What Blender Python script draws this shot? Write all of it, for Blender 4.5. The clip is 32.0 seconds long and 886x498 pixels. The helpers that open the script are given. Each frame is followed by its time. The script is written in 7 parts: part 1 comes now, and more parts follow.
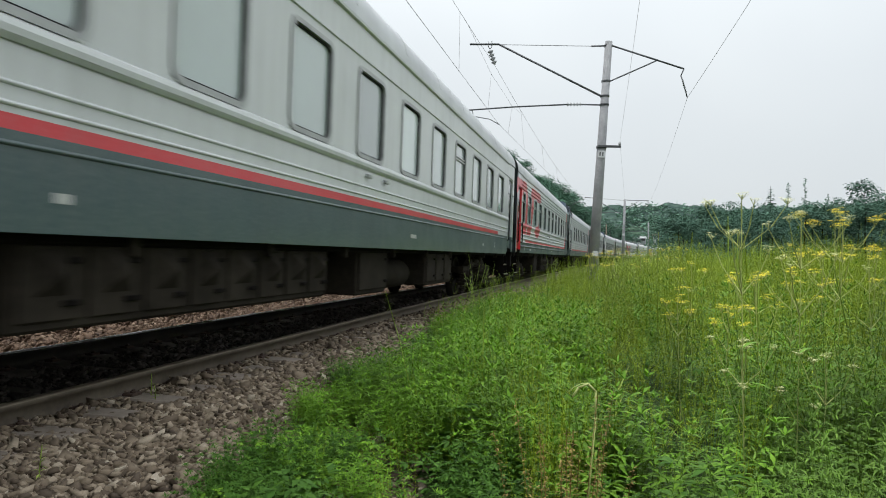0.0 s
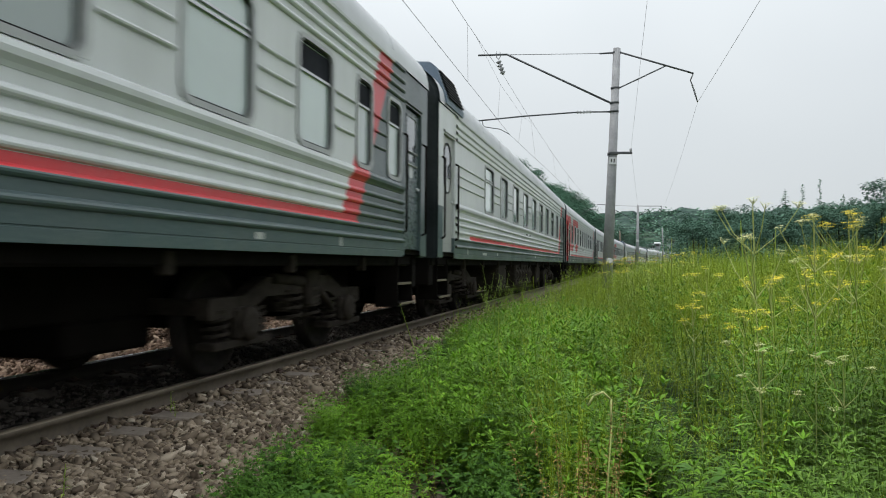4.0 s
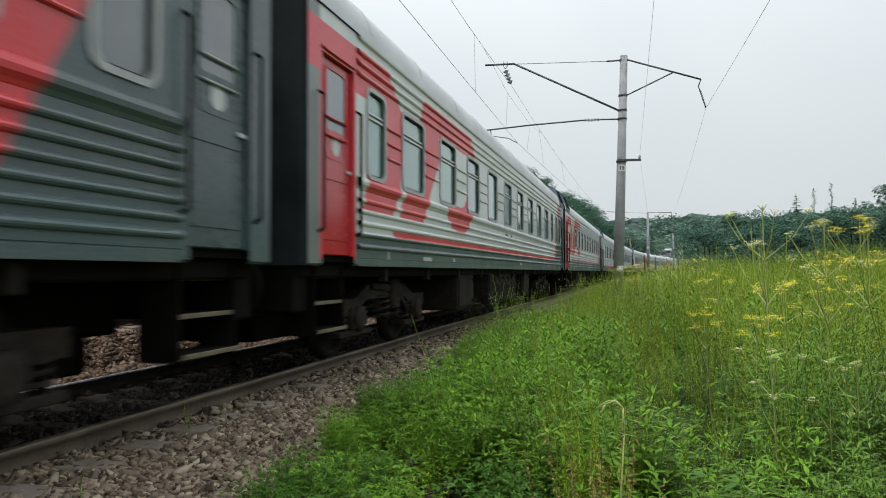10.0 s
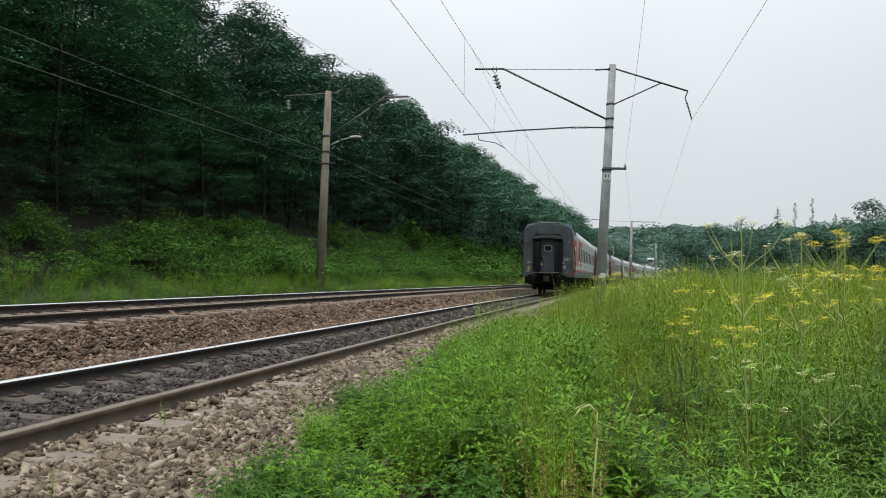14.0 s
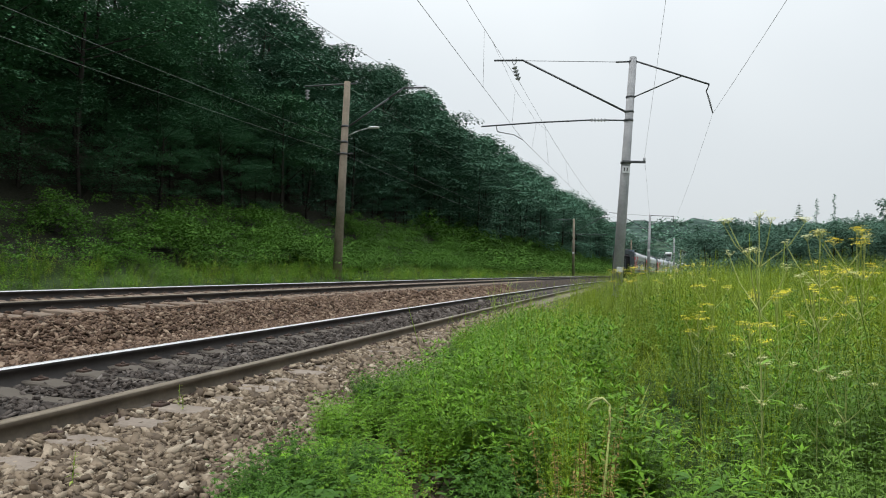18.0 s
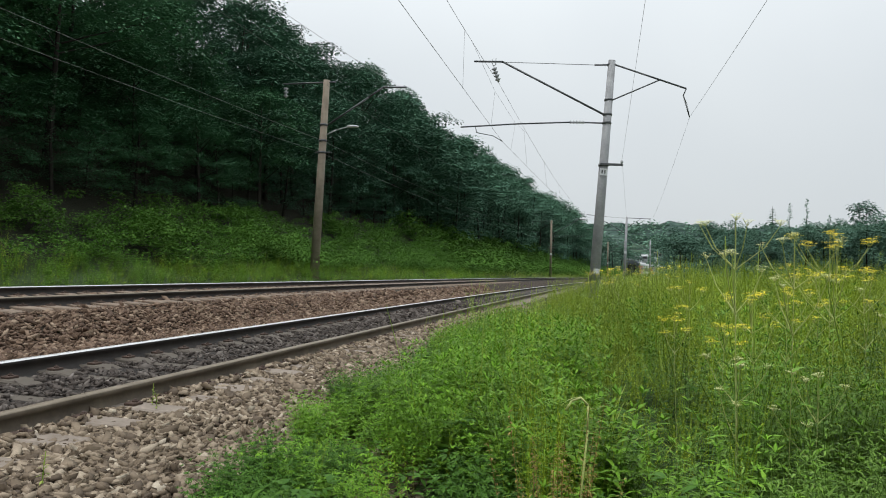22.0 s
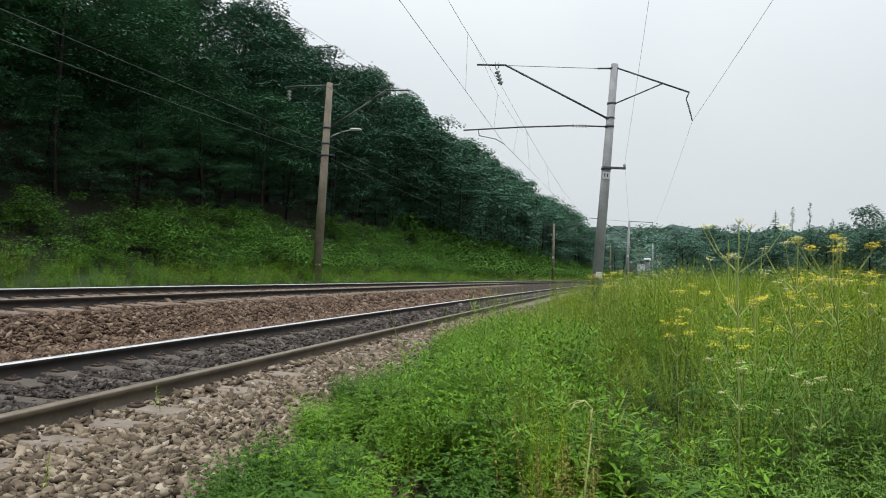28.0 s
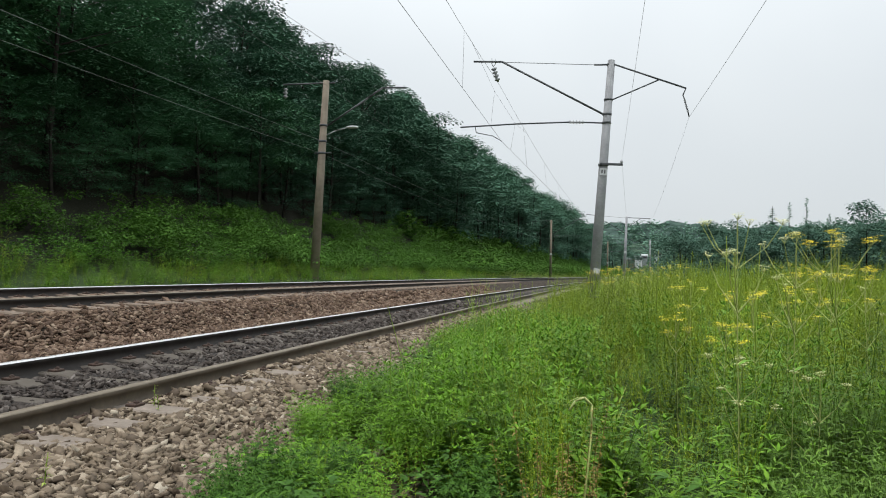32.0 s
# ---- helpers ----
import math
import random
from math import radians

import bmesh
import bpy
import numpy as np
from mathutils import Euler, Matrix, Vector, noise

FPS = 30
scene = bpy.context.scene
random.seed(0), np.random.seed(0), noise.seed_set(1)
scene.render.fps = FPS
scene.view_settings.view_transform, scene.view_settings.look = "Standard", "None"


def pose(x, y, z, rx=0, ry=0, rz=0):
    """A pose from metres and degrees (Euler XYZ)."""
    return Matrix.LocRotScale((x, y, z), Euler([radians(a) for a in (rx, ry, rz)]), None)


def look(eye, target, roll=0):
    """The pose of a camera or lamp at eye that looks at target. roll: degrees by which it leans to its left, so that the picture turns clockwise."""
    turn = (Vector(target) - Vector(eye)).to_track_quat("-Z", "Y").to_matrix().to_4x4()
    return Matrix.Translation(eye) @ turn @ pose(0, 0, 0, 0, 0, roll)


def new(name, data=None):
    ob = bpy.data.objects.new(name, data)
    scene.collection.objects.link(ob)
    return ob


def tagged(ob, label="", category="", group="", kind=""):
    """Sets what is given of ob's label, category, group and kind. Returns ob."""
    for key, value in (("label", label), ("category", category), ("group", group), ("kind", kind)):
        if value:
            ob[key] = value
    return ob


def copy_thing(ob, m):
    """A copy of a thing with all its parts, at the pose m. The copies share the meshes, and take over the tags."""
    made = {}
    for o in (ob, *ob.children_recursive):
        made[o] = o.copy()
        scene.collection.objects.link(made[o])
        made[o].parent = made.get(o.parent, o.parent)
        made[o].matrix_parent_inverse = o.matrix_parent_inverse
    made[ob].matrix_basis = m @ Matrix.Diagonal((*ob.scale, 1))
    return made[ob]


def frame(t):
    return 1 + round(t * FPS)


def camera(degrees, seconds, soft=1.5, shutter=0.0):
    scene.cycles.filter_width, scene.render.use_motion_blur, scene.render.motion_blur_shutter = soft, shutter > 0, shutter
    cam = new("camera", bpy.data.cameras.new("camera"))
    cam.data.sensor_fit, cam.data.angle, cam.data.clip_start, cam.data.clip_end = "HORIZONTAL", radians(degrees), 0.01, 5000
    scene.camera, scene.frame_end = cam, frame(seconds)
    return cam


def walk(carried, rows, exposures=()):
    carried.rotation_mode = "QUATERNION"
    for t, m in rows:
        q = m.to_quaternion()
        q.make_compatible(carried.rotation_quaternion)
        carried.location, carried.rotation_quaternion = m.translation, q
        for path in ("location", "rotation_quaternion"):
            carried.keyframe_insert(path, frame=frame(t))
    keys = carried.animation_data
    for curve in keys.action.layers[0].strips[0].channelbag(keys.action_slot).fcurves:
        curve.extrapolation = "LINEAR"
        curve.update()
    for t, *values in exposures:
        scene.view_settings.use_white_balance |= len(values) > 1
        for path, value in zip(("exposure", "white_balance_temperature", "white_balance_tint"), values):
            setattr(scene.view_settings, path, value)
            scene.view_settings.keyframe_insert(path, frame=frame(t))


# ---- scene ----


def aim(x, y, z, turn, tilt, lean):
    """Camera pose: turn right of north, tilt up, lean to its left, in degrees."""
    a, b = radians(turn), radians(tilt)
    way = Vector((math.sin(a) * math.cos(b), math.cos(a) * math.cos(b), math.sin(b)))
    return look((x, y, z), Vector((x, y, z)) + way, lean)


cam = camera(62.56, 32.0, soft=1.0, shutter=0.22)
walk(cam, [
    (0, aim(-0.010, 0.071, 0.927, 0.59, 0.59, 0.62)),
    (0.5, aim(-0.008, 0.069, 0.927, 1.01, 0.65, 0.06)),
    (1, aim(-0.010, 0.073, 0.928, 1.51, 0.53, -0.24)),
    (1.5, aim(-0.009, 0.061, 0.930, 0.91, 0.57, -0.84)),
    (2, aim(0.005, 0.053, 0.932, 0.16, 0.89, -0.93)),
    (2.5, aim(0.016, 0.025, 0.936, 0.08, 1.73, -1.38)),
    (3, aim(0.010, 0.033, 0.928, 0.30, 1.50, -1.44)),
    (3.5, aim(-0.001, 0.039, 0.934, -0.16, 1.47, -1.26)),
    (5.5, aim(-0.013, 0.044, 0.927, -0.35, 1.22, 0.23)),
    (6, aim(-0.010, 0.035, 0.927, -0.33, 1.16, 0.42)),
    (6.5, aim(-0.031, 0.055, 0.924, -0.84, 1.53, 0.63)),
    (7, aim(-0.010, 0.029, 0.929, -0.53, 1.83, 0.46)),
    (7.5, aim(-0.017, 0.032, 0.928, -0.17, 2.25, 0.54)),
    (8, aim(-0.019, 0.028, 0.928, -0.33, 2.22, 0.25)),
    (8.5, aim(-0.017, 0.022, 0.933, -0.46, 2.12, -0.41)),
    (9, aim(-0.018, 0.032, 0.934, -1.18, 2.51, -1.75)),
    (9.5, aim(-0.014, 0.038, 0.937, -0.73, 2.23, -1.92)),
    (10, aim(-0.009, 0.023, 0.937, -1.23, 2.22, -1.60)),
    (10.5, aim(-0.006, 0.011, 0.933, -1.21, 2.12, -1.64)),
    (11, aim(-0.004, 0.012, 0.932, -1.16, 2.15, -0.78)),
    (11.5, aim(-0.004, 0.014, 0.937, -1.10, 2.09, -0.56)),
    (12, aim(-0.002, 0.010, 0.931, -0.84, 2.21, -0.60)),
    (12.5, aim(-0.010, 0.017, 0.933, -0.87, 2.55, -0.30)),
    (13, aim(-0.001, 0.005, 0.935, -0.45, 2.90, 0.08)),
    (13.5, aim(-0.004, 0.016, 0.931, 0.03, 2.53, 0.12)),
    (15.5, aim(0.013, -0.017, 0.942, -0.11, 2.22, 0.36)),
    (16, aim(0.006, -0.013, 0.932, -0.17, 1.92, 0.50)),
    (16.5, aim(-0.002, -0.013, 0.935, -1.50, 1.95, 0.68)),
    (17, aim(-0.002, -0.016, 0.936, -1.79, 1.97, 0.75)),
    (17.5, aim(0.001, -0.017, 0.934, -1.81, 1.75, 0.80)),
    (18, aim(0.001, -0.007, 0.933, -1.29, 1.71, 0.97)),
    (18.5, aim(0.007, -0.014, 0.936, -0.20, 2.03, 0.98)),
    (19, aim(0.000, -0.000, 0.934, 0.00, 2.22, 1.00)),
    (19.5, aim(0.011, -0.010, 0.938, 0.19, 1.93, 0.74)),
    (20, aim(0.007, -0.010, 0.934, 0.21, 1.93, 0.79)),
    (20.5, aim(0.008, -0.006, 0.933, 0.39, 2.04, 1.08)),
    (21, aim(0.004, -0.007, 0.931, 0.29, 2.10, 1.07)),
    (21.5, aim(0.001, -0.009, 0.931, 0.45, 1.94, 1.22)),
    (22, aim(-0.005, 0.000, 0.929, 0.44, 1.77, 1.47)),
    (22.5, aim(-0.014, 0.005, 0.929, 0.47, 1.57, 1.51)),
    (23, aim(-0.022, 0.017, 0.929, 0.51, 1.62, 1.56)),
    (23.5, aim(-0.024, 0.013, 0.927, 0.76, 1.85, 1.44)),
    (24, aim(-0.025, 0.015, 0.931, 0.80, 1.95, 2.06)),
    (24.5, aim(-0.027, -0.001, 0.928, 0.30, 2.05, 2.05)),
    (25, aim(-0.022, 0.011, 0.931, 0.19, 1.95, 1.83)),
    (25.5, aim(-0.018, -0.002, 0.930, 0.45, 2.28, 1.64)),
    (27.5, aim(-0.012, -0.009, 0.928, 0.20, 2.11, 1.70)),
    (28, aim(-0.010, -0.007, 0.929, 0.25, 2.00, 1.63)),
    (28.5, aim(-0.009, -0.010, 0.930, 0.39, 2.20, 1.39)),
    (29, aim(-0.012, -0.017, 0.929, 0.35, 2.25, 1.37)),
    (29.5, aim(-0.009, -0.010, 0.929, 0.42, 2.11, 1.40)),
    (30, aim(-0.009, -0.015, 0.928, 0.59, 2.07, 1.64)),
    (30.5, aim(-0.010, -0.005, 0.928, 0.69, 2.03, 1.42)),
    (31, aim(-0.012, -0.012, 0.928, 0.55, 2.08, 1.37)),
    (31.5, aim(-0.017, -0.012, 0.927, 0.71, 1.83, 1.26)),
    (32, aim(-0.014, -0.000, 0.929, 0.45, 1.79, 1.31)),
], exposures=[(0, 0.06), (2, 0.03), (3, -0.04), (6, 0.0), (8, 0.03), (9, 0.0), (11, -0.03), (11.8, 0.02), (12.1, -0.16), (13, -0.02), (15, -0.04), (16, -0.10), (17, 0.05), (20, -0.07), (25, -0.07), (28, -0.02), (32, 0.01)])

# ---------------------------------------------------------------- world, sun
world = bpy.data.worlds.new("sky")
scene.world = world
world.use_nodes = True
wn = world.node_tree
wn.nodes.clear()
w_out = wn.nodes.new("ShaderNodeOutputWorld")
w_bg = wn.nodes.new("ShaderNodeBackground")
w_sky = wn.nodes.new("ShaderNodeTexSky")
w_sky.sky_type = "NISHITA"
w_sky.sun_disc = False
w_sky.sun_elevation = radians(68)
w_sky.sun_rotation = radians(-108)
w_sky.air_density, w_sky.dust_density, w_sky.ozone_density = 1.0, 4.0, 1.0
# a closed cloud deck: most of the blue is lost to even pale grey
w_mix = wn.nodes.new("ShaderNodeMixRGB")
w_mix.inputs[0].default_value = 0.90
w_noise = wn.nodes.new("ShaderNodeTexNoise")
w_noise.inputs["Scale"].default_value = 1.6
w_noise.inputs["Detail"].default_value = 4
w_map = wn.nodes.new("ShaderNodeTexCoord")
w_ramp = wn.nodes.new("ShaderNodeValToRGB")
w_ramp.color_ramp.elements[0].position, w_ramp.color_ramp.elements[0].color = 0.30, (6.85, 7.35, 7.70, 1)
w_ramp.color_ramp.elements[1].position, w_ramp.color_ramp.elements[1].color = 0.75, (8.15, 8.62, 8.82, 1)
wn.links.new(w_map.outputs["Generated"], w_noise.inputs["Vector"])
wn.links.new(w_noise.outputs["Fac"], w_ramp.inputs["Fac"])
wn.links.new(w_sky.outputs[0], w_mix.inputs[1])
wn.links.new(w_ramp.outputs[0], w_mix.inputs[2])
# an overcast sky is about three times as bright overhead as at the horizon
w_dir = wn.nodes.new("ShaderNodeSeparateXYZ")
wn.links.new(w_map.outputs["Generated"], w_dir.inputs[0])
w_square = wn.nodes.new("ShaderNodeMath")
w_square.operation = "MULTIPLY"
wn.links.new(w_dir.outputs["Z"], w_square.inputs[0])
wn.links.new(w_dir.outputs["Z"], w_square.inputs[1])
w_grade = wn.nodes.new("ShaderNodeMath")
w_grade.operation = "MULTIPLY_ADD"
w_grade.inputs[1].default_value, w_grade.inputs[2].default_value = 2.0, 0.93
wn.links.new(w_square.outputs[0], w_grade.inputs[0])
w_gain = wn.nodes.new("ShaderNodeVectorMath")
w_gain.operation = "SCALE"
wn.links.new(w_mix.outputs[0], w_gain.inputs[0])
wn.links.new(w_grade.outputs[0], w_gain.inputs["Scale"])
wn.links.new(w_gain.outputs[0], w_bg.inputs["Color"])
w_bg.inputs["Strength"].default_value = 0.105
wn.links.new(w_bg.outputs[0], w_out.inputs["Surface"])

sun_data = bpy.data.lights.new("sun", "SUN")
sun_data.energy, sun_data.angle, sun_data.color = 1.4, radians(30), (1.0, 0.97, 0.92)
sun = new("sun", sun_data)
sun.matrix_basis = look((0, 0, 40), (15, 5, 0))

# ---------------------------------------------------------------- the line of the railway
HEAD0 = radians(13.144)      # the near track's heading where it passes the camera
OFF = 4.396                  # the near track's axis lies this far left of the camera
CANT = radians(1.41)
STEP = 1.0
S_MIN, S_MAX = -420.0, 1100.0


def bend(s):
    return min(max(0.000417 + 4.77e-6 * s, 0.0), 0.0017)


def lay_line():
    """Heading and place of the camera's own parallel of the track, metre by metre."""
    fwd, h, x, y = [(0.0, 0.0, HEAD0)], HEAD0, 0.0, 0.0
    s = 0.0
    while s < S_MAX:
        h2 = h + bend(s + STEP / 2) * STEP
        m = (h + h2) / 2
        x, y, h, s = x + math.sin(m) * STEP, y + math.cos(m) * STEP, h2, s + STEP
        fwd.append((x, y, h))
    back, h, x, y, s = [], HEAD0, 0.0, 0.0, 0.0
    while s > S_MIN:
        h2 = h - bend(s - STEP / 2) * STEP
        m = (h + h2) / 2
        x, y, h, s = x - math.sin(m) * STEP, y - math.cos(m) * STEP, h2, s - STEP
        back.append((x, y, h))
    return np.array(back[::-1] + fwd)


LINE = lay_line()
LINE_S = np.arange(len(LINE)) * STEP + S_MIN


def on_line(s, u):
    """World x, y and heading at s metres along, u metres right of the near track's axis (arrays or numbers)."""
    x, y, h = (np.interp(s, LINE_S, LINE[:, i]) for i in range(3))
    off = np.asarray(u) - OFF
    return x + np.cos(h) * off, y - np.sin(h) * off, h


def along(s, u=0.0, z=0.0, cant=0.0):
    """Pose at s, u: x to the right, y ahead, z up, leaning right by cant."""
    x, y, h = on_line(s, u)
    return Matrix.Translation((float(x), float(y), z)) @ Matrix.Rotation(-float(h), 4, "Z") @ Matrix.Rotation(cant, 4, "Y")


def off_line(x, y):
    """The nearest s and u for world places (arrays)."""
    x, y = np.asarray(x, float), np.asarray(y, float)
    s = np.clip(x * math.sin(HEAD0) + y * math.cos(HEAD0), S_MIN, S_MAX)
    for _ in range(12):
        lx, ly, h = (np.interp(s, LINE_S, LINE[:, i]) for i in range(3))
        s = np.clip(s + 0.8 * ((x - lx) * np.sin(h) + (y - ly) * np.cos(h)), S_MIN, S_MAX)
    lx, ly, h = (np.interp(s, LINE_S, LINE[:, i]) for i in range(3))
    return s, (x - lx) * np.cos(h) - (y - ly) * np.sin(h) + OFF


FAR_U = -4.45                # axis of the far track
FAR_Z = 0.46                 # its rail tops, on the axis
FAR_CANT = radians(2.6)

# cross-section of the ground: u, z
SECTION_U = [-400, -150, -90, -60, -46, -36, -30, -26, -23, -20, -17, -14, -11.5, -9.5, -8.0, -7.0, -6.6, -6.1, -5.75, -5.2, -3.7, -2.95, -2.75, -2.05, -1.8,
             -0.8, 0.8, 1.6, 2.0, 2.8, 3.6, 4.6, 6, 9, 14, 22, 40, 80, 150, 400]
SECTION_Z = [44, 36, 30, 26, 22.5, 19, 16, 13, 10, 6.8, 4.2, 2.1, 1.0, 0.5, 0.25, 0.15, 0.17, 0.24, 0.30, 0.31, 0.25, 0.23, 0.18, -0.10, -0.115,
             -0.13, -0.170, -0.175, -0.235, -0.34, -0.38, -0.36, -0.25, -0.12, -0.05, 0.05, 0.6, 1.6, 3.0, 6]


def ground_z(x, y, rough=True):
    s, u = off_line(x, y)
    z = np.interp(u, SECTION_U, SECTION_Z)
    # the wooded hill ends where the line swings away
    fade = np.clip((270 - s) / 120, 0, 1) * np.clip((s + 330) / 80, 0, 1)
    z = np.where(u < -9.5, 0.5 + (z - 0.5) * (0.12 + 0.88 * fade), z)
    z = z + 0.40 * np.clip((s - 7) / 18, 0, 1) * np.clip((u - 2.0) / 1.6, 0, 1) * np.clip((90 - u) / 30, 0, 1)
    near = np.clip((np.abs(u - 1) - 9) / 20, 0, 1)
    if rough:
        z = z + near * (0.5 * np.sin(x * 0.11 + 1) * np.sin(y * 0.09) + 0.25 * np.sin(x * 0.31) * np.sin(y * 0.27 + 2))
        field = np.clip((u - 2.6) / 2, 0, 1) * np.clip((60 - u) / 10, 0, 1)
        z = z + field * (0.06 * np.sin(x * 1.3 + 0.5) * np.sin(y * 1.1) + 0.04 * np.sin(x * 2.7 + y * 1.9))
    r = np.hypot(x, y)
    return z * np.clip(1 - (r - 900) / 1500, 0, 1)


# ---------------------------------------------------------------- helpers for meshes
def mesh_of(name, v, f, mats=(), slots=None, smooth=False):
    """A mesh from arrays of places and triangles."""
    v, f = np.asarray(v, np.float32), np.asarray(f, np.int32)
    me = bpy.data.meshes.new(name)
    me.vertices.add(len(v))
    me.vertices.foreach_set("co", v.ravel())
    me.loops.add(f.size)
    me.loops.foreach_set("vertex_index", f.ravel())
    me.polygons.add(len(f))
    me.polygons.foreach_set("loop_start", np.arange(len(f), dtype=np.int32) * f.shape[1])
    if slots is not None:
        me.polygons.foreach_set("material_index", np.asarray(slots, np.int32))
    if smooth:
        me.polygons.foreach_set("use_smooth", np.ones(len(f), bool))
    for m in mats:
        me.materials.append(m)
    me.update(calc_edges=True)
    return me


def part(name, bm, material, parent, label=""):
    """Links a bmesh or a mesh as one mesh object under its parent."""
    if isinstance(bm, bmesh.types.BMesh):
        me = bpy.data.meshes.new(name)
        bm.to_mesh(me)
        bm.free()
        if material is not None:
            me.materials.append(material)
    else:
        me = bm
    ob = new(name, me)
    if parent is not None:
        ob.parent = parent
    if label:
        tagged(ob, label)
    return ob


def box(bm, x0, x1, y0, y1, z0, z1, bevel=0.0):
    vs = [bm.verts.new((x, y, z)) for z in (z0, z1) for y in (y0, y1) for x in (x0, x1)]
    fs = [bm.faces.new([vs[i] for i in q]) for q in ((0, 2, 3, 1), (4, 5, 7, 6), (0, 1, 5, 4), (2, 6, 7, 3), (0, 4, 6, 2), (1, 3, 7, 5))]
    if bevel:
        bmesh.ops.bevel(bm, geom=list({e for f in fs for e in f.edges}), offset=bevel, segments=1, affect="EDGES", profile=0.5)
    return bm


def boxed(x0, x1, y0, y1, z0, z1, bevel=0.0):
    return box(bmesh.new(), x0, x1, y0, y1, z0, z1, bevel)


def tube(bm, a, b, r0, r1=None, n=8, caps=True):
    """A tapered round bar from a to b."""
    r1 = r0 if r1 is None else r1
    a, b = Vector(a), Vector(b)
    q = (b - a).to_track_quat("Z", "Y").to_matrix()
    rings = [[bm.verts.new(p + q @ Vector((r * math.cos(2 * math.pi * i / n), r * math.sin(2 * math.pi * i / n), 0))) for i in range(n)]
             for p, r in ((a, r0), (b, r1))]
    for i in range(n):
        bm.faces.new((rings[0][i], rings[0][(i + 1) % n], rings[1][(i + 1) % n], rings[1][i])).smooth = True
    if caps:
        bm.faces.new(rings[0][::-1])
        bm.faces.new(rings[1])
    return bm


def rods(bm, pts, r, n=6):
    for a, b in zip(pts, pts[1:]):
        tube(bm, a, b, r, n=n)
    return bm


def lathe(bm, rings, axis="Z", n=12, at=(0, 0, 0)):
    """Rings of (radius, height) about an axis, closed at both ends."""
    turn = {"Z": Matrix(), "X": Matrix.Rotation(math.pi / 2, 4, "Y"), "Y": Matrix.Rotation(-math.pi / 2, 4, "X")}[axis]
    loops = [[bm.verts.new(Vector(at) + turn @ Vector((r * math.cos(2 * math.pi * i / n), r * math.sin(2 * math.pi * i / n), h))) for i in range(n)] for r, h in rings]
    for p, q in zip(loops, loops[1:]):
        for i in range(n):
            bm.faces.new((p[i], p[(i + 1) % n], q[(i + 1) % n], q[i])).smooth = True
    bm.faces.new(loops[0][::-1])
    bm.faces.new(loops[-1])
    return bm


def sweep(profile, ss, u, z, cant=0.0, pivot=0.0):
    """Vertices and quads of a closed profile (list of x, z) carried along the line at offset u. cant turns it about the axis at pivot."""
    prof = np.array(profile, float)
    x, y, h = on_line(ss, u)
    n = len(prof)
    v = np.zeros((len(ss), n, 3))
    v[:, :, 0] = x[:, None] + np.cos(h)[:, None] * prof[None, :, 0]
    v[:, :, 1] = y[:, None] - np.sin(h)[:, None] * prof[None, :, 0]
    v[:, :, 2] = z + prof[None, :, 1] - math.tan(cant) * (prof[None, :, 0] + u - pivot)
    i, j = np.meshgrid(np.arange(len(ss) - 1), np.arange(n), indexing="ij")
    k = (j + 1) % n
    f = np.stack([i * n + j, i * n + k, (i + 1) * n + k, (i + 1) * n + j], -1).reshape(-1, 4)
    return v.reshape(-1, 3), f


def scatter(tv, tf, place, turn, size, tip=None):
    """Copies of one triangle template at many places: one joined pair of arrays."""
    place, turn, size = np.asarray(place, float), np.asarray(turn, float), np.asarray(size, float)
    n, m = len(place), len(tv)
    c, s = np.cos(turn)[:, None], np.sin(turn)[:, None]
    x, y, z = tv[None, :, 0], tv[None, :, 1], tv[None, :, 2]
    v = np.empty((n, m, 3))
    sz = size[:, None] if size.ndim == 1 else size[:, None, 0]
    sh = size[:, None] if size.ndim == 1 else size[:, None, 1]
    v[..., 0] = (c * x - s * y) * sz
    v[..., 1] = (s * x + c * y) * sz
    v[..., 2] = z * sh
    if tip is not None:
        v[..., 0] += tip[:, None, 0] * v[..., 2]
        v[..., 1] += tip[:, None, 1] * v[..., 2]
    v += place[:, None, :]
    f = tf[None] + (np.arange(n) * m)[:, None, None]
    return v.reshape(-1, 3), f.reshape(-1, tf.shape[1])


def joined(pieces):
    vs, fs, base = [], [], 0
    for v, f in pieces:
        vs.append(v)
        fs.append(f + base)
        base += len(v)
    return np.concatenate(vs), np.concatenate(fs)

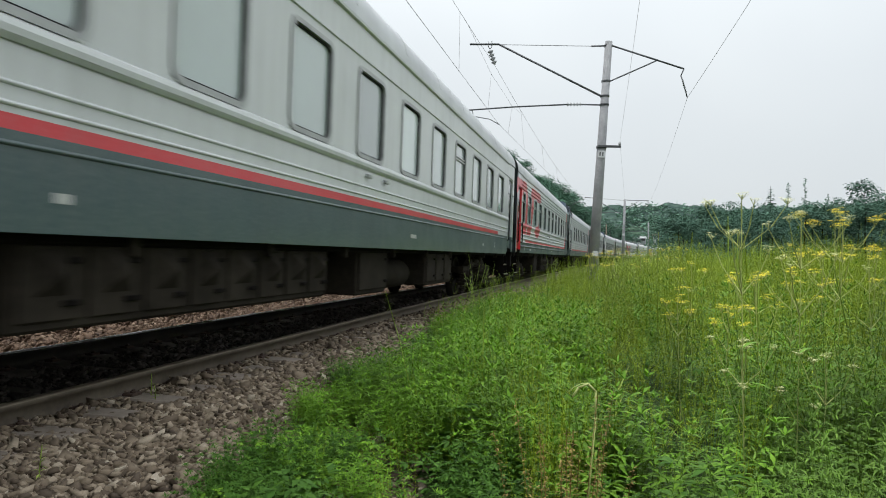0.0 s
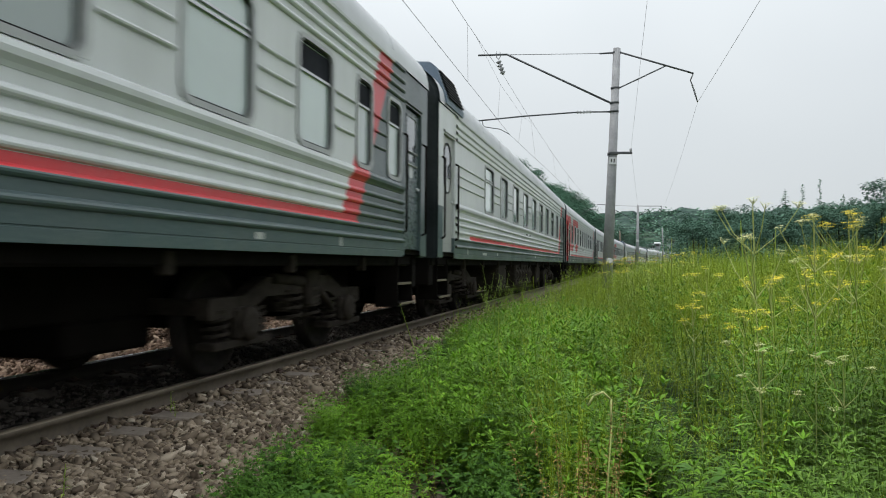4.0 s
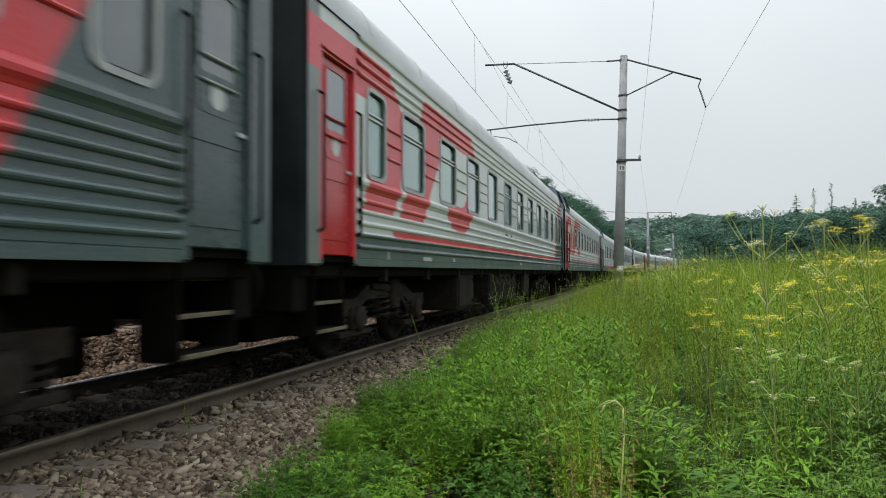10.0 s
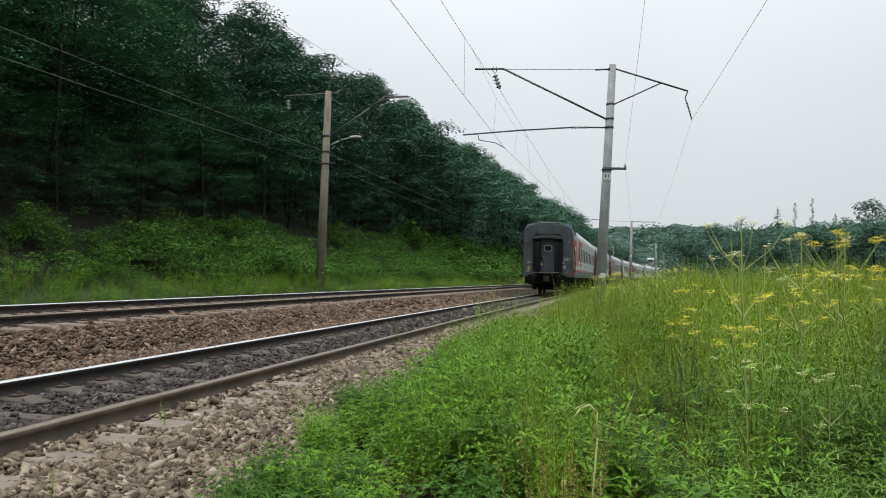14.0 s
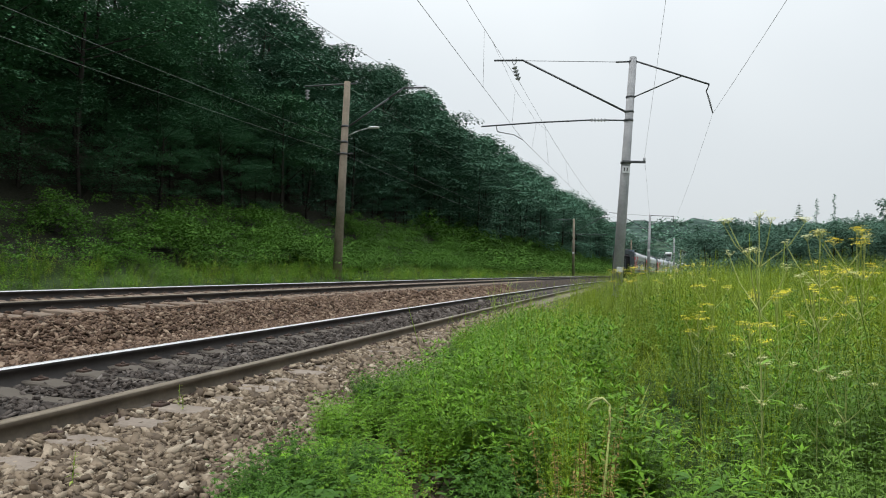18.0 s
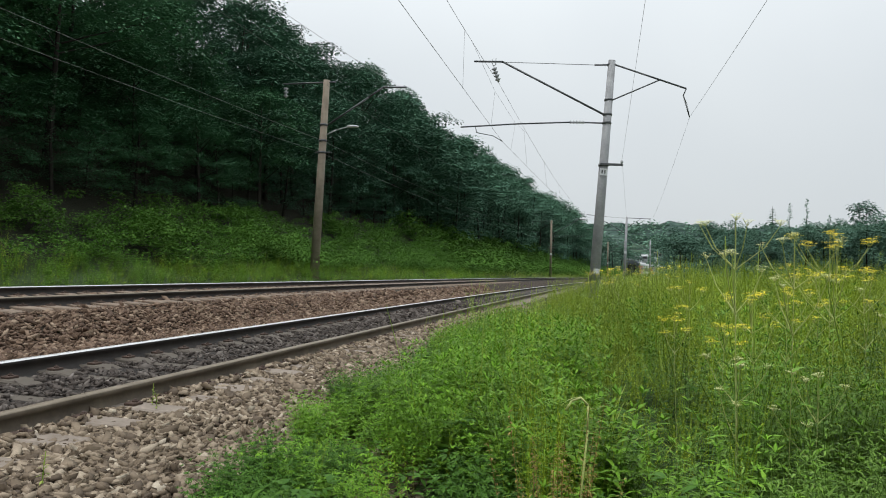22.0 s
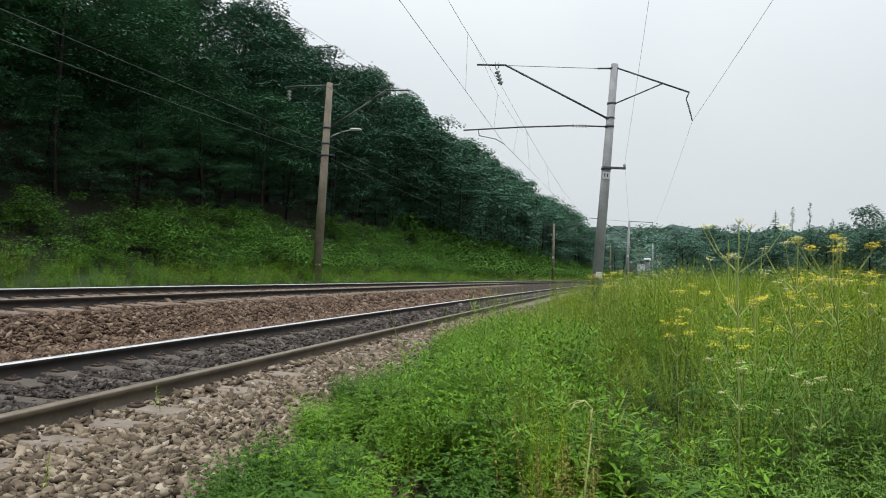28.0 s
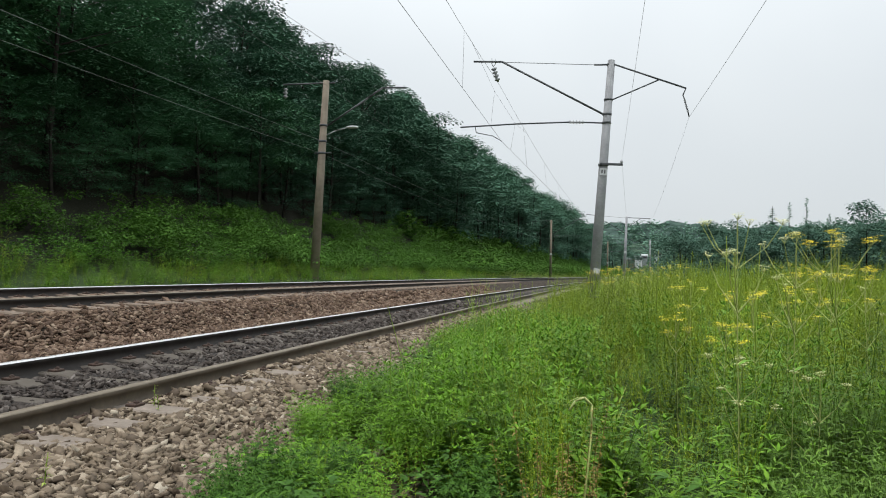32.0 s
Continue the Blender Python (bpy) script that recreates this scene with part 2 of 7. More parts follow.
# ---------------------------------------------------------------- materials
class Nodes:
    """A short way to write node trees."""

    def __init__(self, name, rough=0.6, metal=0.0, spec=0.5):
        self.mat = bpy.data.materials.new(name)
        self.mat.use_nodes = True
        self.tree = self.mat.node_tree
        self.bsdf = self.tree.nodes["Principled BSDF"]
        self.out = self.tree.nodes["Material Output"]
        self.set("Roughness", rough)
        self.set("Metallic", metal)
        self.set("Specular IOR Level", spec)

    def set(self, key, value):
        if hasattr(value, "links"):
            self.tree.links.new(value, self.bsdf.inputs[key])
        else:
            self.bsdf.inputs[key].default_value = value

    def node(self, kind, **sockets):
        nd = self.tree.nodes.new(kind)
        for key, value in sockets.items():
            sock = nd.inputs[int(key[1:])] if key[0] == "i" and key[1:].isdigit() else nd.inputs[key]
            if hasattr(value, "links"):
                self.tree.links.new(value, sock)
            else:
                sock.default_value = value
        return nd

    def coords(self, kind="Object"):
        return self.node("ShaderNodeTexCoord").outputs[kind]

    def place(self):
        return self.node("ShaderNodeNewGeometry").outputs["Position"]

    def island(self):
        return self.node("ShaderNodeNewGeometry").outputs["Random Per Island"]

    def noise(self, vec, scale, detail=4, rough=0.6):
        return self.node("ShaderNodeTexNoise", Vector=vec, Scale=scale, Detail=detail, Roughness=rough).outputs["Fac"]

    def vmul(self, vec, by):
        nd = self.tree.nodes.new("ShaderNodeVectorMath")
        nd.operation = "MULTIPLY"
        self.tree.links.new(vec, nd.inputs[0])
        nd.inputs[1].default_value = by
        return nd.outputs[0]

    def math(self, op, a, b=0.0, clamp=False):
        nd = self.tree.nodes.new("ShaderNodeMath")
        nd.operation, nd.use_clamp = op, clamp
        for sock, value in zip(nd.inputs, (a, b)):
            if hasattr(value, "links"):
                self.tree.links.new(value, sock)
            else:
                sock.default_value = value
        return nd.outputs[0]

    def ramp(self, fac, *stops):
        nd = self.tree.nodes.new("ShaderNodeValToRGB")
        self.tree.links.new(fac, nd.inputs[0])
        el = nd.color_ramp.elements
        while len(el) < len(stops):
            el.new(0.5)
        for e, (p, c) in zip(el, stops):
            e.position, e.color = p, (*c, 1) if len(c) == 3 else c
        return nd.outputs[0]

    def span(self, value, a, b, c=0.0, d=1.0):
        nd = self.tree.nodes.new("ShaderNodeMapRange")
        self.tree.links.new(value, nd.inputs[0])
        for i, k in enumerate((a, b, c, d)):
            nd.inputs[i + 1].default_value = k
        return nd.outputs[0]

    def mix(self, fac, a, b, how="MIX"):
        nd = self.tree.nodes.new("ShaderNodeMixRGB")
        nd.blend_type = how
        for sock, value in zip(nd.inputs, (fac, a, b)):
            if hasattr(value, "links"):
                self.tree.links.new(value, sock)
            else:
                sock.default_value = (*value, 1) if isinstance(value, tuple) and len(value) == 3 else value
        return nd.outputs[0]

    def bump(self, height, strength=0.3, dist=0.02):
        nd = self.node("ShaderNodeBump", Strength=strength, Distance=dist, Height=height)
        self.set("Normal", nd.outputs[0])

    def split(self, vec):
        nd = self.node("ShaderNodeSeparateXYZ", Vector=vec)
        return nd.outputs


def plain(name, dark, light, scale=6.0, rough=0.6, metal=0.0, bump=0.15, space="Object", spec=0.5, fine=9.0):
    """A surface with grain at two scales between two colours."""
    n = Nodes(name, rough, metal, spec)
    vec = n.coords(space) if space != "World" else n.place()
    a, b = n.noise(vec, scale, 5), n.noise(vec, scale * fine, 3)
    m = n.math("ADD", n.math("MULTIPLY", a, 0.65), n.math("MULTIPLY", b, 0.35))
    n.set("Base Color", n.ramp(m, (0.33, dark), (0.67, light)))
    n.set("Roughness", n.span(b, 0.3, 0.7, max(rough - 0.1, 0.02), min(rough + 0.1, 1)))
    if bump:
        n.bump(m, bump, 0.01)
    return n.mat


def leafy(name, colours, rough=0.55, glow=0.35, scale=0.5, patch=(0.7, 1.25)):
    """Leaves: varied leaf by leaf and in broad patches, letting some light through."""
    n = Nodes(name, rough, 0.0, 0.1)
    k = len(colours)
    isl = n.island()
    col = n.ramp(isl, *[(i / max(k - 1, 1), c) for i, c in enumerate(colours)])
    broad = n.span(n.noise(n.place(), scale, 3), 0.3, 0.7, *patch)
    tone = n.node("ShaderNodeCombineColor", Red=broad, Green=broad, Blue=broad).outputs[0]
    col = n.mix(1.0, col, tone, "MULTIPLY")
    n.set("Base Color", col)
    tr = n.node("ShaderNodeBsdfTranslucent", Color=col)
    mx = n.node("ShaderNodeMixShader", Fac=glow)
    n.tree.links.new(n.bsdf.outputs[0], mx.inputs[1])
    n.tree.links.new(tr.outputs[0], mx.inputs[2])
    n.tree.links.new(mx.outputs[0], n.out.inputs["Surface"])
    return n.mat


def stone_mat(name, stops, rough=0.85):
    n = Nodes(name, rough, 0.0, 0.2)
    isl = n.island()
    grain = n.noise(n.place(), 90, 3)
    col = n.ramp(isl, *stops)
    n.set("Base Color", n.mix(n.span(grain, 0.3, 0.7, 0.0, 0.35), col, (0.10, 0.075, 0.06)))
    n.bump(grain, 0.25, 0.004)
    return n.mat


def soil():
    n = Nodes("soil_and_ballast", 0.95, 0.0, 0.2)
    pos = n.place()
    a, b, c = n.noise(pos, 0.35, 4), n.noise(pos, 14, 5), n.noise(pos, 60, 3)
    grass = n.ramp(n.math("ADD", n.math("MULTIPLY", a, 0.5), n.math("MULTIPLY", b, 0.5)), (0.3, (0.018, 0.034, 0.010)), (0.7, (0.05, 0.085, 0.022)))
    # gravel bed darkened to stand for shade in the gaps between stones
    gravel = n.ramp(n.math("ADD", n.math("MULTIPLY", b, 0.5), n.math("MULTIPLY", c, 0.5)), (0.3, (0.016, 0.012, 0.009)), (0.7, (0.075, 0.057, 0.040)))
    at = n.node("ShaderNodeAttribute")
    at.attribute_name = "stony"
    edge = n.math("ADD", at.outputs["Fac"], n.math("MULTIPLY", n.math("SUBTRACT", b, 0.5), 0.5))
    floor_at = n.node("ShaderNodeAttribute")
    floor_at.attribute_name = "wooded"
    # leaf litter, blackened further for the shade under trees and bushes
    shaded_litter = n.ramp(b, (0.3, (0.006, 0.007, 0.003)), (0.7, (0.018, 0.018, 0.009)))
    grass = n.mix(floor_at.outputs["Fac"], grass, shaded_litter)
    oil_at = n.node("ShaderNodeAttribute")
    oil_at.attribute_name = "oily"
    gravel = n.mix(oil_at.outputs["Fac"], gravel, n.ramp(b, (0.3, (0.012, 0.010, 0.009)), (0.7, (0.05, 0.043, 0.038))))
    n.set("Base Color", n.mix(n.span(edge, 0.4, 0.6), grass, gravel))
    n.bump(c, 0.6, 0.03)
    return n.mat


M_SOIL = soil()
M_STONE = stone_mat("ballast_stone", [(0.0, (0.070, 0.052, 0.036)), (0.3, (0.150, 0.114, 0.078)), (0.7, (0.245, 0.192, 0.134)), (0.94, (0.35, 0.285, 0.208)), (1.0, (0.46, 0.40, 0.31))])
M_STONE_RED = stone_mat("rusty_ballast_stone", [(0.0, (0.060, 0.036, 0.024)), (0.4, (0.125, 0.078, 0.052)), (0.8, (0.20, 0.135, 0.092)), (1.0, (0.30, 0.225, 0.16))])
M_STONE_OIL = stone_mat("oily_ballast_stone", [(0.0, (0.022, 0.018, 0.016)), (0.5, (0.055, 0.047, 0.042)), (0.9, (0.105, 0.092, 0.082)), (1.0, (0.18, 0.16, 0.145))])


def sleeper_mat(name, dark, light, oil):
    """Concrete, black with oil and brake dust between the rails."""
    n = Nodes(name, 0.9, 0.0, 0.2)
    x = n.math("ABSOLUTE", n.split(n.coords("Object"))[0])
    a, b = n.noise(n.place(), 4, 5), n.noise(n.place(), 36, 3)
    m = n.math("ADD", n.math("MULTIPLY", a, 0.65), n.math("MULTIPLY", b, 0.35))
    edge = n.math("ADD", x, n.math("MULTIPLY", n.math("SUBTRACT", a, 0.5), 0.4))
    n.set("Base Color", n.mix(n.span(edge, 0.70, 0.95), oil, n.ramp(m, (0.33, dark), (0.67, light))))
    n.bump(m, 0.2, 0.01)
    return n.mat


M_SLEEPER = sleeper_mat("weathered_concrete", (0.15, 0.122, 0.098), (0.27, 0.228, 0.19), (0.095, 0.082, 0.068))
M_SLEEPER_RED = plain("rust_stained_concrete", (0.10, 0.072, 0.052), (0.23, 0.175, 0.13), 4, 0.9, space="World")
M_RAIL_RUST = plain("rusted_rail_steel", (0.060, 0.046, 0.032), (0.155, 0.125, 0.09), 3, 0.75, 0.2, space="World")
# darker steel for every rail but the nearest
M_RAIL_DARK = plain("dark_rail_steel", (0.012, 0.010, 0.009), (0.045, 0.036, 0.030), 3, 0.7, 0.2, space="World")
M_RAIL_TOP = plain("polished_rail_head", (0.70, 0.69, 0.68), (0.86, 0.85, 0.84), 5, 0.42, 1.0, 0.02, space="World")
M_RAIL_DULL = plain("dull_rail_head", (0.15, 0.12, 0.085), (0.26, 0.215, 0.16), 5, 0.5, 0.5, 0.05, space="World")
M_CLIP = plain("rusted_fastening", (0.03, 0.02, 0.016), (0.09, 0.055, 0.04), 20, 0.8, 0.3)
M_POLE = plain("grey_concrete_pole", (0.20, 0.205, 0.215), (0.36, 0.365, 0.375), 1.4, 0.85, 0, 0.2)
M_POLE_OLD = plain("brown_concrete_pole", (0.12, 0.098, 0.072), (0.25, 0.21, 0.16), 1.4, 0.9, 0, 0.2)
M_STEEL = plain("dark_painted_steel", (0.045, 0.05, 0.055), (0.10, 0.105, 0.11), 6, 0.55, 0.4)
M_ZINC = plain("zinc_fitting", (0.25, 0.26, 0.27), (0.42, 0.43, 0.44), 8, 0.45, 0.6)
M_PORCELAIN = plain("grey_insulator", (0.22, 0.23, 0.24), (0.40, 0.41, 0.42), 10, 0.25, 0, 0.0)
M_WIRE = plain("overhead_wire", (0.05, 0.05, 0.05), (0.12, 0.115, 0.11), 5, 0.5, 0.6, 0)
M_SIGN = plain("white_sign_plate", (0.45, 0.46, 0.47), (0.62, 0.63, 0.64), 8, 0.5, 0, 0)
M_INK = plain("black_sign_paint", (0.03, 0.03, 0.03), (0.07, 0.07, 0.07), 9, 0.6, 0, 0)
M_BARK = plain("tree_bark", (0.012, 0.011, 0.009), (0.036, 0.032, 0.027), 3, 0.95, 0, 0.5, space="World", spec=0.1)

# ---------------------------------------------------------------- the ground: one sheet
def graded(lo, hi, fine_lo, fine_hi, step, grow):
    a = list(np.arange(fine_lo, fine_hi, step))
    d = step
    while a[-1] < hi:
        d *= grow
        a.append(a[-1] + d)
    d, b = step, [fine_lo]
    while b[-1] > lo:
        d *= grow
        b.append(b[-1] - d)
    return np.array(b[:0:-1] + a)


def ground_sheet():
    # a grid along the line, fine over the tracks, then coarse out to the horizon
    u = np.unique(np.concatenate([graded(-60, 60, -13, 14, 0.28, 1.12), np.array([-2.05, -2.75])]))
    s = graded(-60, 420, -8, 40, 0.45, 1.05)
    S, U = np.meshgrid(s, u, indexing="ij")
    X, Y, _ = on_line(S, U)
    Z = ground_z(X, Y)
    inner = np.stack([X, Y, Z], -1).reshape(-1, 3)
    n = len(u)
    i, j = np.meshgrid(np.arange(len(s) - 1), np.arange(n - 1), indexing="ij")
    f = np.stack([i * n + j, i * n + j + 1, (i + 1) * n + j + 1, (i + 1) * n + j], -1).reshape(-1, 4)
    # skirt: rings from the grid's rim out to the horizon
    rim = [(0, k) for k in range(n)] + [(k, n - 1) for k in range(1, len(s))] + [(len(s) - 1, k) for k in range(n - 2, -1, -1)] + [(k, 0) for k in range(len(s) - 2, 0, -1)]
    idx = np.array([a * n + b for a, b in rim])
    centre = np.array([60.0, 150.0])
    vs, fs, prev = [inner], [f], idx
    base = len(inner)
    p0 = inner[idx, :2]
    for k, g in enumerate((1.25, 1.6, 2.2, 3.2, 5, 8, 14, 24)):
        p = centre + (p0 - centre) * g
        z = ground_z(p[:, 0], p[:, 1])
        vs.append(np.column_stack([p, z]))
        cur = base + np.arange(len(idx))
        nxt = np.roll(np.arange(len(idx)), -1)
        fs.append(np.stack([prev, cur, cur[nxt], prev[nxt]], -1))
        prev, base = cur, base + len(idx)
    v, f = np.concatenate(vs), np.concatenate(fs)
    me = mesh_of("ground", v, f, [M_SOIL], smooth=True)
    _, uu = off_line(v[:, 0], v[:, 1])
    wave = 0.18 * np.sin(v[:, 1] * 1.7) + 0.12 * np.sin(v[:, 1] * 4.1 + 1)
    stony = np.interp(uu + wave, [-6.9, -6.5, 1.75, 2.3], [0.0, 1.0, 1.0, 0.0]).astype(np.float32)
    at = me.attributes.new("stony", "FLOAT", "POINT")
    at.data.foreach_set("value", stony)
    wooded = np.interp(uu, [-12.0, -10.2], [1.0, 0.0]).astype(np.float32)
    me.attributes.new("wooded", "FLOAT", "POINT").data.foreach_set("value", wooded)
    oily = np.interp(np.abs(uu), [0.62, 0.85], [1.0, 0.0]).astype(np.float32)
    me.attributes.new("oily", "FLOAT", "POINT").data.foreach_set("value", oily)
    ob = new("ground", me)
    return tagged(ob, "green weedy ground with a grey stone track bed", "ground", kind="structure")


ground_sheet()


# far ridges behind everything
def ridge(name, label, pts, depth, mat, seed):
    """A long wooded ridge through the given (x, y, top) places, falling off behind and before."""
    rng = np.random.RandomState(seed)
    pts = np.array(pts, float)
    t = np.linspace(0, len(pts) - 1, 420)
    x, y, top = (np.interp(t, np.arange(len(pts)), pts[:, i]) for i in range(3))
    bumps = sum(a * np.sin(t * w + p) for a, w, p in zip((0.03, 0.02, 0.008), (5.1, 13.7, 31.0), rng.rand(3) * 6))
    out = np.column_stack([x, y])
    rows = []
    for k, (push, h) in enumerate(((-depth, -0.05), (-depth * 0.7, 0.16), (-depth * 0.45, 0.42), (-depth * 0.2, 0.8), (0, 1.0), (depth * 0.4, 0.8), (depth, -0.05))):
        d = out / np.linalg.norm(out, axis=1)[:, None]
        p = out + d * push
        z = top * h * (1 + bumps) + (0.004 * top * rng.randn(len(t)) if 0 < k < 6 else 0)
        rows.append(np.column_stack([p, z]))
    v = np.concatenate(rows)
    n = len(t)
    i, j = np.meshgrid(np.arange(len(rows) - 1), np.arange(n - 1), indexing="ij")
    f = np.stack([i * n + j, i * n + j + 1, (i + 1) * n + j + 1, (i + 1) * n + j], -1).reshape(-1, 4)
    return tagged(new(name, mesh_of(name, v, f, [mat], smooth=True)), label, "hill", kind="structure"), (x, y, top)


def far_green(name, dark, light, scale):
    n = Nodes(name, 0.95, 0, 0.1)
    pos = n.place()
    a = n.node("ShaderNodeTexVoronoi", Vector=pos, Scale=scale).outputs["Distance"]
    b = n.noise(pos, scale * 0.25, 4)
    m = n.math("ADD", n.math("MULTIPLY", a, 0.5), n.math("MULTIPLY", b, 0.6))
    n.set("Base Color", n.ramp(m, (0.25, light), (0.75, dark)))
    n.bump(n.math("SUBTRACT", 1.0, a), 0.6, 2.0)
    return n.mat


# aerial haze is mixed into both ridges' forest colours, brighter and bluer
M_FAR1 = far_green("hazed_far_forest", (0.020, 0.042, 0.036), (0.080, 0.125, 0.100), 0.14)
M_FAR2 = far_green("hazed_nearer_forest", (0.020, 0.042, 0.030), (0.080, 0.130, 0.085), 0.2)

# ---------------------------------------------------------------- tracks
RAIL = [(-0.075, -0.18), (0.075, -0.18), (0.075, -0.168), (0.011, -0.145), (0.009, -0.055), (0.034, -0.042), (0.037, -0.012), (0.030, -0.002),
        (-0.030, -0.002), (-0.037, -0.012), (-0.034, -0.042), (-0.009, -0.055), (-0.011, -0.145), (-0.075, -0.168)]


def rail_run(name, u, z, cant, pivot, s0, s1, track, head, label):
    ss = np.arange(s0, s1 + 0.01, 2.0)
    v, f = sweep(RAIL, ss, u, z, cant, pivot)
    n = len(RAIL)
    slot = np.zeros(len(f), np.int32)
    slot[np.isin(np.arange(len(f)) % n, (6, 7, 8))] = 1
    me = mesh_of(name, v, f, [M_RAIL_RUST if u > 0 else M_RAIL_DARK, head], slot)
    ob = part(name, me, None, track, label)
    return ob


def sleeper_mesh(mat):
    """A concrete sleeper: 2.7 m, lower in the middle, with raised rail seats and sloped flanks."""
    bm = bmesh.new()
    rings = []
    for x, h, w, b in ((-1.35, -0.015, 0.118, 0.142), (-1.30, 0.0, 0.125, 0.15), (-0.55, 0.0, 0.125, 0.15), (-0.40, -0.035, 0.105, 0.13),
                       (0.40, -0.035, 0.105, 0.13), (0.55, 0.0, 0.125, 0.15), (1.30, 0.0, 0.125, 0.15), (1.35, -0.015, 0.118, 0.142)):
        rings.append([bm.verts.new(p) for p in ((x, -b, -0.2), (x, b, -0.2), (x, w, h - 0.015), (x, w - 0.02, h), (x, -w + 0.02, h), (x, -w, h - 0.015))])
    for p, q in zip(rings, rings[1:]):
        for i in range(6):
            bm.faces.new((p[i], p[(i + 1) % 6], q[(i + 1) % 6], q[i]))
    bm.faces.new(rings[0][::-1])
    bm.faces.new(rings[-1])
    me = bpy.data.meshes.new("sleeper")
    bmesh.ops.recalc_face_normals(bm, faces=bm.faces)
    bm.to_mesh(me)
    bm.free()
    me.materials.append(mat)
    return me


def fastening_mesh():
    """Plate, bolt and clip on both flanks of a rail's foot."""
    bm = bmesh.new()
    for side in (-1, 1):
        box(bm, side * 0.11 - 0.045, side * 0.11 + 0.045, -0.06, 0.06, -0.02, 0.022, 0.006)
        tube(bm, (side * 0.12, 0, 0.0), (side * 0.12, 0, 0.044), 0.014, n=6)
        tube(bm, (side * 0.12, 0, 0.018), (side * 0.12, 0, 0.034), 0.024, n=6)
    me = bpy.data.meshes.new("fastening")
    bm.to_mesh(me)
    bm.free()
    me.materials.append(M_CLIP)
    return me


def lay_track(name, label, u, z, cant, pivot, sleeper_mat, top, heads, shown):
    track = tagged(new(name), label, "railway track", kind="structure")
    for du, head, lab in ((0.795, heads[0], "rail with a dull brown head"), (-0.795, heads[1], "rail with a bright worn head")):
        rail_run("rail", u + du, z, cant, pivot, -60 if shown[0] > -50 else -60, 420, track, head, lab)
    me, fast = sleeper_mesh(sleeper_mat), fastening_mesh()
    rng = random.Random(4)
    s = shown[0]
    while s < shown[1]:
        m = along(s, u, z - math.tan(cant) * (u - pivot) + top, cant)
        ob = part("sleeper", me, None, track)
        ob.matrix_basis = m @ pose(rng.uniform(-.01, .01), 0, rng.uniform(-0.008, 0.004), 0, rng.uniform(-.3, .3), rng.uniform(-.7, .7))
        if s < shown[2]:
            for du in (-0.795, 0.795):
                cl = part("fastening", fast, None, ob)
                cl.matrix_basis = pose(du, 0, 0.0)
        s += 0.531
    return track


near_track = lay_track("near_track", "railway track with concrete sleepers in grey stone ballast", 0.0, 0.0, CANT, 0.795, M_SLEEPER, -0.135, (M_RAIL_DULL, M_RAIL_TOP), (-5.2, 62, 22))
far_track = lay_track("far_track", "railway track with rust-stained sleepers and ballast", FAR_U, FAR_Z, FAR_CANT, FAR_U, M_SLEEPER_RED, -0.125, (M_RAIL_DULL, M_RAIL_TOP), (-3.6, 58, 26))


# joint plates on the near track's inner rail
def joint_bar(s, u, z, cant, pivot):
    ob = tagged(part("joint_bar", boxed(-0.03, -0.012, -0.4, 0.4, -0.15, -0.05, 0.006), M_RAIL_RUST, near_track), "bolted steel joint bar on the rail")
    ob.matrix_basis = along(s, u, z - math.tan(cant) * (u - pivot), cant)
    for k in range(6):
        b = part("bolt", tube(bmesh.new(), (-0.03, -0.33 + k * 0.13, -0.1), (-0.055, -0.33 + k * 0.13, -0.1), 0.017, n=6), M_CLIP, ob)


# ---------------------------------------------------------------- ballast stones
def stone_templates(count, seed):
    """Broken stones: blocks with shifted, sheared corners and flat faces."""
    rng = np.random.RandomState(seed)
    corners = np.array([(x, y, z) for x in (-0.5, 0.5) for y in (-0.5, 0.5) for z in (-0.5, 0.5)])
    quads = ((0, 1, 3, 2), (4, 6, 7, 5), (0, 4, 5, 1), (2, 3, 7, 6), (0, 2, 6, 4), (1, 5, 7, 3))
    f = np.array([t for a, b, c, d in quads for t in ((a, b, c), (a, c, d))])
    out = []
    for _ in range(count):
        v = corners * (1 + rng.uniform(-0.5, 0.25, (8, 3)))
        v[:, 0] += v[:, 2] * rng.uniform(-0.6, 0.6)
        v = v * np.array([1.35, 0.95, 0.62]) * rng.uniform(0.8, 1.25, 3)
        tilt, roll = rng.uniform(-0.6, 0.6, 2)
        c, s = math.cos(tilt), math.sin(tilt)
        v = v @ np.array([[1, 0, 0], [0, c, -s], [0, s, c]])
        c, s = math.cos(roll), math.sin(roll)
        v = v @ np.array([[c, 0, s], [0, 1, 0], [-s, 0, c]])
        out.append((v, f))
    return out


STONES = stone_templates(12, 3)


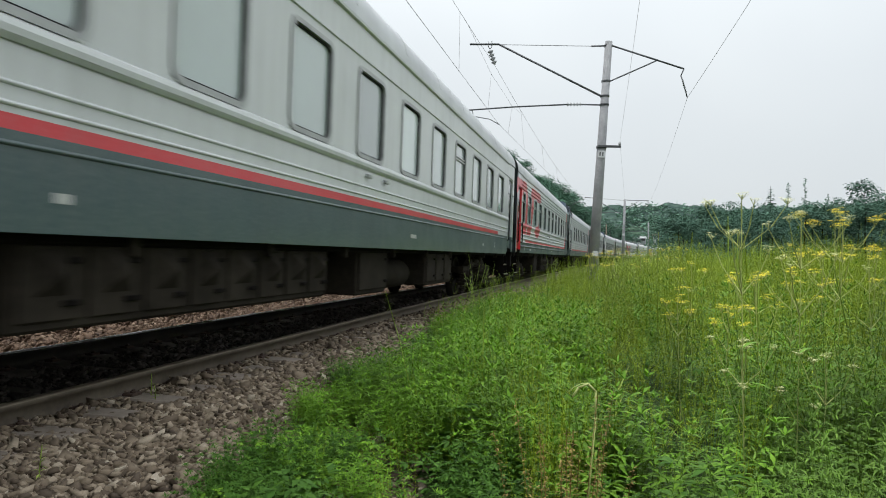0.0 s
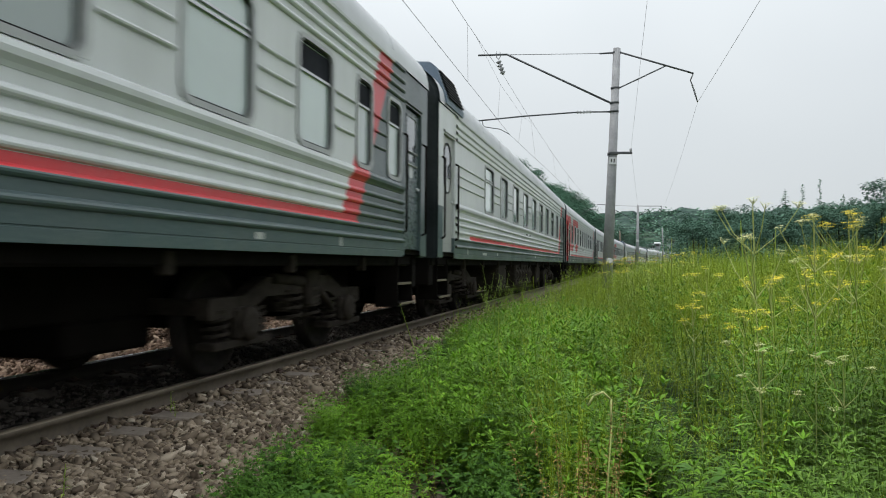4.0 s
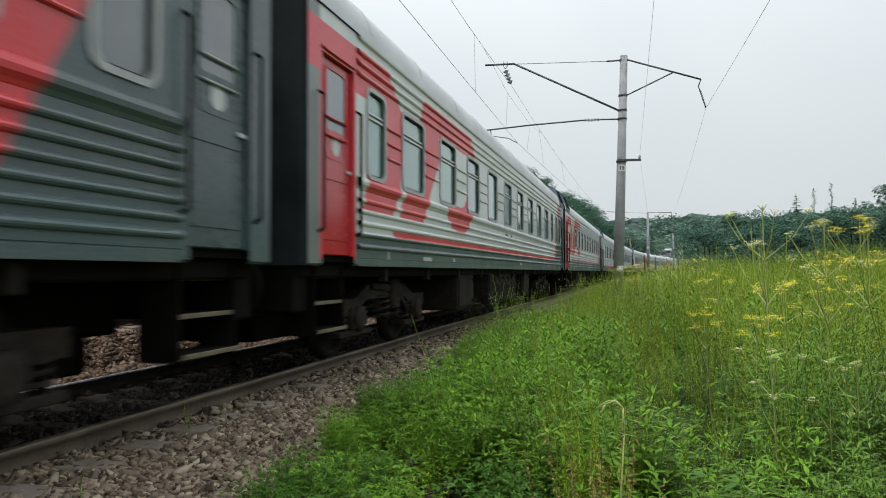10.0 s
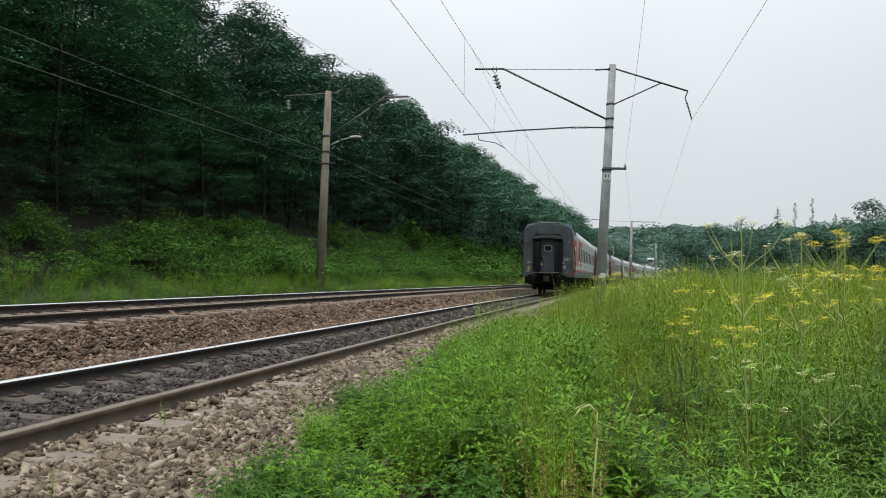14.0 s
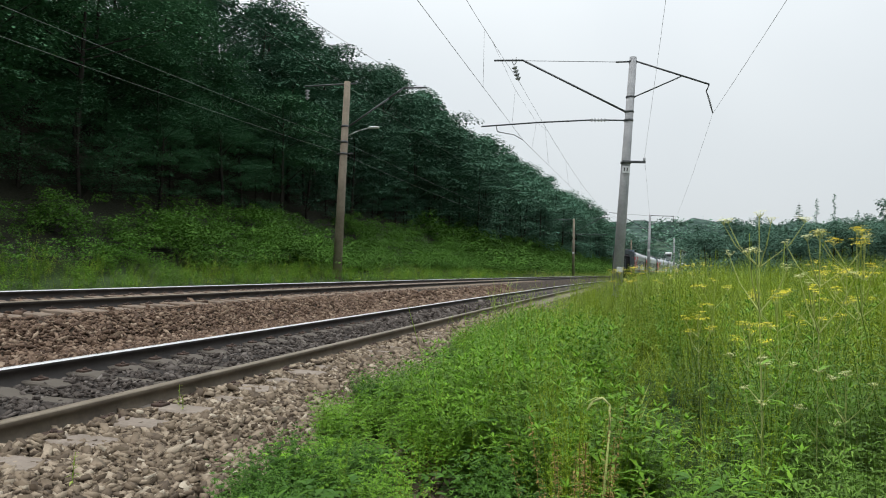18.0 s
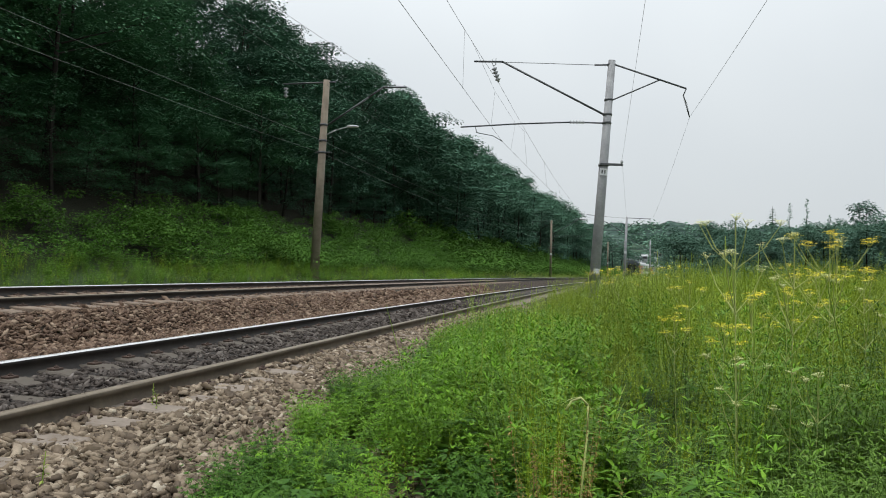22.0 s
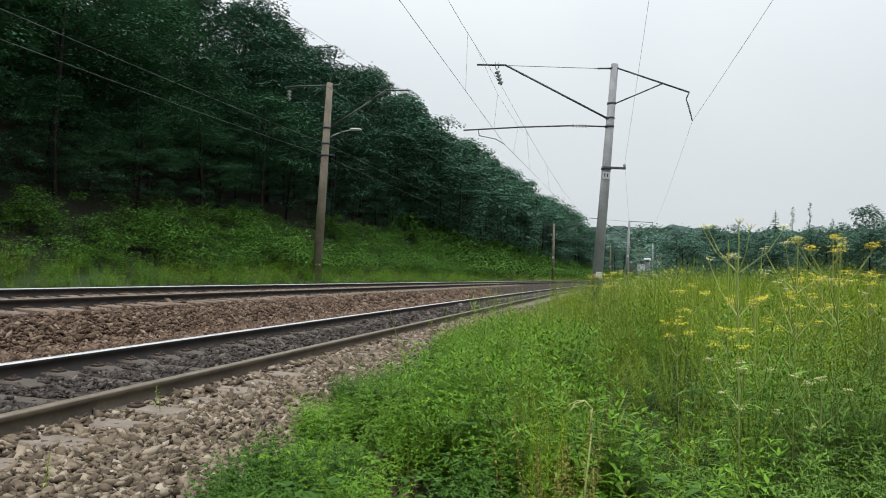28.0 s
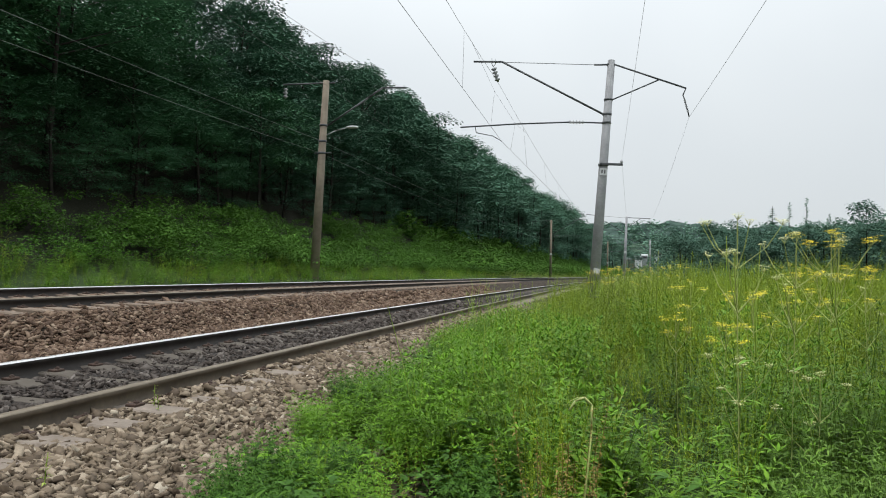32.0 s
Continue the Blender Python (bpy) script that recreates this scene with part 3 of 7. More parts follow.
def strew(name, label, mat, areas, seed):
    """Stones strewn over strips: (s0, s1, u0, u1, how many, size, lift)."""
    rng = np.random.RandomState(seed)
    pieces = []
    for s0, s1, u0, u1, count, size, lift in areas:
        for tv, tf in STONES:
            k = count // len(STONES)
            s, u = s0 + (s1 - s0) * rng.rand(k) ** 1.25, rng.uniform(u0, u1, k)
            gap = np.abs((s - (-5.2)) % 0.531 - 0.2655) > 0.135
            keep = ~(gap & (np.abs(u) < 1.36) & (np.abs(u) > 0.85) & (rng.rand(k) < 0.62 + 0.35 * np.sin(s * 2.9)))
            far_gap = np.abs((s + 3.6) % 0.531 - 0.2655) > 0.135
            keep &= ~(far_gap & (u < -3.06) & (u > -5.85) & (rng.rand(k) < 0.9))
            keep &= ~(gap & (np.abs(u) < 0.7) & (rng.rand(k) < 0.75))
            s, u, k = s[keep], u[keep], int(keep.sum())
            x, y, _ = on_line(s, u)
            z = ground_z(x, y) + lift + rng.uniform(-0.010, 0.028, k)
            pieces.append(scatter(tv, tf, np.column_stack([x, y, z]), rng.uniform(0, 6.3, k), size * rng.lognormal(0, 0.32, k)))
    v, f = joined(pieces)
    return tagged(new(name, mesh_of(name, v, f, [mat])), label, "gravel", kind="stuff")

# ---------------------------------------------------------------- the train
BODY, PITCH = 23.85, 24.54         # body length; from car to car
TAIL, SPEED = 13.42, 15.607        # where the last car's end wall is at 12 s, and metres a second
SKIRT, SILL, HEADZ, GUTTER, RIDGE_Z = 1.10, 2.10, 3.09, 3.60, 4.385
SIDE = 1.53


def car_pose(s):
    """A car stands on two pivots 17 m apart."""
    a, b = (along(s + d, 0.0, 0.0) for d in (-8.5, 8.5))
    p, q = a.translation, b.translation
    m = (p + q) / 2
    h = math.atan2(q.x - p.x, q.y - p.y)
    # the floor of the track leans about the near rail
    return Matrix.Translation((m.x, m.y, 0.795 * math.tan(CANT))) @ Matrix.Rotation(-h, 4, "Z") @ Matrix.Rotation(CANT, 4, "Y")


def paint(name, livery, solid=False, front_tone=(0.050, 0.076, 0.080), light=(0.555, 0.575, 0.572), dark=(0.050, 0.084, 0.088)):
    """Coach paint: pale grey over dark green, a red stripe, and red shapes at the ends, with streaks of dirt."""
    n = Nodes(name, 0.42, 0.0, 0.5)
    obj = n.coords("Object")
    xyz = n.split(obj)
    y = n.math("ADD", xyz[1], BODY / 2)
    z = xyz[2]
    both = lambda *a: a[0] if len(a) == 1 else n.math("MULTIPLY", a[0], both(*a[1:]))
    gt = lambda a, b: n.math("GREATER_THAN", a, b)
    lt = lambda a, b: n.math("LESS_THAN", a, b)
    either = lambda a, b: n.math("MAXIMUM", a, b)
    streak = n.noise(n.vmul(obj, (1, 7, 0.7)), 1.0, 4)
    grain = n.noise(obj, 40, 3)
    stain = n.noise(obj, 0.9, 5)
    edge = 1.535 if livery == "smooth" else 1.525 if solid else 1.455
    red = (0.60, 0.028, 0.040)
    low = lt(z, edge)
    col = n.mix(low, light, dark)
    stripe = both(gt(z, edge), lt(z, edge + 0.078), gt(y, 2.4), lt(y, 20.9))
    redness = stripe
    if livery != "smooth":
        up = n.math("SUBTRACT", z, 1.7)
        lean = lambda k: n.math("SUBTRACT", y, n.math("MULTIPLY", up, k))
        q1 = lean(0.60)
        q0 = 20.80 if solid else 20.52
        front = both(gt(q1, q0 + 0.49), gt(z, edge))
        col = n.mix(front, col, front_tone)
        redness = either(redness, both(gt(q1, q0), lt(q1, q0 + 0.49), gt(z, edge), lt(z, 3.56)))
    if livery == "logo" and solid:
        # faded letter shapes: a bowed stroke, a slash run together with a bowl under the second window
        slope = lambda y0, z0, k: n.math("ADD", n.math("MULTIPLY", n.math("SUBTRACT", z, z0), k), y0)
        a1 = both(either(gt(y, slope(1.48, 1.82, 0.65)), gt(z, 3.03)), gt(y, 1.17), gt(z, 1.81), lt(z, 3.45), lt(y, slope(2.57, 1.83, 0.50)), lt(y, slope(2.41, 3.30, -1.4)))
        a2 = both(gt(y, slope(2.73, 1.82, 0.79)), gt(z, 1.82), lt(z, 3.5), either(lt(y, slope(3.79, 1.84, 1.1)), gt(z, 2.2)), lt(y, slope(5.40, 2.31, 0.47)))
        bowl = n.math("ADD", n.math("POWER", n.math("ABSOLUTE", n.math("DIVIDE", n.math("SUBTRACT", y, 6.02), 0.95)), 3.0),
                      n.math("POWER", n.math("ABSOLUTE", n.math("DIVIDE", n.math("SUBTRACT", z, 3.0), 1.18)), 3.0))
        a3 = both(lt(bowl, 1.0), lt(z, 3.5), either(lt(z, 2.28), either(gt(y, 5.98), lt(y, slope(5.40, 2.31, 0.47)))))
        redness = either(redness, either(a1, either(a2, a3)))
        redness = either(redness, both(either(gt(y, 0.26), gt(z, 3.0)), lt(y, 1.17), gt(z, 1.16), lt(z, 3.45)))
        col = n.mix(lt(y, 0.26), col, (0.15, 0.165, 0.165))
    elif livery == "logo":
        # faded letter shapes behind the rear door, run together above the windows
        slope = lambda y0, z0, k: n.math("ADD", n.math("MULTIPLY", n.math("SUBTRACT", z, z0), k), y0)
        left = either(gt(y, slope(1.38, 1.72, 0.35)), gt(z, 2.96))
        a1 = both(left, gt(z, 1.72), lt(z, 3.45), lt(y, slope(2.40, 1.72, 0.8)), lt(y, slope(2.68, 2.0, 0.13)), lt(y, slope(2.27, 3.4, -1.4)))
        a2 = both(gt(y, slope(2.65, 1.74, 0.63)), gt(z, 1.72), lt(z, 3.45), lt(y, slope(3.72, 1.74, 0.88)), lt(y, 4.56))
        band = both(gt(y, slope(3.66, 3.3, 0.63)), gt(z, 3.08), lt(z, 3.45), lt(y, slope(7.0, 3.2, -1.2)))
        bowl = n.math("ADD", n.math("POWER", n.math("ABSOLUTE", n.math("DIVIDE", n.math("SUBTRACT", y, 5.87), 1.13)), 3.0),
                      n.math("POWER", n.math("ABSOLUTE", n.math("DIVIDE", n.math("SUBTRACT", z, 3.3), 1.60)), 3.0))
        hole = n.math("ADD", n.math("POWER", n.math("ABSOLUTE", n.math("DIVIDE", n.math("SUBTRACT", y, 5.86), 0.74)), 3.0),
                      n.math("POWER", n.math("ABSOLUTE", n.math("DIVIDE", n.math("SUBTRACT", z, 3.3), 1.17)), 3.0))
        a3 = both(lt(bowl, 1.0), gt(hole, 1.0), lt(z, 3.3))
        redness = either(redness, either(either(a1, band), either(a2, a3)))
        col = n.mix(lt(y, 0.26), col, (0.15, 0.165, 0.165))
        redness = either(redness, both(either(gt(y, 0.26), gt(z, 3.0)), lt(y, 1.17), gt(z, 1.16), lt(z, 3.45)))
    else:
        col = n.mix(both(lt(y, 1.0), gt(z, edge), lt(z, 1.95)), col, dark) if livery == "plain" else col
    col = n.mix(redness, col, red)
    # dust below, streaks everywhere
    col = n.mix(n.span(streak, 0.45, 0.75, 0.0, 0.15), col, (0.16, 0.15, 0.13))
    col = n.mix(n.span(stain, 0.5, 0.8, 0.0, 0.12), col, (0.12, 0.11, 0.10))
    col = n.mix(n.span(grain, 0.45, 0.7, 0.0, 0.08), col, (0.55, 0.55, 0.53))
    n.set("Base Color", col)
    n.set("Roughness", n.span(stain, 0.3, 0.7, 0.38, 0.6))
    n.set("Specular IOR Level", 0.35)
    n.set("Coat Weight", 0.42)
    n.set("Coat Roughness", 0.14)
    n.bump(n.noise(n.vmul(obj, (1, 0.8, 1)), 2.2, 3), 0.05, 0.02)
    return n.mat


M_PAINT = {k: paint("coach_paint_" + k, k) for k in ("logo", "plain", "smooth")}
M_PAINT["logo_solid"] = paint("coach_paint_solid_red_end", "logo", solid=True)
M_PAINT["logo_light"] = paint("coach_paint_light_front", "logo", solid=True, front_tone=(0.105, 0.125, 0.122))
M_ROOF = plain("coach_roof", (0.40, 0.41, 0.425), (0.56, 0.575, 0.59), 1.2, 0.45, 0.0, 0.05)
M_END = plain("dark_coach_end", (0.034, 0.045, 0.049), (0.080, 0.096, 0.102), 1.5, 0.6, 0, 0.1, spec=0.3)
# shade of the gaps between coaches, put into the end walls' colour
M_END_SHADED = plain("shaded_coach_end", (0.010, 0.014, 0.015), (0.030, 0.037, 0.039), 1.5, 0.75, 0, 0.1, spec=0.15)
M_GRILLE = plain("blue_grey_cooling_unit", (0.085, 0.120, 0.165), (0.14, 0.185, 0.24), 3, 0.5, 0.1, 0.05)
M_WARN = plain("yellow_warning_plate", (0.26, 0.19, 0.03), (0.36, 0.27, 0.05), 12, 0.5, 0, 0)
M_DOOR_RED = plain("red_door_paint", (0.38, 0.018, 0.024), (0.48, 0.026, 0.032), 2, 0.2, 0, 0.03)
M_DOOR_GREY = plain("grey_door_paint", (0.040, 0.064, 0.066), (0.068, 0.094, 0.096), 2, 0.3, 0, 0.03)
M_DOOR_MID = plain("mid_grey_door_paint", (0.10, 0.118, 0.114), (0.16, 0.18, 0.175), 2, 0.35, 0, 0.03)
M_DOOR_PALE = plain("pale_door_paint", (0.27, 0.275, 0.26), (0.38, 0.385, 0.37), 2, 0.4, 0, 0.03)
M_RUBBER = plain("black_rubber", (0.005, 0.005, 0.006), (0.016, 0.016, 0.018), 6, 0.7, 0, 0.1, spec=0.2)
# grime plus the shade under the floor, both in this near-black colour
M_UNDER = plain("grimy_shaded_underframe", (0.004, 0.0035, 0.003), (0.011, 0.009, 0.008), 2.5, 0.85, 0.1, 0.2, spec=0.06)
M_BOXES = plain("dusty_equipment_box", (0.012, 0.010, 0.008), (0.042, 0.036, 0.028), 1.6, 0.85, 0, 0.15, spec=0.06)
M_BOGIE = plain("dusty_cast_steel", (0.012, 0.010, 0.008), (0.055, 0.046, 0.038), 5, 0.85, 0.1, 0.2, spec=0.1)
M_WHEEL = plain("worn_wheel_steel", (0.008, 0.007, 0.006), (0.035, 0.030, 0.027), 6, 0.75, 0.2, 0.1, spec=0.15)
M_CHROME = plain("worn_aluminium", (0.40, 0.41, 0.41), (0.58, 0.59, 0.59), 8, 0.35, 0.8, 0.05)
M_FRAME = plain("window_frame_grey", (0.27, 0.28, 0.275), (0.40, 0.41, 0.40), 6, 0.4, 0.3, 0.03)
M_MARK = plain("white_stencil_paint", (0.34, 0.35, 0.33), (0.50, 0.50, 0.48), 20, 0.6, 0, 0)
M_TREAD = plain("worn_step_edge", (0.08, 0.065, 0.04), (0.20, 0.17, 0.11), 9, 0.6, 0.2, 0.1)


def pane_mat(name, tint, gloss=0.04):
    """Coach glass before drawn blinds and dim compartments."""
    n = Nodes(name, gloss, 0.0, 0.8)
    obj = n.coords("Object")
    k = n.node("ShaderNodeObjectInfo").outputs["Random"]
    grime = n.noise(obj, 1.5, 4)
    low = tuple(c * 0.55 for c in tint)
    high = tuple(min(c * 1.5, 1) for c in tint)
    col = n.ramp(k, (0.0, low), (0.35, tint), (0.75, tint), (1.0, high))
    n.set("Base Color", n.mix(n.span(grime, 0.4, 0.8, 0.0, 0.25), col, (0.30, 0.31, 0.30)))
    n.set("Roughness", n.span(grime, 0.3, 0.8, gloss, gloss + 0.12))
    n.set("Coat Weight", 0.6)
    n.set("Coat Roughness", 0.03)
    return n.mat


M_PANE_TEAL = pane_mat("teal_coach_glass", (0.125, 0.27, 0.25))
M_PANE_GREY = pane_mat("grey_coach_glass", (0.080, 0.092, 0.104))
M_PANE_PALE = pane_mat("pale_coach_glass", (0.40, 0.465, 0.45))
M_PANE_DARK = plain("dark_open_vent", (0.006, 0.007, 0.010), (0.02, 0.022, 0.028), 4, 0.8, 0, 0, spec=0.1)


def glow(name, colour, power):
    n = Nodes(name, 0.3)
    n.set("Base Color", (*colour, 1))
    n.set("Emission Color", (*colour, 1))
    n.set("Emission Strength", power)
    return n.mat


M_TAIL = glow("red_tail_lamp", (0.8, 0.02, 0.04), 0.7)


def mirrored(bm, flip):
    if flip:
        bmesh.ops.scale(bm, vec=(-1, 1, 1), verts=bm.verts)
        bmesh.ops.reverse_faces(bm, faces=bm.faces)
    return bm


def ridged(zs, z0, z1, tall=0.030, half=0.033):
    """Outline (out, z) of a pressed wall with half-round ridges at the heights zs."""
    pts = [(0.0, z0)]
    for z in zs:
        pts += [(0.0, z - half), (tall * 0.62, z - half * 0.80), (tall * 0.94, z - half * 0.40), (tall, z), (tall * 0.82, z + half * 0.42), (tall * 0.35, z + half * 0.80), (0.0, z + half)]
    return pts + [(0.0, z1)]


def strip(bm, outline, y0, y1, base=SIDE):
    prev = None
    for out, z in outline:
        cur = [bm.verts.new((base + out, y, z)) for y in (y0, y1)]
        if prev:
            bm.faces.new((prev[0], prev[1], cur[1], cur[0]))
        prev = cur
    return bm


def side_wall(windows, smooth_side, sill):
    """One side between the doors: ridged below and above, piers between the windows with short ridges, true openings."""
    bm = bmesh.new()
    y0, y1 = 1.22 - BODY / 2, BODY / 2 - 1.22
    if smooth_side:
        lower = ridged((1.47, 1.66, 1.76), SKIRT - 0.06, 1.97, 0.014, 0.014)
    else:
        lower = ridged((1.28, 1.39, 1.505, 1.615, 1.725, 1.84) if sill > SILL else (1.315, 1.445, 1.57, 1.70, 1.82), SKIRT + 0.09, 1.91)
        lower = [(0.0, SKIRT), (0.0, SKIRT + 0.075), (-0.006, SKIRT + 0.079), (-0.006, SKIRT + 0.085)] + lower
        lower += [(0.0, 1.918), (-0.005, 1.921), (-0.005, 1.927), (0.0, 1.93)]
    lower += [(0.012, 1.955), (0.036, 1.985), (0.040, 2.02), (0.030, 2.055), (0.0, 2.075), (0.0, sill)]
    upper = [(0.0, HEADZ)] + ([(0.0, 3.2), (0.016, 3.21), (0.016, 3.225), (0.0, 3.235)] if smooth_side else ridged((3.19, 3.31, 3.43), HEADZ + 0.02, 3.53)[0:]) + [(0.0, 3.55), (0.03, 3.565), (0.035, 3.595), (0.02, 3.61)]
    strip(bm, lower, y0, y1)
    strip(bm, upper, y0, y1)
    edges = [y0]
    for a, w, _ in windows:
        edges += [a - BODY / 2, a + w - BODY / 2]
    edges.append(y1)
    for i in range(0, len(edges), 2):
        a, b = edges[i], edges[i + 1]
        strip(bm, [(0.0, sill), (0.0, HEADZ)], a, b)
        if not smooth_side and b - a > 0.4:
            for z in (2.40, 2.58, 2.76):
                strip(bm, [(0.001, z - 0.022), (0.022, z - 0.012), (0.026, z), (0.020, z + 0.010), (0.001, z + 0.022)], a + 0.09, b - 0.09)
    for a, w, _ in windows:           # the reveals
        a, b = a - BODY / 2, a + w - BODY / 2
        c = [bm.verts.new((SIDE - d, y, z)) for d in (0, 0.07) for y, z in ((a, sill), (b, sill), (b, HEADZ), (a, HEADZ))]
        for i in range(4):
            bm.faces.new((c[i], c[(i + 1) % 4], c[4 + (i + 1) % 4], c[4 + i]))
    for e in (0, 1):                  # flat wall round the end doors
        ya, yb = (-BODY / 2, -BODY / 2 + 1.22) if e == 0 else (BODY / 2 - 1.22, BODY / 2)
        da, db = (ya + 0.32, ya + 1.12) if e == 0 else (yb - 1.12, yb - 0.32)
        strip(bm, [(-0.03, SKIRT), (0.0, SKIRT + 0.02), (0.0, GUTTER)], ya, da)
        strip(bm, [(-0.03, SKIRT), (0.0, SKIRT + 0.02), (0.0, GUTTER)], db, yb)
        strip(bm, [(0.0, 3.16), (0.0, 3.18), (0.025, 3.19), (0.025, 3.21), (0.0, 3.22), (0.0, GUTTER)], da, db)
        c = [bm.verts.new((SIDE - d, y, z)) for d in (0, 0.09) for y, z in ((da, SKIRT + 0.10), (db, SKIRT + 0.10), (db, 3.16), (da, 3.16))]
        for i in range(4):
            bm.faces.new((c[i], c[(i + 1) % 4], c[4 + (i + 1) % 4], c[4 + i]))
    return bm


def rounded(w, h, r, n=5):
    pts = []
    for cx, cz, a0 in ((w / 2 - r, h / 2 - r, 0), (-w / 2 + r, h / 2 - r, 90), (-w / 2 + r, -h / 2 + r, 180), (w / 2 - r, -h / 2 + r, 270)):
        for k in range(n):
            a = radians(a0 + 90 * k / (n - 1))
            pts.append((cx + r * math.cos(a), cz + r * math.sin(a)))
    return pts


def ring(bm, outer, inner, x0, x1, yc, zc):
    """A flat ring between two outlines of equal count, standing from x0 out to x1."""
    n = len(outer)
    lo = [[bm.verts.new((x, yc + p[0], zc + p[1])) for p in o] for o, x in ((outer, x0), (outer, x1), (inner, x1), (inner, x0 - 0.02))]
    for a, b in zip(lo, lo[1:]):
        for i in range(n):
            bm.faces.new((a[i], a[(i + 1) % n], b[(i + 1) % n], b[i]))
    return bm


def window(parent, y, w, kind, pane_material, flip, sill):
    """A round-cornered frame in its opening, a pane set back, and on some a sliding vent with two bars."""
    yc, zc, h = y + w / 2 - BODY / 2, (sill + HEADZ) / 2, HEADZ - sill
    outer, inner = rounded(w + 0.05, h + 0.05, 0.13), rounded(w - 0.045, h - 0.045, 0.10)
    frame_ob = part("window", mirrored(ring(bmesh.new(), outer, inner, SIDE - 0.01, SIDE + 0.016, yc, zc), flip), M_FRAME, parent)
    bm = bmesh.new()
    x = SIDE - 0.028
    bm.faces.new([bm.verts.new((x, yc + p[0], zc + p[1])) for p in rounded(w - 0.03, h - 0.03, 0.10)])
    part("pane", mirrored(bm, flip), pane_material, frame_ob)
    if not flip:
        rim = ring(bmesh.new(), rounded(w - 0.04, h - 0.04, 0.10), rounded(w - 0.085, h - 0.085, 0.085), SIDE - 0.03, SIDE - 0.012, yc, zc)
        part("gasket", rim, M_RUBBER, frame_ob, "black rubber window gasket")
        if kind == "vent":
            bm = box(bmesh.new(), SIDE - 0.03, SIDE - 0.004, yc - w / 2 + 0.06, yc + w / 2 - 0.06, zc + 0.17, zc + 0.195)
            box(bm, SIDE - 0.03, SIDE - 0.004, yc - w / 2 + 0.06, yc + w / 2 - 0.06, zc + 0.225, zc + 0.245)
            part("vent_bar", bm, M_CHROME, frame_ob, "bright sliding vent bars")
        if kind == "open":
            bm = bmesh.new()
            # no hole here: a black plate over the pane gives the opening's shade
            box(bm, SIDE - 0.026, SIDE - 0.02, yc - w / 2 + 0.06, yc + w / 2 - 0.06, zc + 0.2, zc + h / 2 - 0.06)
            part("open_vent", bm, M_PANE_DARK, frame_ob, "black plate for the dark opened vent at the window's top")
            part("vent_bar", box(bmesh.new(), SIDE - 0.03, SIDE - 0.004, yc - w / 2 + 0.06, yc + w / 2 - 0.06, zc + 0.175, zc + 0.2), M_CHROME, frame_ob)
    return frame_ob


def roof_points():
    return [(1.55, 3.605), (1.54, 3.72), (1.505, 3.86), (1.43, 3.985), (1.30, 4.105), (1.09, 4.215), (0.77, 4.31), (0.40, 4.365), (0.0, 4.385)]


def roof_shell():
    bm = bmesh.new()
    pts = roof_points()
    pts = pts + [(-x, z) for x, z in pts[-2::-1]]
    cols = [[bm.verts.new((x, y, z)) for x, z in pts] for y in np.linspace(-BODY / 2, BODY / 2, 9)]
    for a, b in zip(cols, cols[1:]):
        for i in range(len(pts) - 1):
            bm.faces.new((a[i], b[i], b[i + 1], a[i + 1])).smooth = True
    return bm


def roof_seam(y):
    """A raised seam across the roof."""
    bm = bmesh.new()
    pts = roof_points()
    pts = pts + [(-x, z) for x, z in pts[-2::-1]]
    ringed = [[bm.verts.new((x * k, y + d, 2.0 + (z - 2.0) * k)) for x, z in pts[1:-1]] for d, k in ((-0.02, 0.999), (-0.01, 1.004), (0.01, 1.004), (0.02, 0.999))]
    for a, b in zip(ringed, ringed[1:]):
        for i in range(len(a) - 1):
            bm.faces.new((a[i], b[i], b[i + 1], a[i + 1]))
    return bm


def end_wall(sign):
    """The end: rounded edges, upright ribs, an opening for the gangway door."""
    bm = bmesh.new()
    y = sign * BODY / 2
    half = [(SIDE, SKIRT)] + [(SIDE, 3.6)] + roof_points()[1:]
    outline = half + [(-x, z) for x, z in half[-2::-1]]
    door = [(0.48, SKIRT), (0.48, 3.05), (0.40, 3.12), (0, 3.14), (-0.40, 3.12), (-0.48, 3.05), (-0.48, SKIRT)]
    # fan of quads from the door's outline to the rim
    rim = [bm.verts.new((x, y - sign * 0.06, z)) for x, z in outline]
    mid = [bm.verts.new((x * 0.955, y, SKIRT + (z - SKIRT) * 0.975)) for x, z in outline]
    inn = [bm.verts.new((*((door[min(int(i * len(door) / len(outline)), len(door) - 1)])[0:1]), y, door[min(int(i * len(door) / len(outline)), len(door) - 1)][1])) for i in range(len(outline))]
    for a, b in ((rim, mid), (mid, inn)):
        for i in range(len(a) - 1):
            q = (a[i], a[i + 1], b[i + 1], b[i])
            bm.faces.new(q)
    bmesh.ops.remove_doubles(bm, verts=bm.verts, dist=1e-5)
    return bm


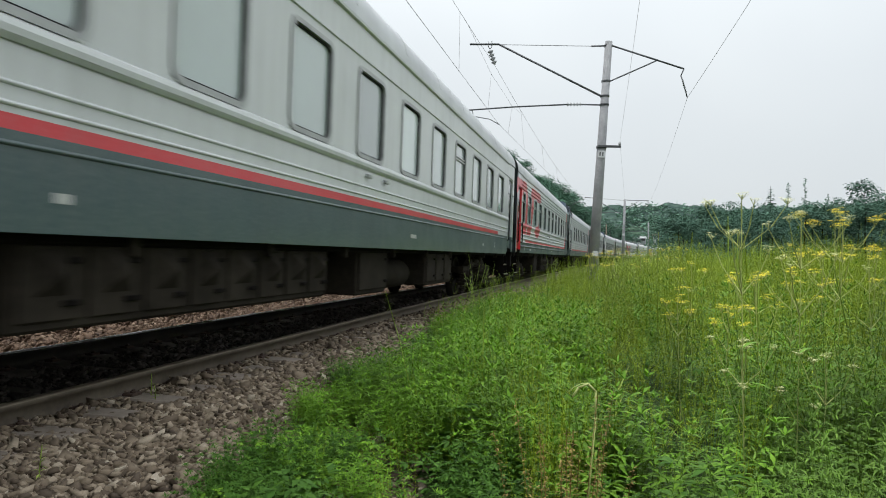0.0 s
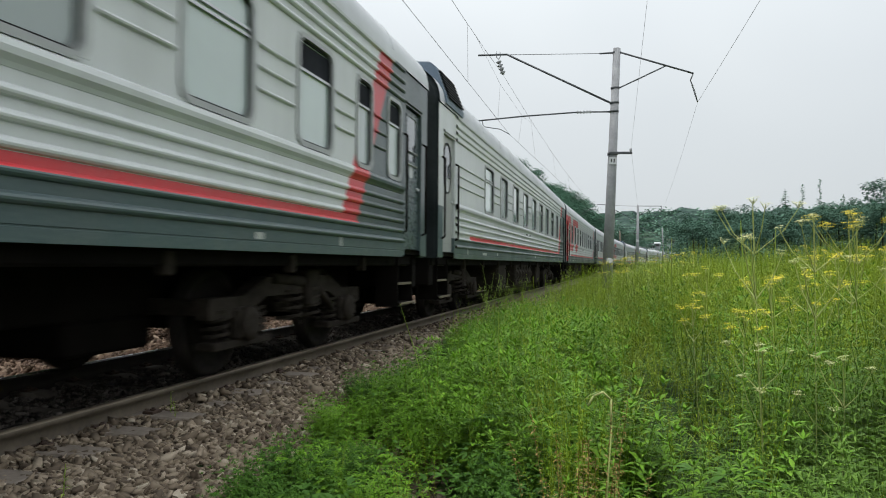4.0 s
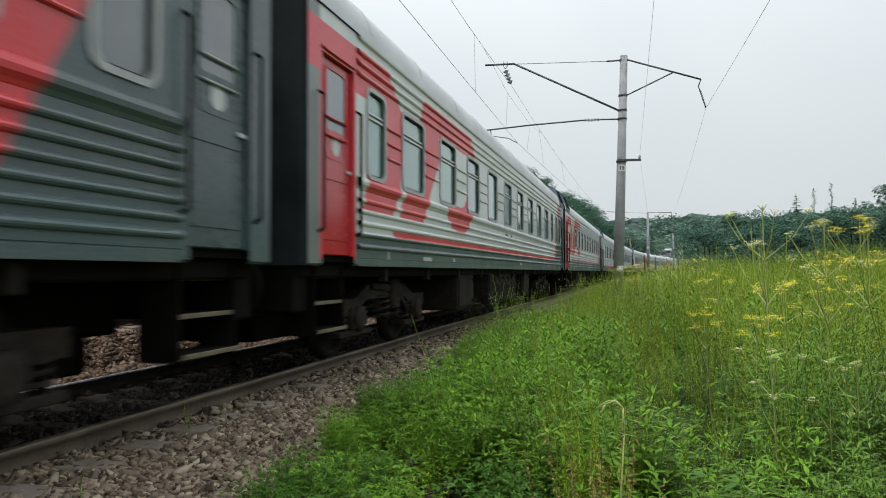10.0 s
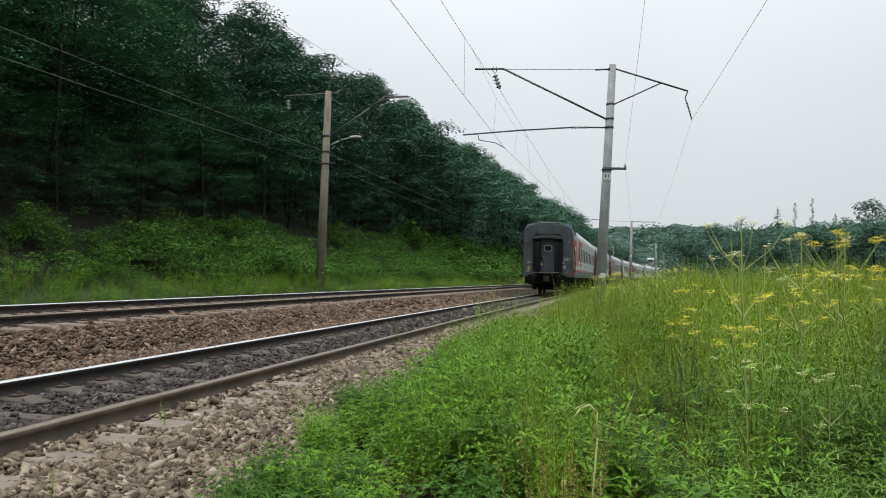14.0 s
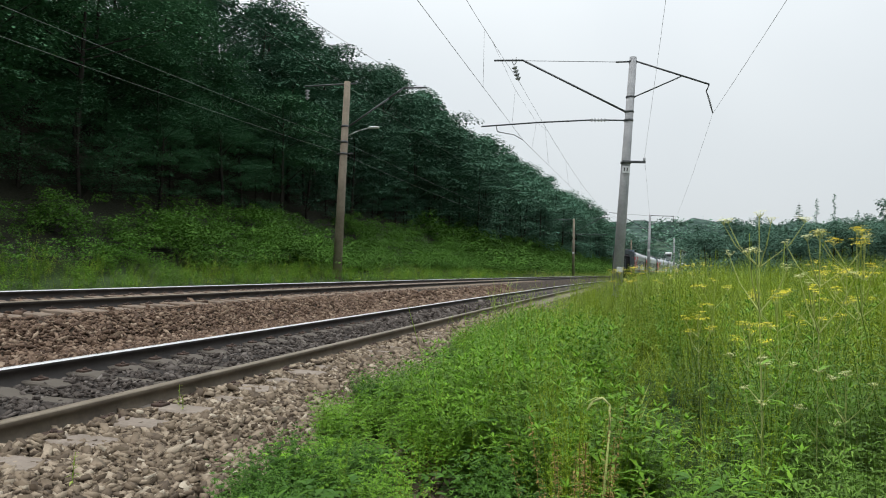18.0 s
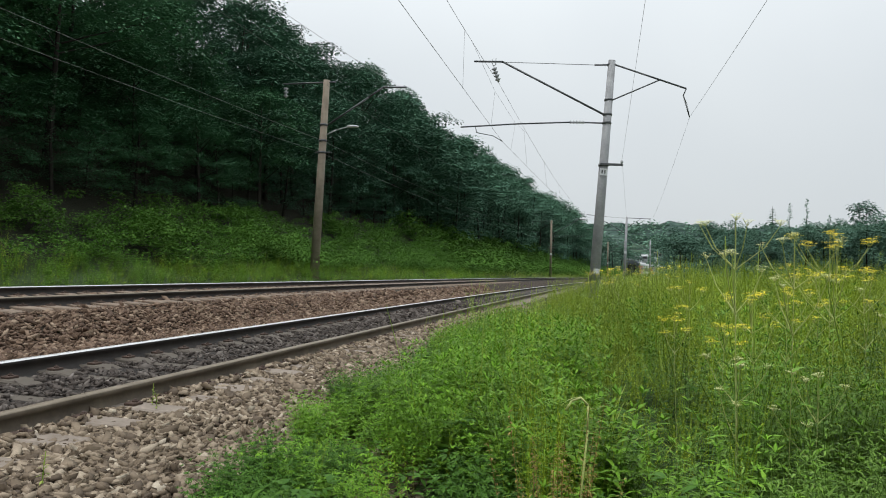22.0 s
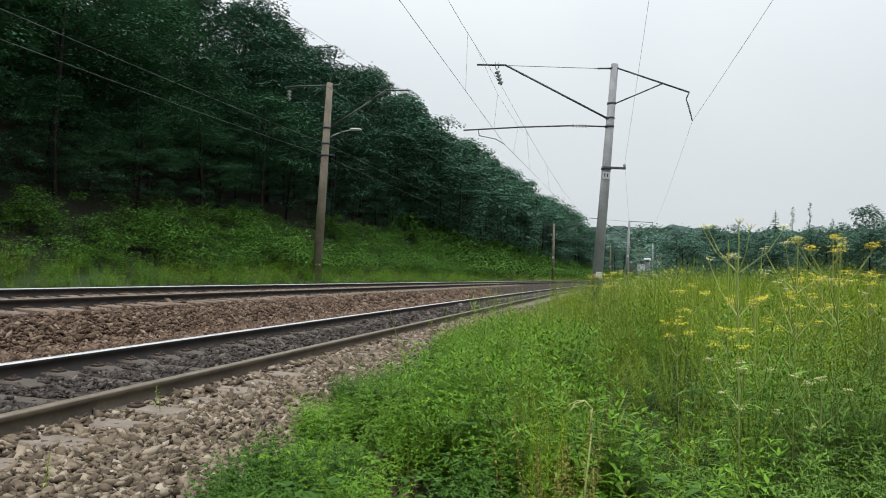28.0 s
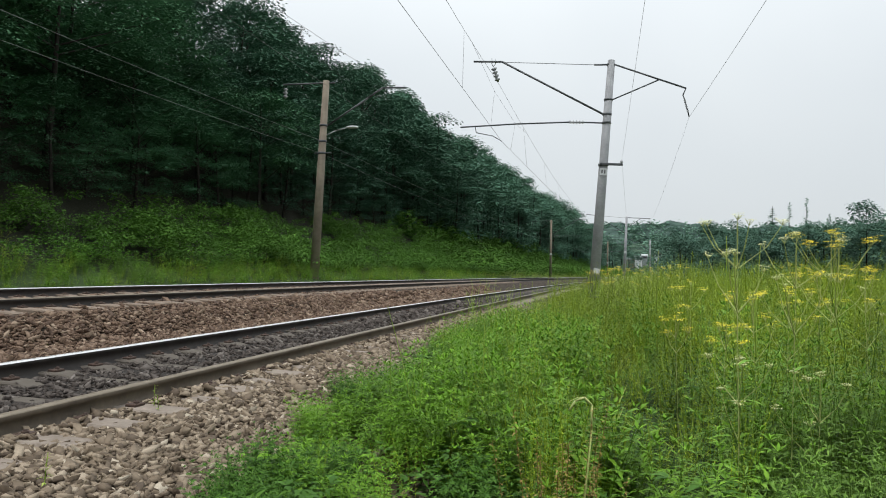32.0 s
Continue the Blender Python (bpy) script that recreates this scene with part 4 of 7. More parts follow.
def gangway(parent, sign):
    """Rubber bellows round the passage: two upright rolls, one above, and a plate below."""
    y, d = sign * BODY / 2, sign * 0.42
    g = part("gangway", mirrored(boxed(-0.62, 0.62, min(y, y + d * 0.3), max(y, y + d * 0.3), 1.16, 1.24, 0.01), False), M_UNDER, parent, "dark gangway foot plate")
    for sx in (-1, 1):
        bm = bmesh.new()
        for k, x in enumerate((0.56, 0.70)):
            lathe(bm, [(0.05, 1.24), (0.11, 1.32), (0.12, 3.1), (0.10, 3.22)], n=10, at=(sx * x, y + d * (0.55 if k == 0 else 0.3), 0))
        box(bm, min(sx * 0.42, sx * 0.92), max(sx * 0.42, sx * 0.92), min(y, y + d * 0.22), max(y, y + d * 0.22), 1.3, 3.4, 0.03)
        part("bellows_roll", bm, M_RUBBER, g, "black rubber gangway roll")
    bm = bmesh.new()
    rows_ = []
    for x in np.linspace(-0.92, 0.92, 13):
        droop = 0.05 * math.cos(1.7 * x) - 0.03 * abs(x)
        rows_.append([bm.verts.new((x * k, y + d * a, z + droop)) for k, a, z in ((0.84, 0.0, 3.66), (0.86, 0.35, 3.62), (0.93, 0.8, 3.46), (1.0, 0.92, 3.40), (0.98, 0.85, 3.34), (0.93, 0.4, 3.38), (0.9, 0.0, 3.38))])
    for p, q in zip(rows_, rows_[1:]):
        for i in range(6):
            bm.faces.new((p[i], p[i + 1], q[i + 1], q[i])).smooth = True
    tube(bm, (-0.78, y + d * 0.2, 3.68), (0.78, y + d * 0.2, 3.68), 0.05, n=8)
    part("bellows_top", bm, M_RUBBER, g, "sagging black rubber roll above the door")
    return g


def tail_door(parent, sign):
    y = sign * (BODY / 2 - 0.03)
    a, b = sorted((y - sign * 0.03, y + sign * 0.01))
    door = part("end_door", boxed(-0.44, 0.44, a, b, 1.2, 3.25, 0.01), M_END, parent, "dark grey end door with a small window")
    yy = y + sign * 0.014
    bm = bmesh.new()
    bm.faces.new([bm.verts.new((p[0] + 0.02, yy, 2.83 + p[1])) for p in rounded(0.40, 0.30, 0.05)])
    part("pane", bm, M_PANE_DARK, door)
    bm = bmesh.new()
    o, i = rounded(0.46, 0.36, 0.07), rounded(0.38, 0.28, 0.05)
    vo = [[bm.verts.new((p[0] + 0.02, yy + sign * k, 2.83 + p[1])) for p in q] for q, k in ((o, 0.0), (o, 0.015), (i, 0.015), (i, 0.0))]
    for p, q in zip(vo, vo[1:]):
        for k in range(len(o)):
            bm.faces.new((p[k], p[(k + 1) % len(o)], q[(k + 1) % len(o)], q[k]))
    part("pane_frame", bm, M_ZINC, door)
    part("handle", rods(bmesh.new(), [(-0.36, yy + sign * 0.05, 2.3), (-0.2, yy + sign * 0.05, 2.3)], 0.014), M_CHROME, door, "small steel door handle")
    part("lock", boxed(-0.38, -0.33, min(yy, yy + sign * 0.03), max(yy, yy + sign * 0.03), 2.05, 2.4, 0.006), M_UNDER, door)
    part("lamp", lathe(bmesh.new(), [(0.05, 0), (0.10, 0.02), (0.10, 0.06), (0.05, 0.09)], "Y", 10, (-0.38, yy - (0 if sign > 0 else 0.09), 1.86)), M_FRAME, door, "round grey lamp beside the door")
    return door


def side_door(parent, end, mat, oval, flip, label):
    """A vestibule door with its window, guard bars, grab rails and folding steps."""
    ya = -BODY / 2 + 0.32 if end == 0 else BODY / 2 - 1.12
    yb = ya + 0.80
    zc = 2.62
    bm = boxed(SIDE - 0.075, SIDE - 0.045, ya + 0.01, yb - 0.01, SKIRT + 0.11, 3.15, 0.006)
    for z in (1.35, 1.95):
        box(bm, SIDE - 0.046, SIDE - 0.036, ya + 0.07, yb - 0.07, z, z + 0.5, 0.004)
    door = part("vestibule_door", mirrored(bm, flip), mat, parent, label)
    yc = (ya + yb) / 2
    w, h, r = (0.42, 0.80, 0.205) if oval else (0.46, 0.86, 0.06)
    bm = bmesh.new()
    bm.faces.new([bm.verts.new((SIDE - 0.040, yc + p[0], zc + p[1])) for p in rounded(w, h, r)])
    part("pane", mirrored(bm, flip), M_PANE_GREY, door)
    if flip:
        return door
    part("pane_rim", ring(bmesh.new(), rounded(w + 0.07, h + 0.07, r + 0.03), rounded(w, h, r), SIDE - 0.045, SIDE - 0.03, yc, zc), M_RUBBER if oval else mat, door)
    if not oval:
        for z in (2.38, 2.56):
            part("guard_bar", rods(bmesh.new(), [(SIDE - 0.02, yc - w / 2 - 0.02, z), (SIDE - 0.02, yc + w / 2 + 0.02, z)], 0.012), M_FRAME if end else mat, door)
    bm = bmesh.new()
    bm.faces.new([bm.verts.new((SIDE - 0.034, yc + p[0] * 0.95, 2.30 + p[1])) for p in rounded(0.20, 0.20, 0.098)])
    part("door_sign", bm, M_SIGN, door, "round white sign on the door")
    part("handle", boxed(SIDE - 0.045, SIDE - 0.01, yb - 0.14, yb - 0.04, 2.05, 2.09, 0.006), M_CHROME, door)
    for y in (ya - 0.09, yb + 0.07):
        part("grab_rail", rods(bmesh.new(), [(SIDE + 0.0, y, 2.75), (SIDE + 0.055, y, 2.72), (SIDE + 0.055, y, 1.45), (SIDE + 0.0, y, 1.42)], 0.016), M_UNDER, parent, "dark grab rail beside the door")
    steps = part("footstep", boxed(SIDE - 0.42, SIDE - 0.10, ya + 0.04, ya + 0.06, 0.42, SKIRT, 0.0), M_UNDER, parent, "dark folding footsteps under the door")
    part("side_plate", boxed(SIDE - 0.42, SIDE - 0.10, yb - 0.06, yb - 0.04, 0.42, SKIRT), M_UNDER, steps)
    for z, out in ((0.45, 0.0), (0.72, 0.06), (0.98, 0.12)):
        tread = part("tread", boxed(SIDE - 0.36 - out, SIDE - 0.075 - out, ya + 0.05, yb - 0.05, z, z + 0.025, 0.004), M_UNDER, steps)
        part("edge", boxed(SIDE - 0.074 - out, SIDE - 0.055 - out, ya + 0.05, yb - 0.05, z - 0.005, z + 0.03, 0.004), M_TREAD, tread, "worn bright step edge")
    return door


def spring(bm, x, y, z0, z1, r, turns=5, n=14):
    pts = []
    for k in range(turns * n + 1):
        a = 2 * math.pi * k / n
        pts.append(Vector((x + r * math.cos(a), y + r * math.sin(a), z0 + (z1 - z0) * k / (turns * n))))
    # a square-section coil
    prev = None
    for p in pts:
        d = Vector((p.x - x, p.y - y, 0)).normalized()
        cur = [bm.verts.new(p + d * a + Vector((0, 0, b))) for a, b in ((-0.014, -0.014), (0.014, -0.014), (0.014, 0.014), (-0.014, 0.014))]
        if prev:
            for i in range(4):
                bm.faces.new((prev[i], prev[(i + 1) % 4], cur[(i + 1) % 4], cur[i]))
        prev = cur
    return bm


def make_bogie_meshes():
    """Shared meshes of the bogie's parts, about its pivot."""
    out = {}
    for sx, key in ((1, "right"), (-1, "left")):
        bm = bmesh.new()
        x = sx * 1.02
        for pts in (((-1.75, 0.62), (-1.2, 0.62), (-0.75, 0.78), (0.75, 0.78), (1.2, 0.62), (1.75, 0.62)),):
            prev = None
            for y, z in pts:
                cur = [bm.verts.new((x + a, y, z + b)) for a, b in ((-0.07, -0.09), (0.07, -0.09), (0.07, 0.09), (-0.07, 0.09))]
                if prev:
                    for i in range(4):
                        bm.faces.new((prev[i], prev[(i + 1) % 4], cur[(i + 1) % 4], cur[i]))
                else:
                    bm.faces.new(cur[::-1])
                prev = cur
            bm.faces.new(prev)
        out["frame_" + key] = bm
        bm = bmesh.new()
        box(bm, x - 0.11, x + 0.13, -0.17, 0.17, 0.33, 0.62, 0.03)
        lathe(bm, [(0.16, 0), (0.15, 0.05), (0.08, 0.07)], "X", 12, (x + sx * 0.12 if sx > 0 else x - 0.19, 0, 0.475))
        box(bm, x - 0.10, x + 0.10, -0.50, 0.50, 0.27, 0.34, 0.01)
        out["axle_box_" + key] = bm
        out["spring_" + key] = spring(bmesh.new(), x, 0, 0.34, 0.60, 0.095, 4, 10)
        out["bolster_spring_" + key] = spring(bmesh.new(), x + sx * 0.04, 0, 0.40, 0.74, 0.13, 4, 10)
        bm = bmesh.new()
        tube(bm, (x + sx * 0.06, -0.65, 0.86), (x + sx * 0.06, 0.35, 0.80), 0.055, n=10)
        tube(bm, (x + sx * 0.1, 0.25, 0.84), (x + sx * 0.1, 0.75, 0.50), 0.04, n=8)
        box(bm, x - 0.03, x + 0.15, 0.05, 0.35, 0.55, 0.95, 0.03)
        out["swing_link_" + key] = bm
    bm = bmesh.new()
    box(bm, -0.95, 0.95, -0.28, 0.28, 0.52, 0.86, 0.04)
    box(bm, -0.95, 0.95, -1.72, -1.62, 0.56, 0.70, 0.01)
    box(bm, -0.95, 0.95, 1.62, 1.72, 0.56, 0.70, 0.01)
    out["bolster"] = bm
    bm = bmesh.new()
    for sx in (-1, 1):
        prof = [(0.08, 0.60), (0.17, 0.60), (0.17, 0.64), (0.20, 0.67), (0.40, 0.69), (0.41, 0.655), (0.485, 0.65), (0.50, 0.675), (0.50, 0.70), (0.475, 0.72), (0.475, 0.79), (0.41, 0.79), (0.40, 0.74), (0.16, 0.73), (0.10, 0.80)]
        lathe(bm, [(r, sx * h) for r, h in (prof if sx > 0 else prof)], "X", 28)
    tube(bm, (-1.0, 0, 0), (1.0, 0, 0), 0.075, n=12)
    bmesh.ops.recalc_face_normals(bm, faces=bm.faces)
    out["wheelset"] = bm
    meshes = {}
    for key, bm in out.items():
        me = bpy.data.meshes.new(key)
        bm.to_mesh(me)
        bm.free()
        me.materials.append(M_WHEEL if key == "wheelset" else M_BOGIE)
        meshes[key] = me
    return meshes


BOGIE = make_bogie_meshes()


def bogie(parent, y):
    b = part("bogie", BOGIE["bolster"], None, parent, "dusty two-axle bogie")
    b.matrix_basis = pose(0, y, 0)
    for hand in ("right", "left"):
        part("side_frame", BOGIE["frame_" + hand], None, b)
        part("swing_link", BOGIE["swing_link_" + hand], None, b)
        for d in (-1.2, 1.2):
            part("axle_box", BOGIE["axle_box_" + hand], None, b).matrix_basis = pose(0, d, 0)
            for e in (-0.34, 0.34):
                part("spring", BOGIE["spring_" + hand], None, b).matrix_basis = pose(0, d + e, 0)
        for d in (-0.22, 0.22):
            part("bolster_spring", BOGIE["bolster_spring_" + hand], None, b).matrix_basis = pose(0, d, 0)
    for d in (-1.2, 1.2):
        w = part("wheelset", BOGIE["wheelset"], None, b, "worn steel wheel pair on its axle")
        w.matrix_basis = pose(0, d, 0.475)
    return b


def under_box(parent, y0, y1, z0, doors, ribs, name="equipment_box"):
    """A cabinet hung under the floor, with lids, hinges or stiffening ribs."""
    bm = boxed(-1.30, 1.36, y0, y1, z0, SKIRT - 0.06, 0.02)
    ob = part(name, bm, M_BOXES, parent, "dusty brown underfloor cabinet")
    span = (y1 - y0) / doors
    for k in range(doors):
        a, b = y0 + span * k + 0.04, y0 + span * (k + 1) - 0.04
        lid = part("lid", boxed(1.355, 1.385, a, b, z0 + 0.06, SKIRT - 0.12, 0.008), M_BOXES, ob)
        for z in (z0 + 0.14, SKIRT - 0.22):
            part("hinge", boxed(1.38, 1.41, b - 0.14, b - 0.02, z, z + 0.035, 0.006), M_UNDER, lid)
        if ribs:
            bm = bmesh.new()
            c = (a + b) / 2
            w = min(0.13, (b - a) / 2)
            tip = bm.verts.new((1.47, c, z0 + 0.32))
            vs = [bm.verts.new((1.384, c + p, z0 + q)) for p, q in ((-w, 0.2), (w, 0.2), (w, 0.46), (-w, 0.46))]
            for i in range(4):
                bm.faces.new((vs[i], vs[(i + 1) % 4], tip))
            part("vent_hood", bm, M_BOXES, lid)
    return ob


TANK_Y = 5.05


def car(livery, windows, pane_material, boxes, oval=False, tail=False, grilles=(), label="", roofbits=4, light_front=False):
    root = tagged(new("passenger_coach"), label, "railway coach", group="train coaches")
    smooth_side = livery == "smooth"
    sill = SILL + 0.08 if tail or light_front else SILL
    mat = M_PAINT["logo_light" if light_front else "logo_solid" if tail else livery]
    for flip in (False, True):
        part("side_wall", mirrored(side_wall(windows, smooth_side, sill), flip), mat, root)
        for y, w, kind in windows:
            window(root, y, w, kind, pane_material, flip, sill)
        red_door = livery == "logo"
        side_door(root, 0, M_DOOR_RED if red_door else M_DOOR_PALE, oval, flip, "red vestibule door" if red_door else "pale grey vestibule door")
        side_door(root, 1, M_DOOR_MID if light_front else M_DOOR_GREY, oval, flip, "grey-green vestibule door")
    roof = part("roof", roof_shell(), M_ROOF, root, "pale grey curved coach roof")
    for y in np.arange(-BODY / 2 + 1.6, BODY / 2 - 1, 2.05):
        part("roof_seam", roof_seam(float(y)), M_ROOF, roof)
    rng = random.Random(len(windows) * 7 + roofbits)
    for k in range(roofbits):
        y = -BODY / 2 + 3.0 + k * (BODY - 6) / max(roofbits - 1, 1)
        bm = lathe(bmesh.new(), [(0.10, 4.33), (0.10, 4.44), (0.16, 4.45), (0.16, 4.49), (0.05, 4.53)], n=10, at=(rng.choice((-0.25, 0.25)), y, 0))
        part("roof_vent", bm, M_STEEL, roof)
    if grilles:
        for e in grilles:
            for sx in (1, -1):
                hood = []
                for yy in (e * (BODY / 2 - 0.95) - 0.62, e * (BODY / 2 - 0.95) + 0.62):
                    hood.append([(sx * x, yy, z) for x, z in ((1.30, 3.63), (1.575, 3.64), (1.58, 3.72), (1.38, 4.26), (1.28, 4.34), (0.70, 4.40), (0.70, 4.20))])
                bm = bmesh.new()
                rows_ = [[bm.verts.new(p) for p in r] for r in hood]
                m = len(hood[0])
                for i in range(m):
                    bm.faces.new((rows_[0][i], rows_[0][(i + 1) % m], rows_[1][(i + 1) % m], rows_[1][i]))
                bm.faces.new(rows_[0])
                bm.faces.new(rows_[1][::-1])
                bmesh.ops.recalc_face_normals(bm, faces=bm.faces)
                grille = part("vent_grille", bm, M_GRILLE, roof, "dark blue slatted cooling unit on the roof's shoulder")
                for k in range(8):
                    f = (k + 0.5) / 8
                    zc, xc = 3.74 + 0.50 * f, 1.585 - 0.195 * f
                    part("slat", boxed(min(sx * (xc - 0.03), sx * (xc + 0.03)), max(sx * (xc - 0.03), sx * (xc + 0.03)), e * (BODY / 2 - 0.95) - 0.52, e * (BODY / 2 - 0.95) + 0.52, zc - 0.012, zc + 0.012), M_RUBBER, grille)
            part("cooler_hood", boxed(-0.7, 0.7, e * (BODY / 2 - 0.95) - 0.6, e * (BODY / 2 - 0.95) + 0.6, 4.25, 4.47, 0.05), M_STEEL, roof, "dark cooling unit on the roof")
    for sign in (-1, 1):
        part("end_wall", end_wall(sign), M_END if tail and sign < 0 else M_END_SHADED, root, "dark grey-green ribbed end wall")
        gangway(root, sign)
        tail_door(root, sign)
        for sx in (-1, 1):
            y = sign * BODY / 2
            bm = lathe(bmesh.new(), [(0.10, 0), (0.10, 0.30), (0.30, 0.34), (0.31, 0.37), (0.26, 0.40)] if sign > 0 else [(0.26, -0.40), (0.31, -0.37), (0.30, -0.34), (0.10, -0.30), (0.10, 0)], "Y", 20, (sx * 0.96, y, 0.92))
            part("buffer", bm, M_UNDER, root, "black round buffer")
        part("headstock", boxed(-1.38, 1.38, min(sign * (BODY / 2 - 0.3), sign * (BODY / 2 - 0.02)), max(sign * (BODY / 2 - 0.3), sign * (BODY / 2 - 0.02)), 0.66, 1.12, 0.02), M_UNDER, root)
        bm = boxed(-0.10, 0.10, min(sign * BODY / 2, sign * (BODY / 2 + 0.42)), max(sign * BODY / 2, sign * (BODY / 2 + 0.42)), 0.85, 1.12, 0.03)
        box(bm, -0.20, 0.16, min(sign * (BODY / 2 + 0.30), sign * (BODY / 2 + 0.46)), max(sign * (BODY / 2 + 0.30), sign * (BODY / 2 + 0.46)), 0.80, 1.15, 0.04)
        part("coupler", bm, M_BOGIE, root, "rusty automatic coupler")
        bogie(root, sign * 8.5)
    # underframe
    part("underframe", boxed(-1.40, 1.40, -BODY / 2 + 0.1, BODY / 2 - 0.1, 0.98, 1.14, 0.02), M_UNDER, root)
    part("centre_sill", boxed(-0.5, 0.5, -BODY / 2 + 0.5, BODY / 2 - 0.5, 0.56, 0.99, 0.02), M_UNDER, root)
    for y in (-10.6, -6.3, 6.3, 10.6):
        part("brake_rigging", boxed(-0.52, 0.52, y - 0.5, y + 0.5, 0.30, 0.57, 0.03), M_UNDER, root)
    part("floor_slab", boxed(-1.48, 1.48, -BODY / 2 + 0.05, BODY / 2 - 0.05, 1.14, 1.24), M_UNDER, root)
    # solid near-black block added for the unlit coach interior
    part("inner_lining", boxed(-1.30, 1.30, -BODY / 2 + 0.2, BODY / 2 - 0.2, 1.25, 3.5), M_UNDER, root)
    for y0, y1, z0, doors, ribs in boxes:
        under_box(root, y0 - BODY / 2, y1 - BODY / 2, z0, doors, ribs)
    if oval:
        bm = bmesh.new()
        for x in (1.28, 1.36):
            bm.faces.new([bm.verts.new((x, TANK_Y + p[0], 0.56 + p[1])) for p in rounded(1.10, 0.50, 0.18)])
        a_, b_ = list(bm.faces)
        for p, q in zip(list(a_.edges), list(b_.edges)):
            bm.faces.new((p.verts[0], p.verts[1], q.verts[1], q.verts[0]))
        bmesh.ops.recalc_face_normals(bm, faces=bm.faces)
        side_tank = part("water_tank", bm, M_BOXES, root, "dusty round-ended tank under the floor")
        part("hatch", boxed(1.36, 1.40, TANK_Y - 0.10, TANK_Y + 0.10, 0.46, 0.66, 0.012), M_BOXES, side_tank)
    tank = part("air_tank", lathe(bmesh.new(), [(0.12, -0.9), (0.22, -0.8), (0.22, 0.8), (0.12, 0.9)], "Y", 14, (1.0, 0.8, 0.66)), M_BOXES, root, "dusty cylindrical air tank")
    for y in np.arange(-9.5, 10, 1.9):
        part("bracket", boxed(1.34, 1.44, y - 0.04, y + 0.04, 0.92, 1.09, 0.01), M_BOXES, root)
    # stencilled marks, as plain bars
    for y, w, z in ((2.2, 0.05, 1.18), (3.7, 0.42, 1.19), (5.4, 0.12, 1.20), (12.4, 0.30, 1.21), (18.6, 0.14, 1.20), (20.4, 0.05, 1.19)):
        part("marking", boxed(SIDE + 0.001, SIDE + 0.005, y - BODY / 2, y - BODY / 2 + w, z, z + (0.14 if w < 0.06 else 0.055)), M_MARK, root)
    for y in (10.3, 11.0):
        part("lamp_cap", boxed(SIDE + 0.0, SIDE + 0.05, y - BODY / 2, y - BODY / 2 + 0.12, 1.86, 1.91, 0.012), M_FRAME, root)
    if tail:
        y = -BODY / 2
        for x in (-1.36, -1.2, -1.02, -0.84, -0.5, -0.17, 0.17, 0.5, 0.84, 1.02, 1.2, 1.36):
            part("rib", boxed(x - 0.02, x + 0.02, y - 0.018, y + 0.01, 3.4 if abs(x) < 0.8 else 1.3, 4.2 - 0.5 * max(abs(x) - 0.7, 0) * abs(x), 0.005), M_END, root)
        for x, z, m in ((-1.26, 3.22, M_TAIL), (1.26, 3.22, M_TAIL), (1.20, 1.36, M_TAIL)):
            lens = part("tail_lamp", boxed(x - 0.07, x + 0.07, y - 0.05, y + 0.02, z - 0.10, z + 0.10, 0.02), M_END, root, "small red tail lamp in its housing")
            part("lens", lathe(bmesh.new(), [(0.03, -0.03), (0.036, -0.01), (0.036, 0.0)], "Y", 12, (x, y - 0.05, z)), m, lens)
        for x, z, w in ((1.14, 2.26, 0.10), (1.14, 2.21, 0.36), (1.14, 2.16, 0.24), (1.14, 2.11, 0.30), (1.06, 1.80, 0.12), (0.94, 1.73, 0.40), (0.98, 1.68, 0.22), (0.96, 1.63, 0.34), (-1.14, 1.97, 0.20), (-1.14, 1.92, 0.30), (-1.22, 1.44, 0.16), (-1.22, 1.39, 0.18)):
            part("stencil", boxed(x - w / 2, x + w / 2, y - 0.026, y - 0.022, z, z + 0.018), M_MARK, root)
        part("stencil_frame", boxed(0.90, 1.0, y - 0.026, y - 0.022, 1.93, 2.02), M_MARK, root)
        part("end_plate", boxed(-0.9, 0.9, y - 0.34, y - 0.02, 1.33, 1.37, 0.01), M_TREAD, root, "worn steel foot plate below the end door")
        part("warning_plate", boxed(-1.22, -1.06, y - 0.028, y - 0.022, 1.48, 1.72, 0.0), M_WARN, root, "small yellow warning plate")
        bm = bmesh.new()
        rods(bm, [(0.62, y - 0.12, 1.0), (0.70, y - 0.28, 0.55), (0.88, y - 0.32, 0.36), (1.06, y - 0.28, 0.55), (1.14, y - 0.1, 1.1)], 0.025, 8)
        part("brake_hose", bm, M_RUBBER, root, "hanging black brake hose")
        part("roof_rail", rods(bmesh.new(), [(0.35, y + 0.4, 4.36), (0.35, y + 0.4, 4.5), (0.75, y + 0.4, 4.46), (0.75, y + 0.4, 4.26)], 0.015), M_STEEL, root)
    return root


def row_of(first, count, pitch=1.83, w=0.98, kinds="vpvpvvpvpv"):
    names = {"v": "vent", "p": "plain", "o": "open"}
    return [(first + k * pitch, w, names[kinds[k % len(kinds)]]) for k in range(count)]


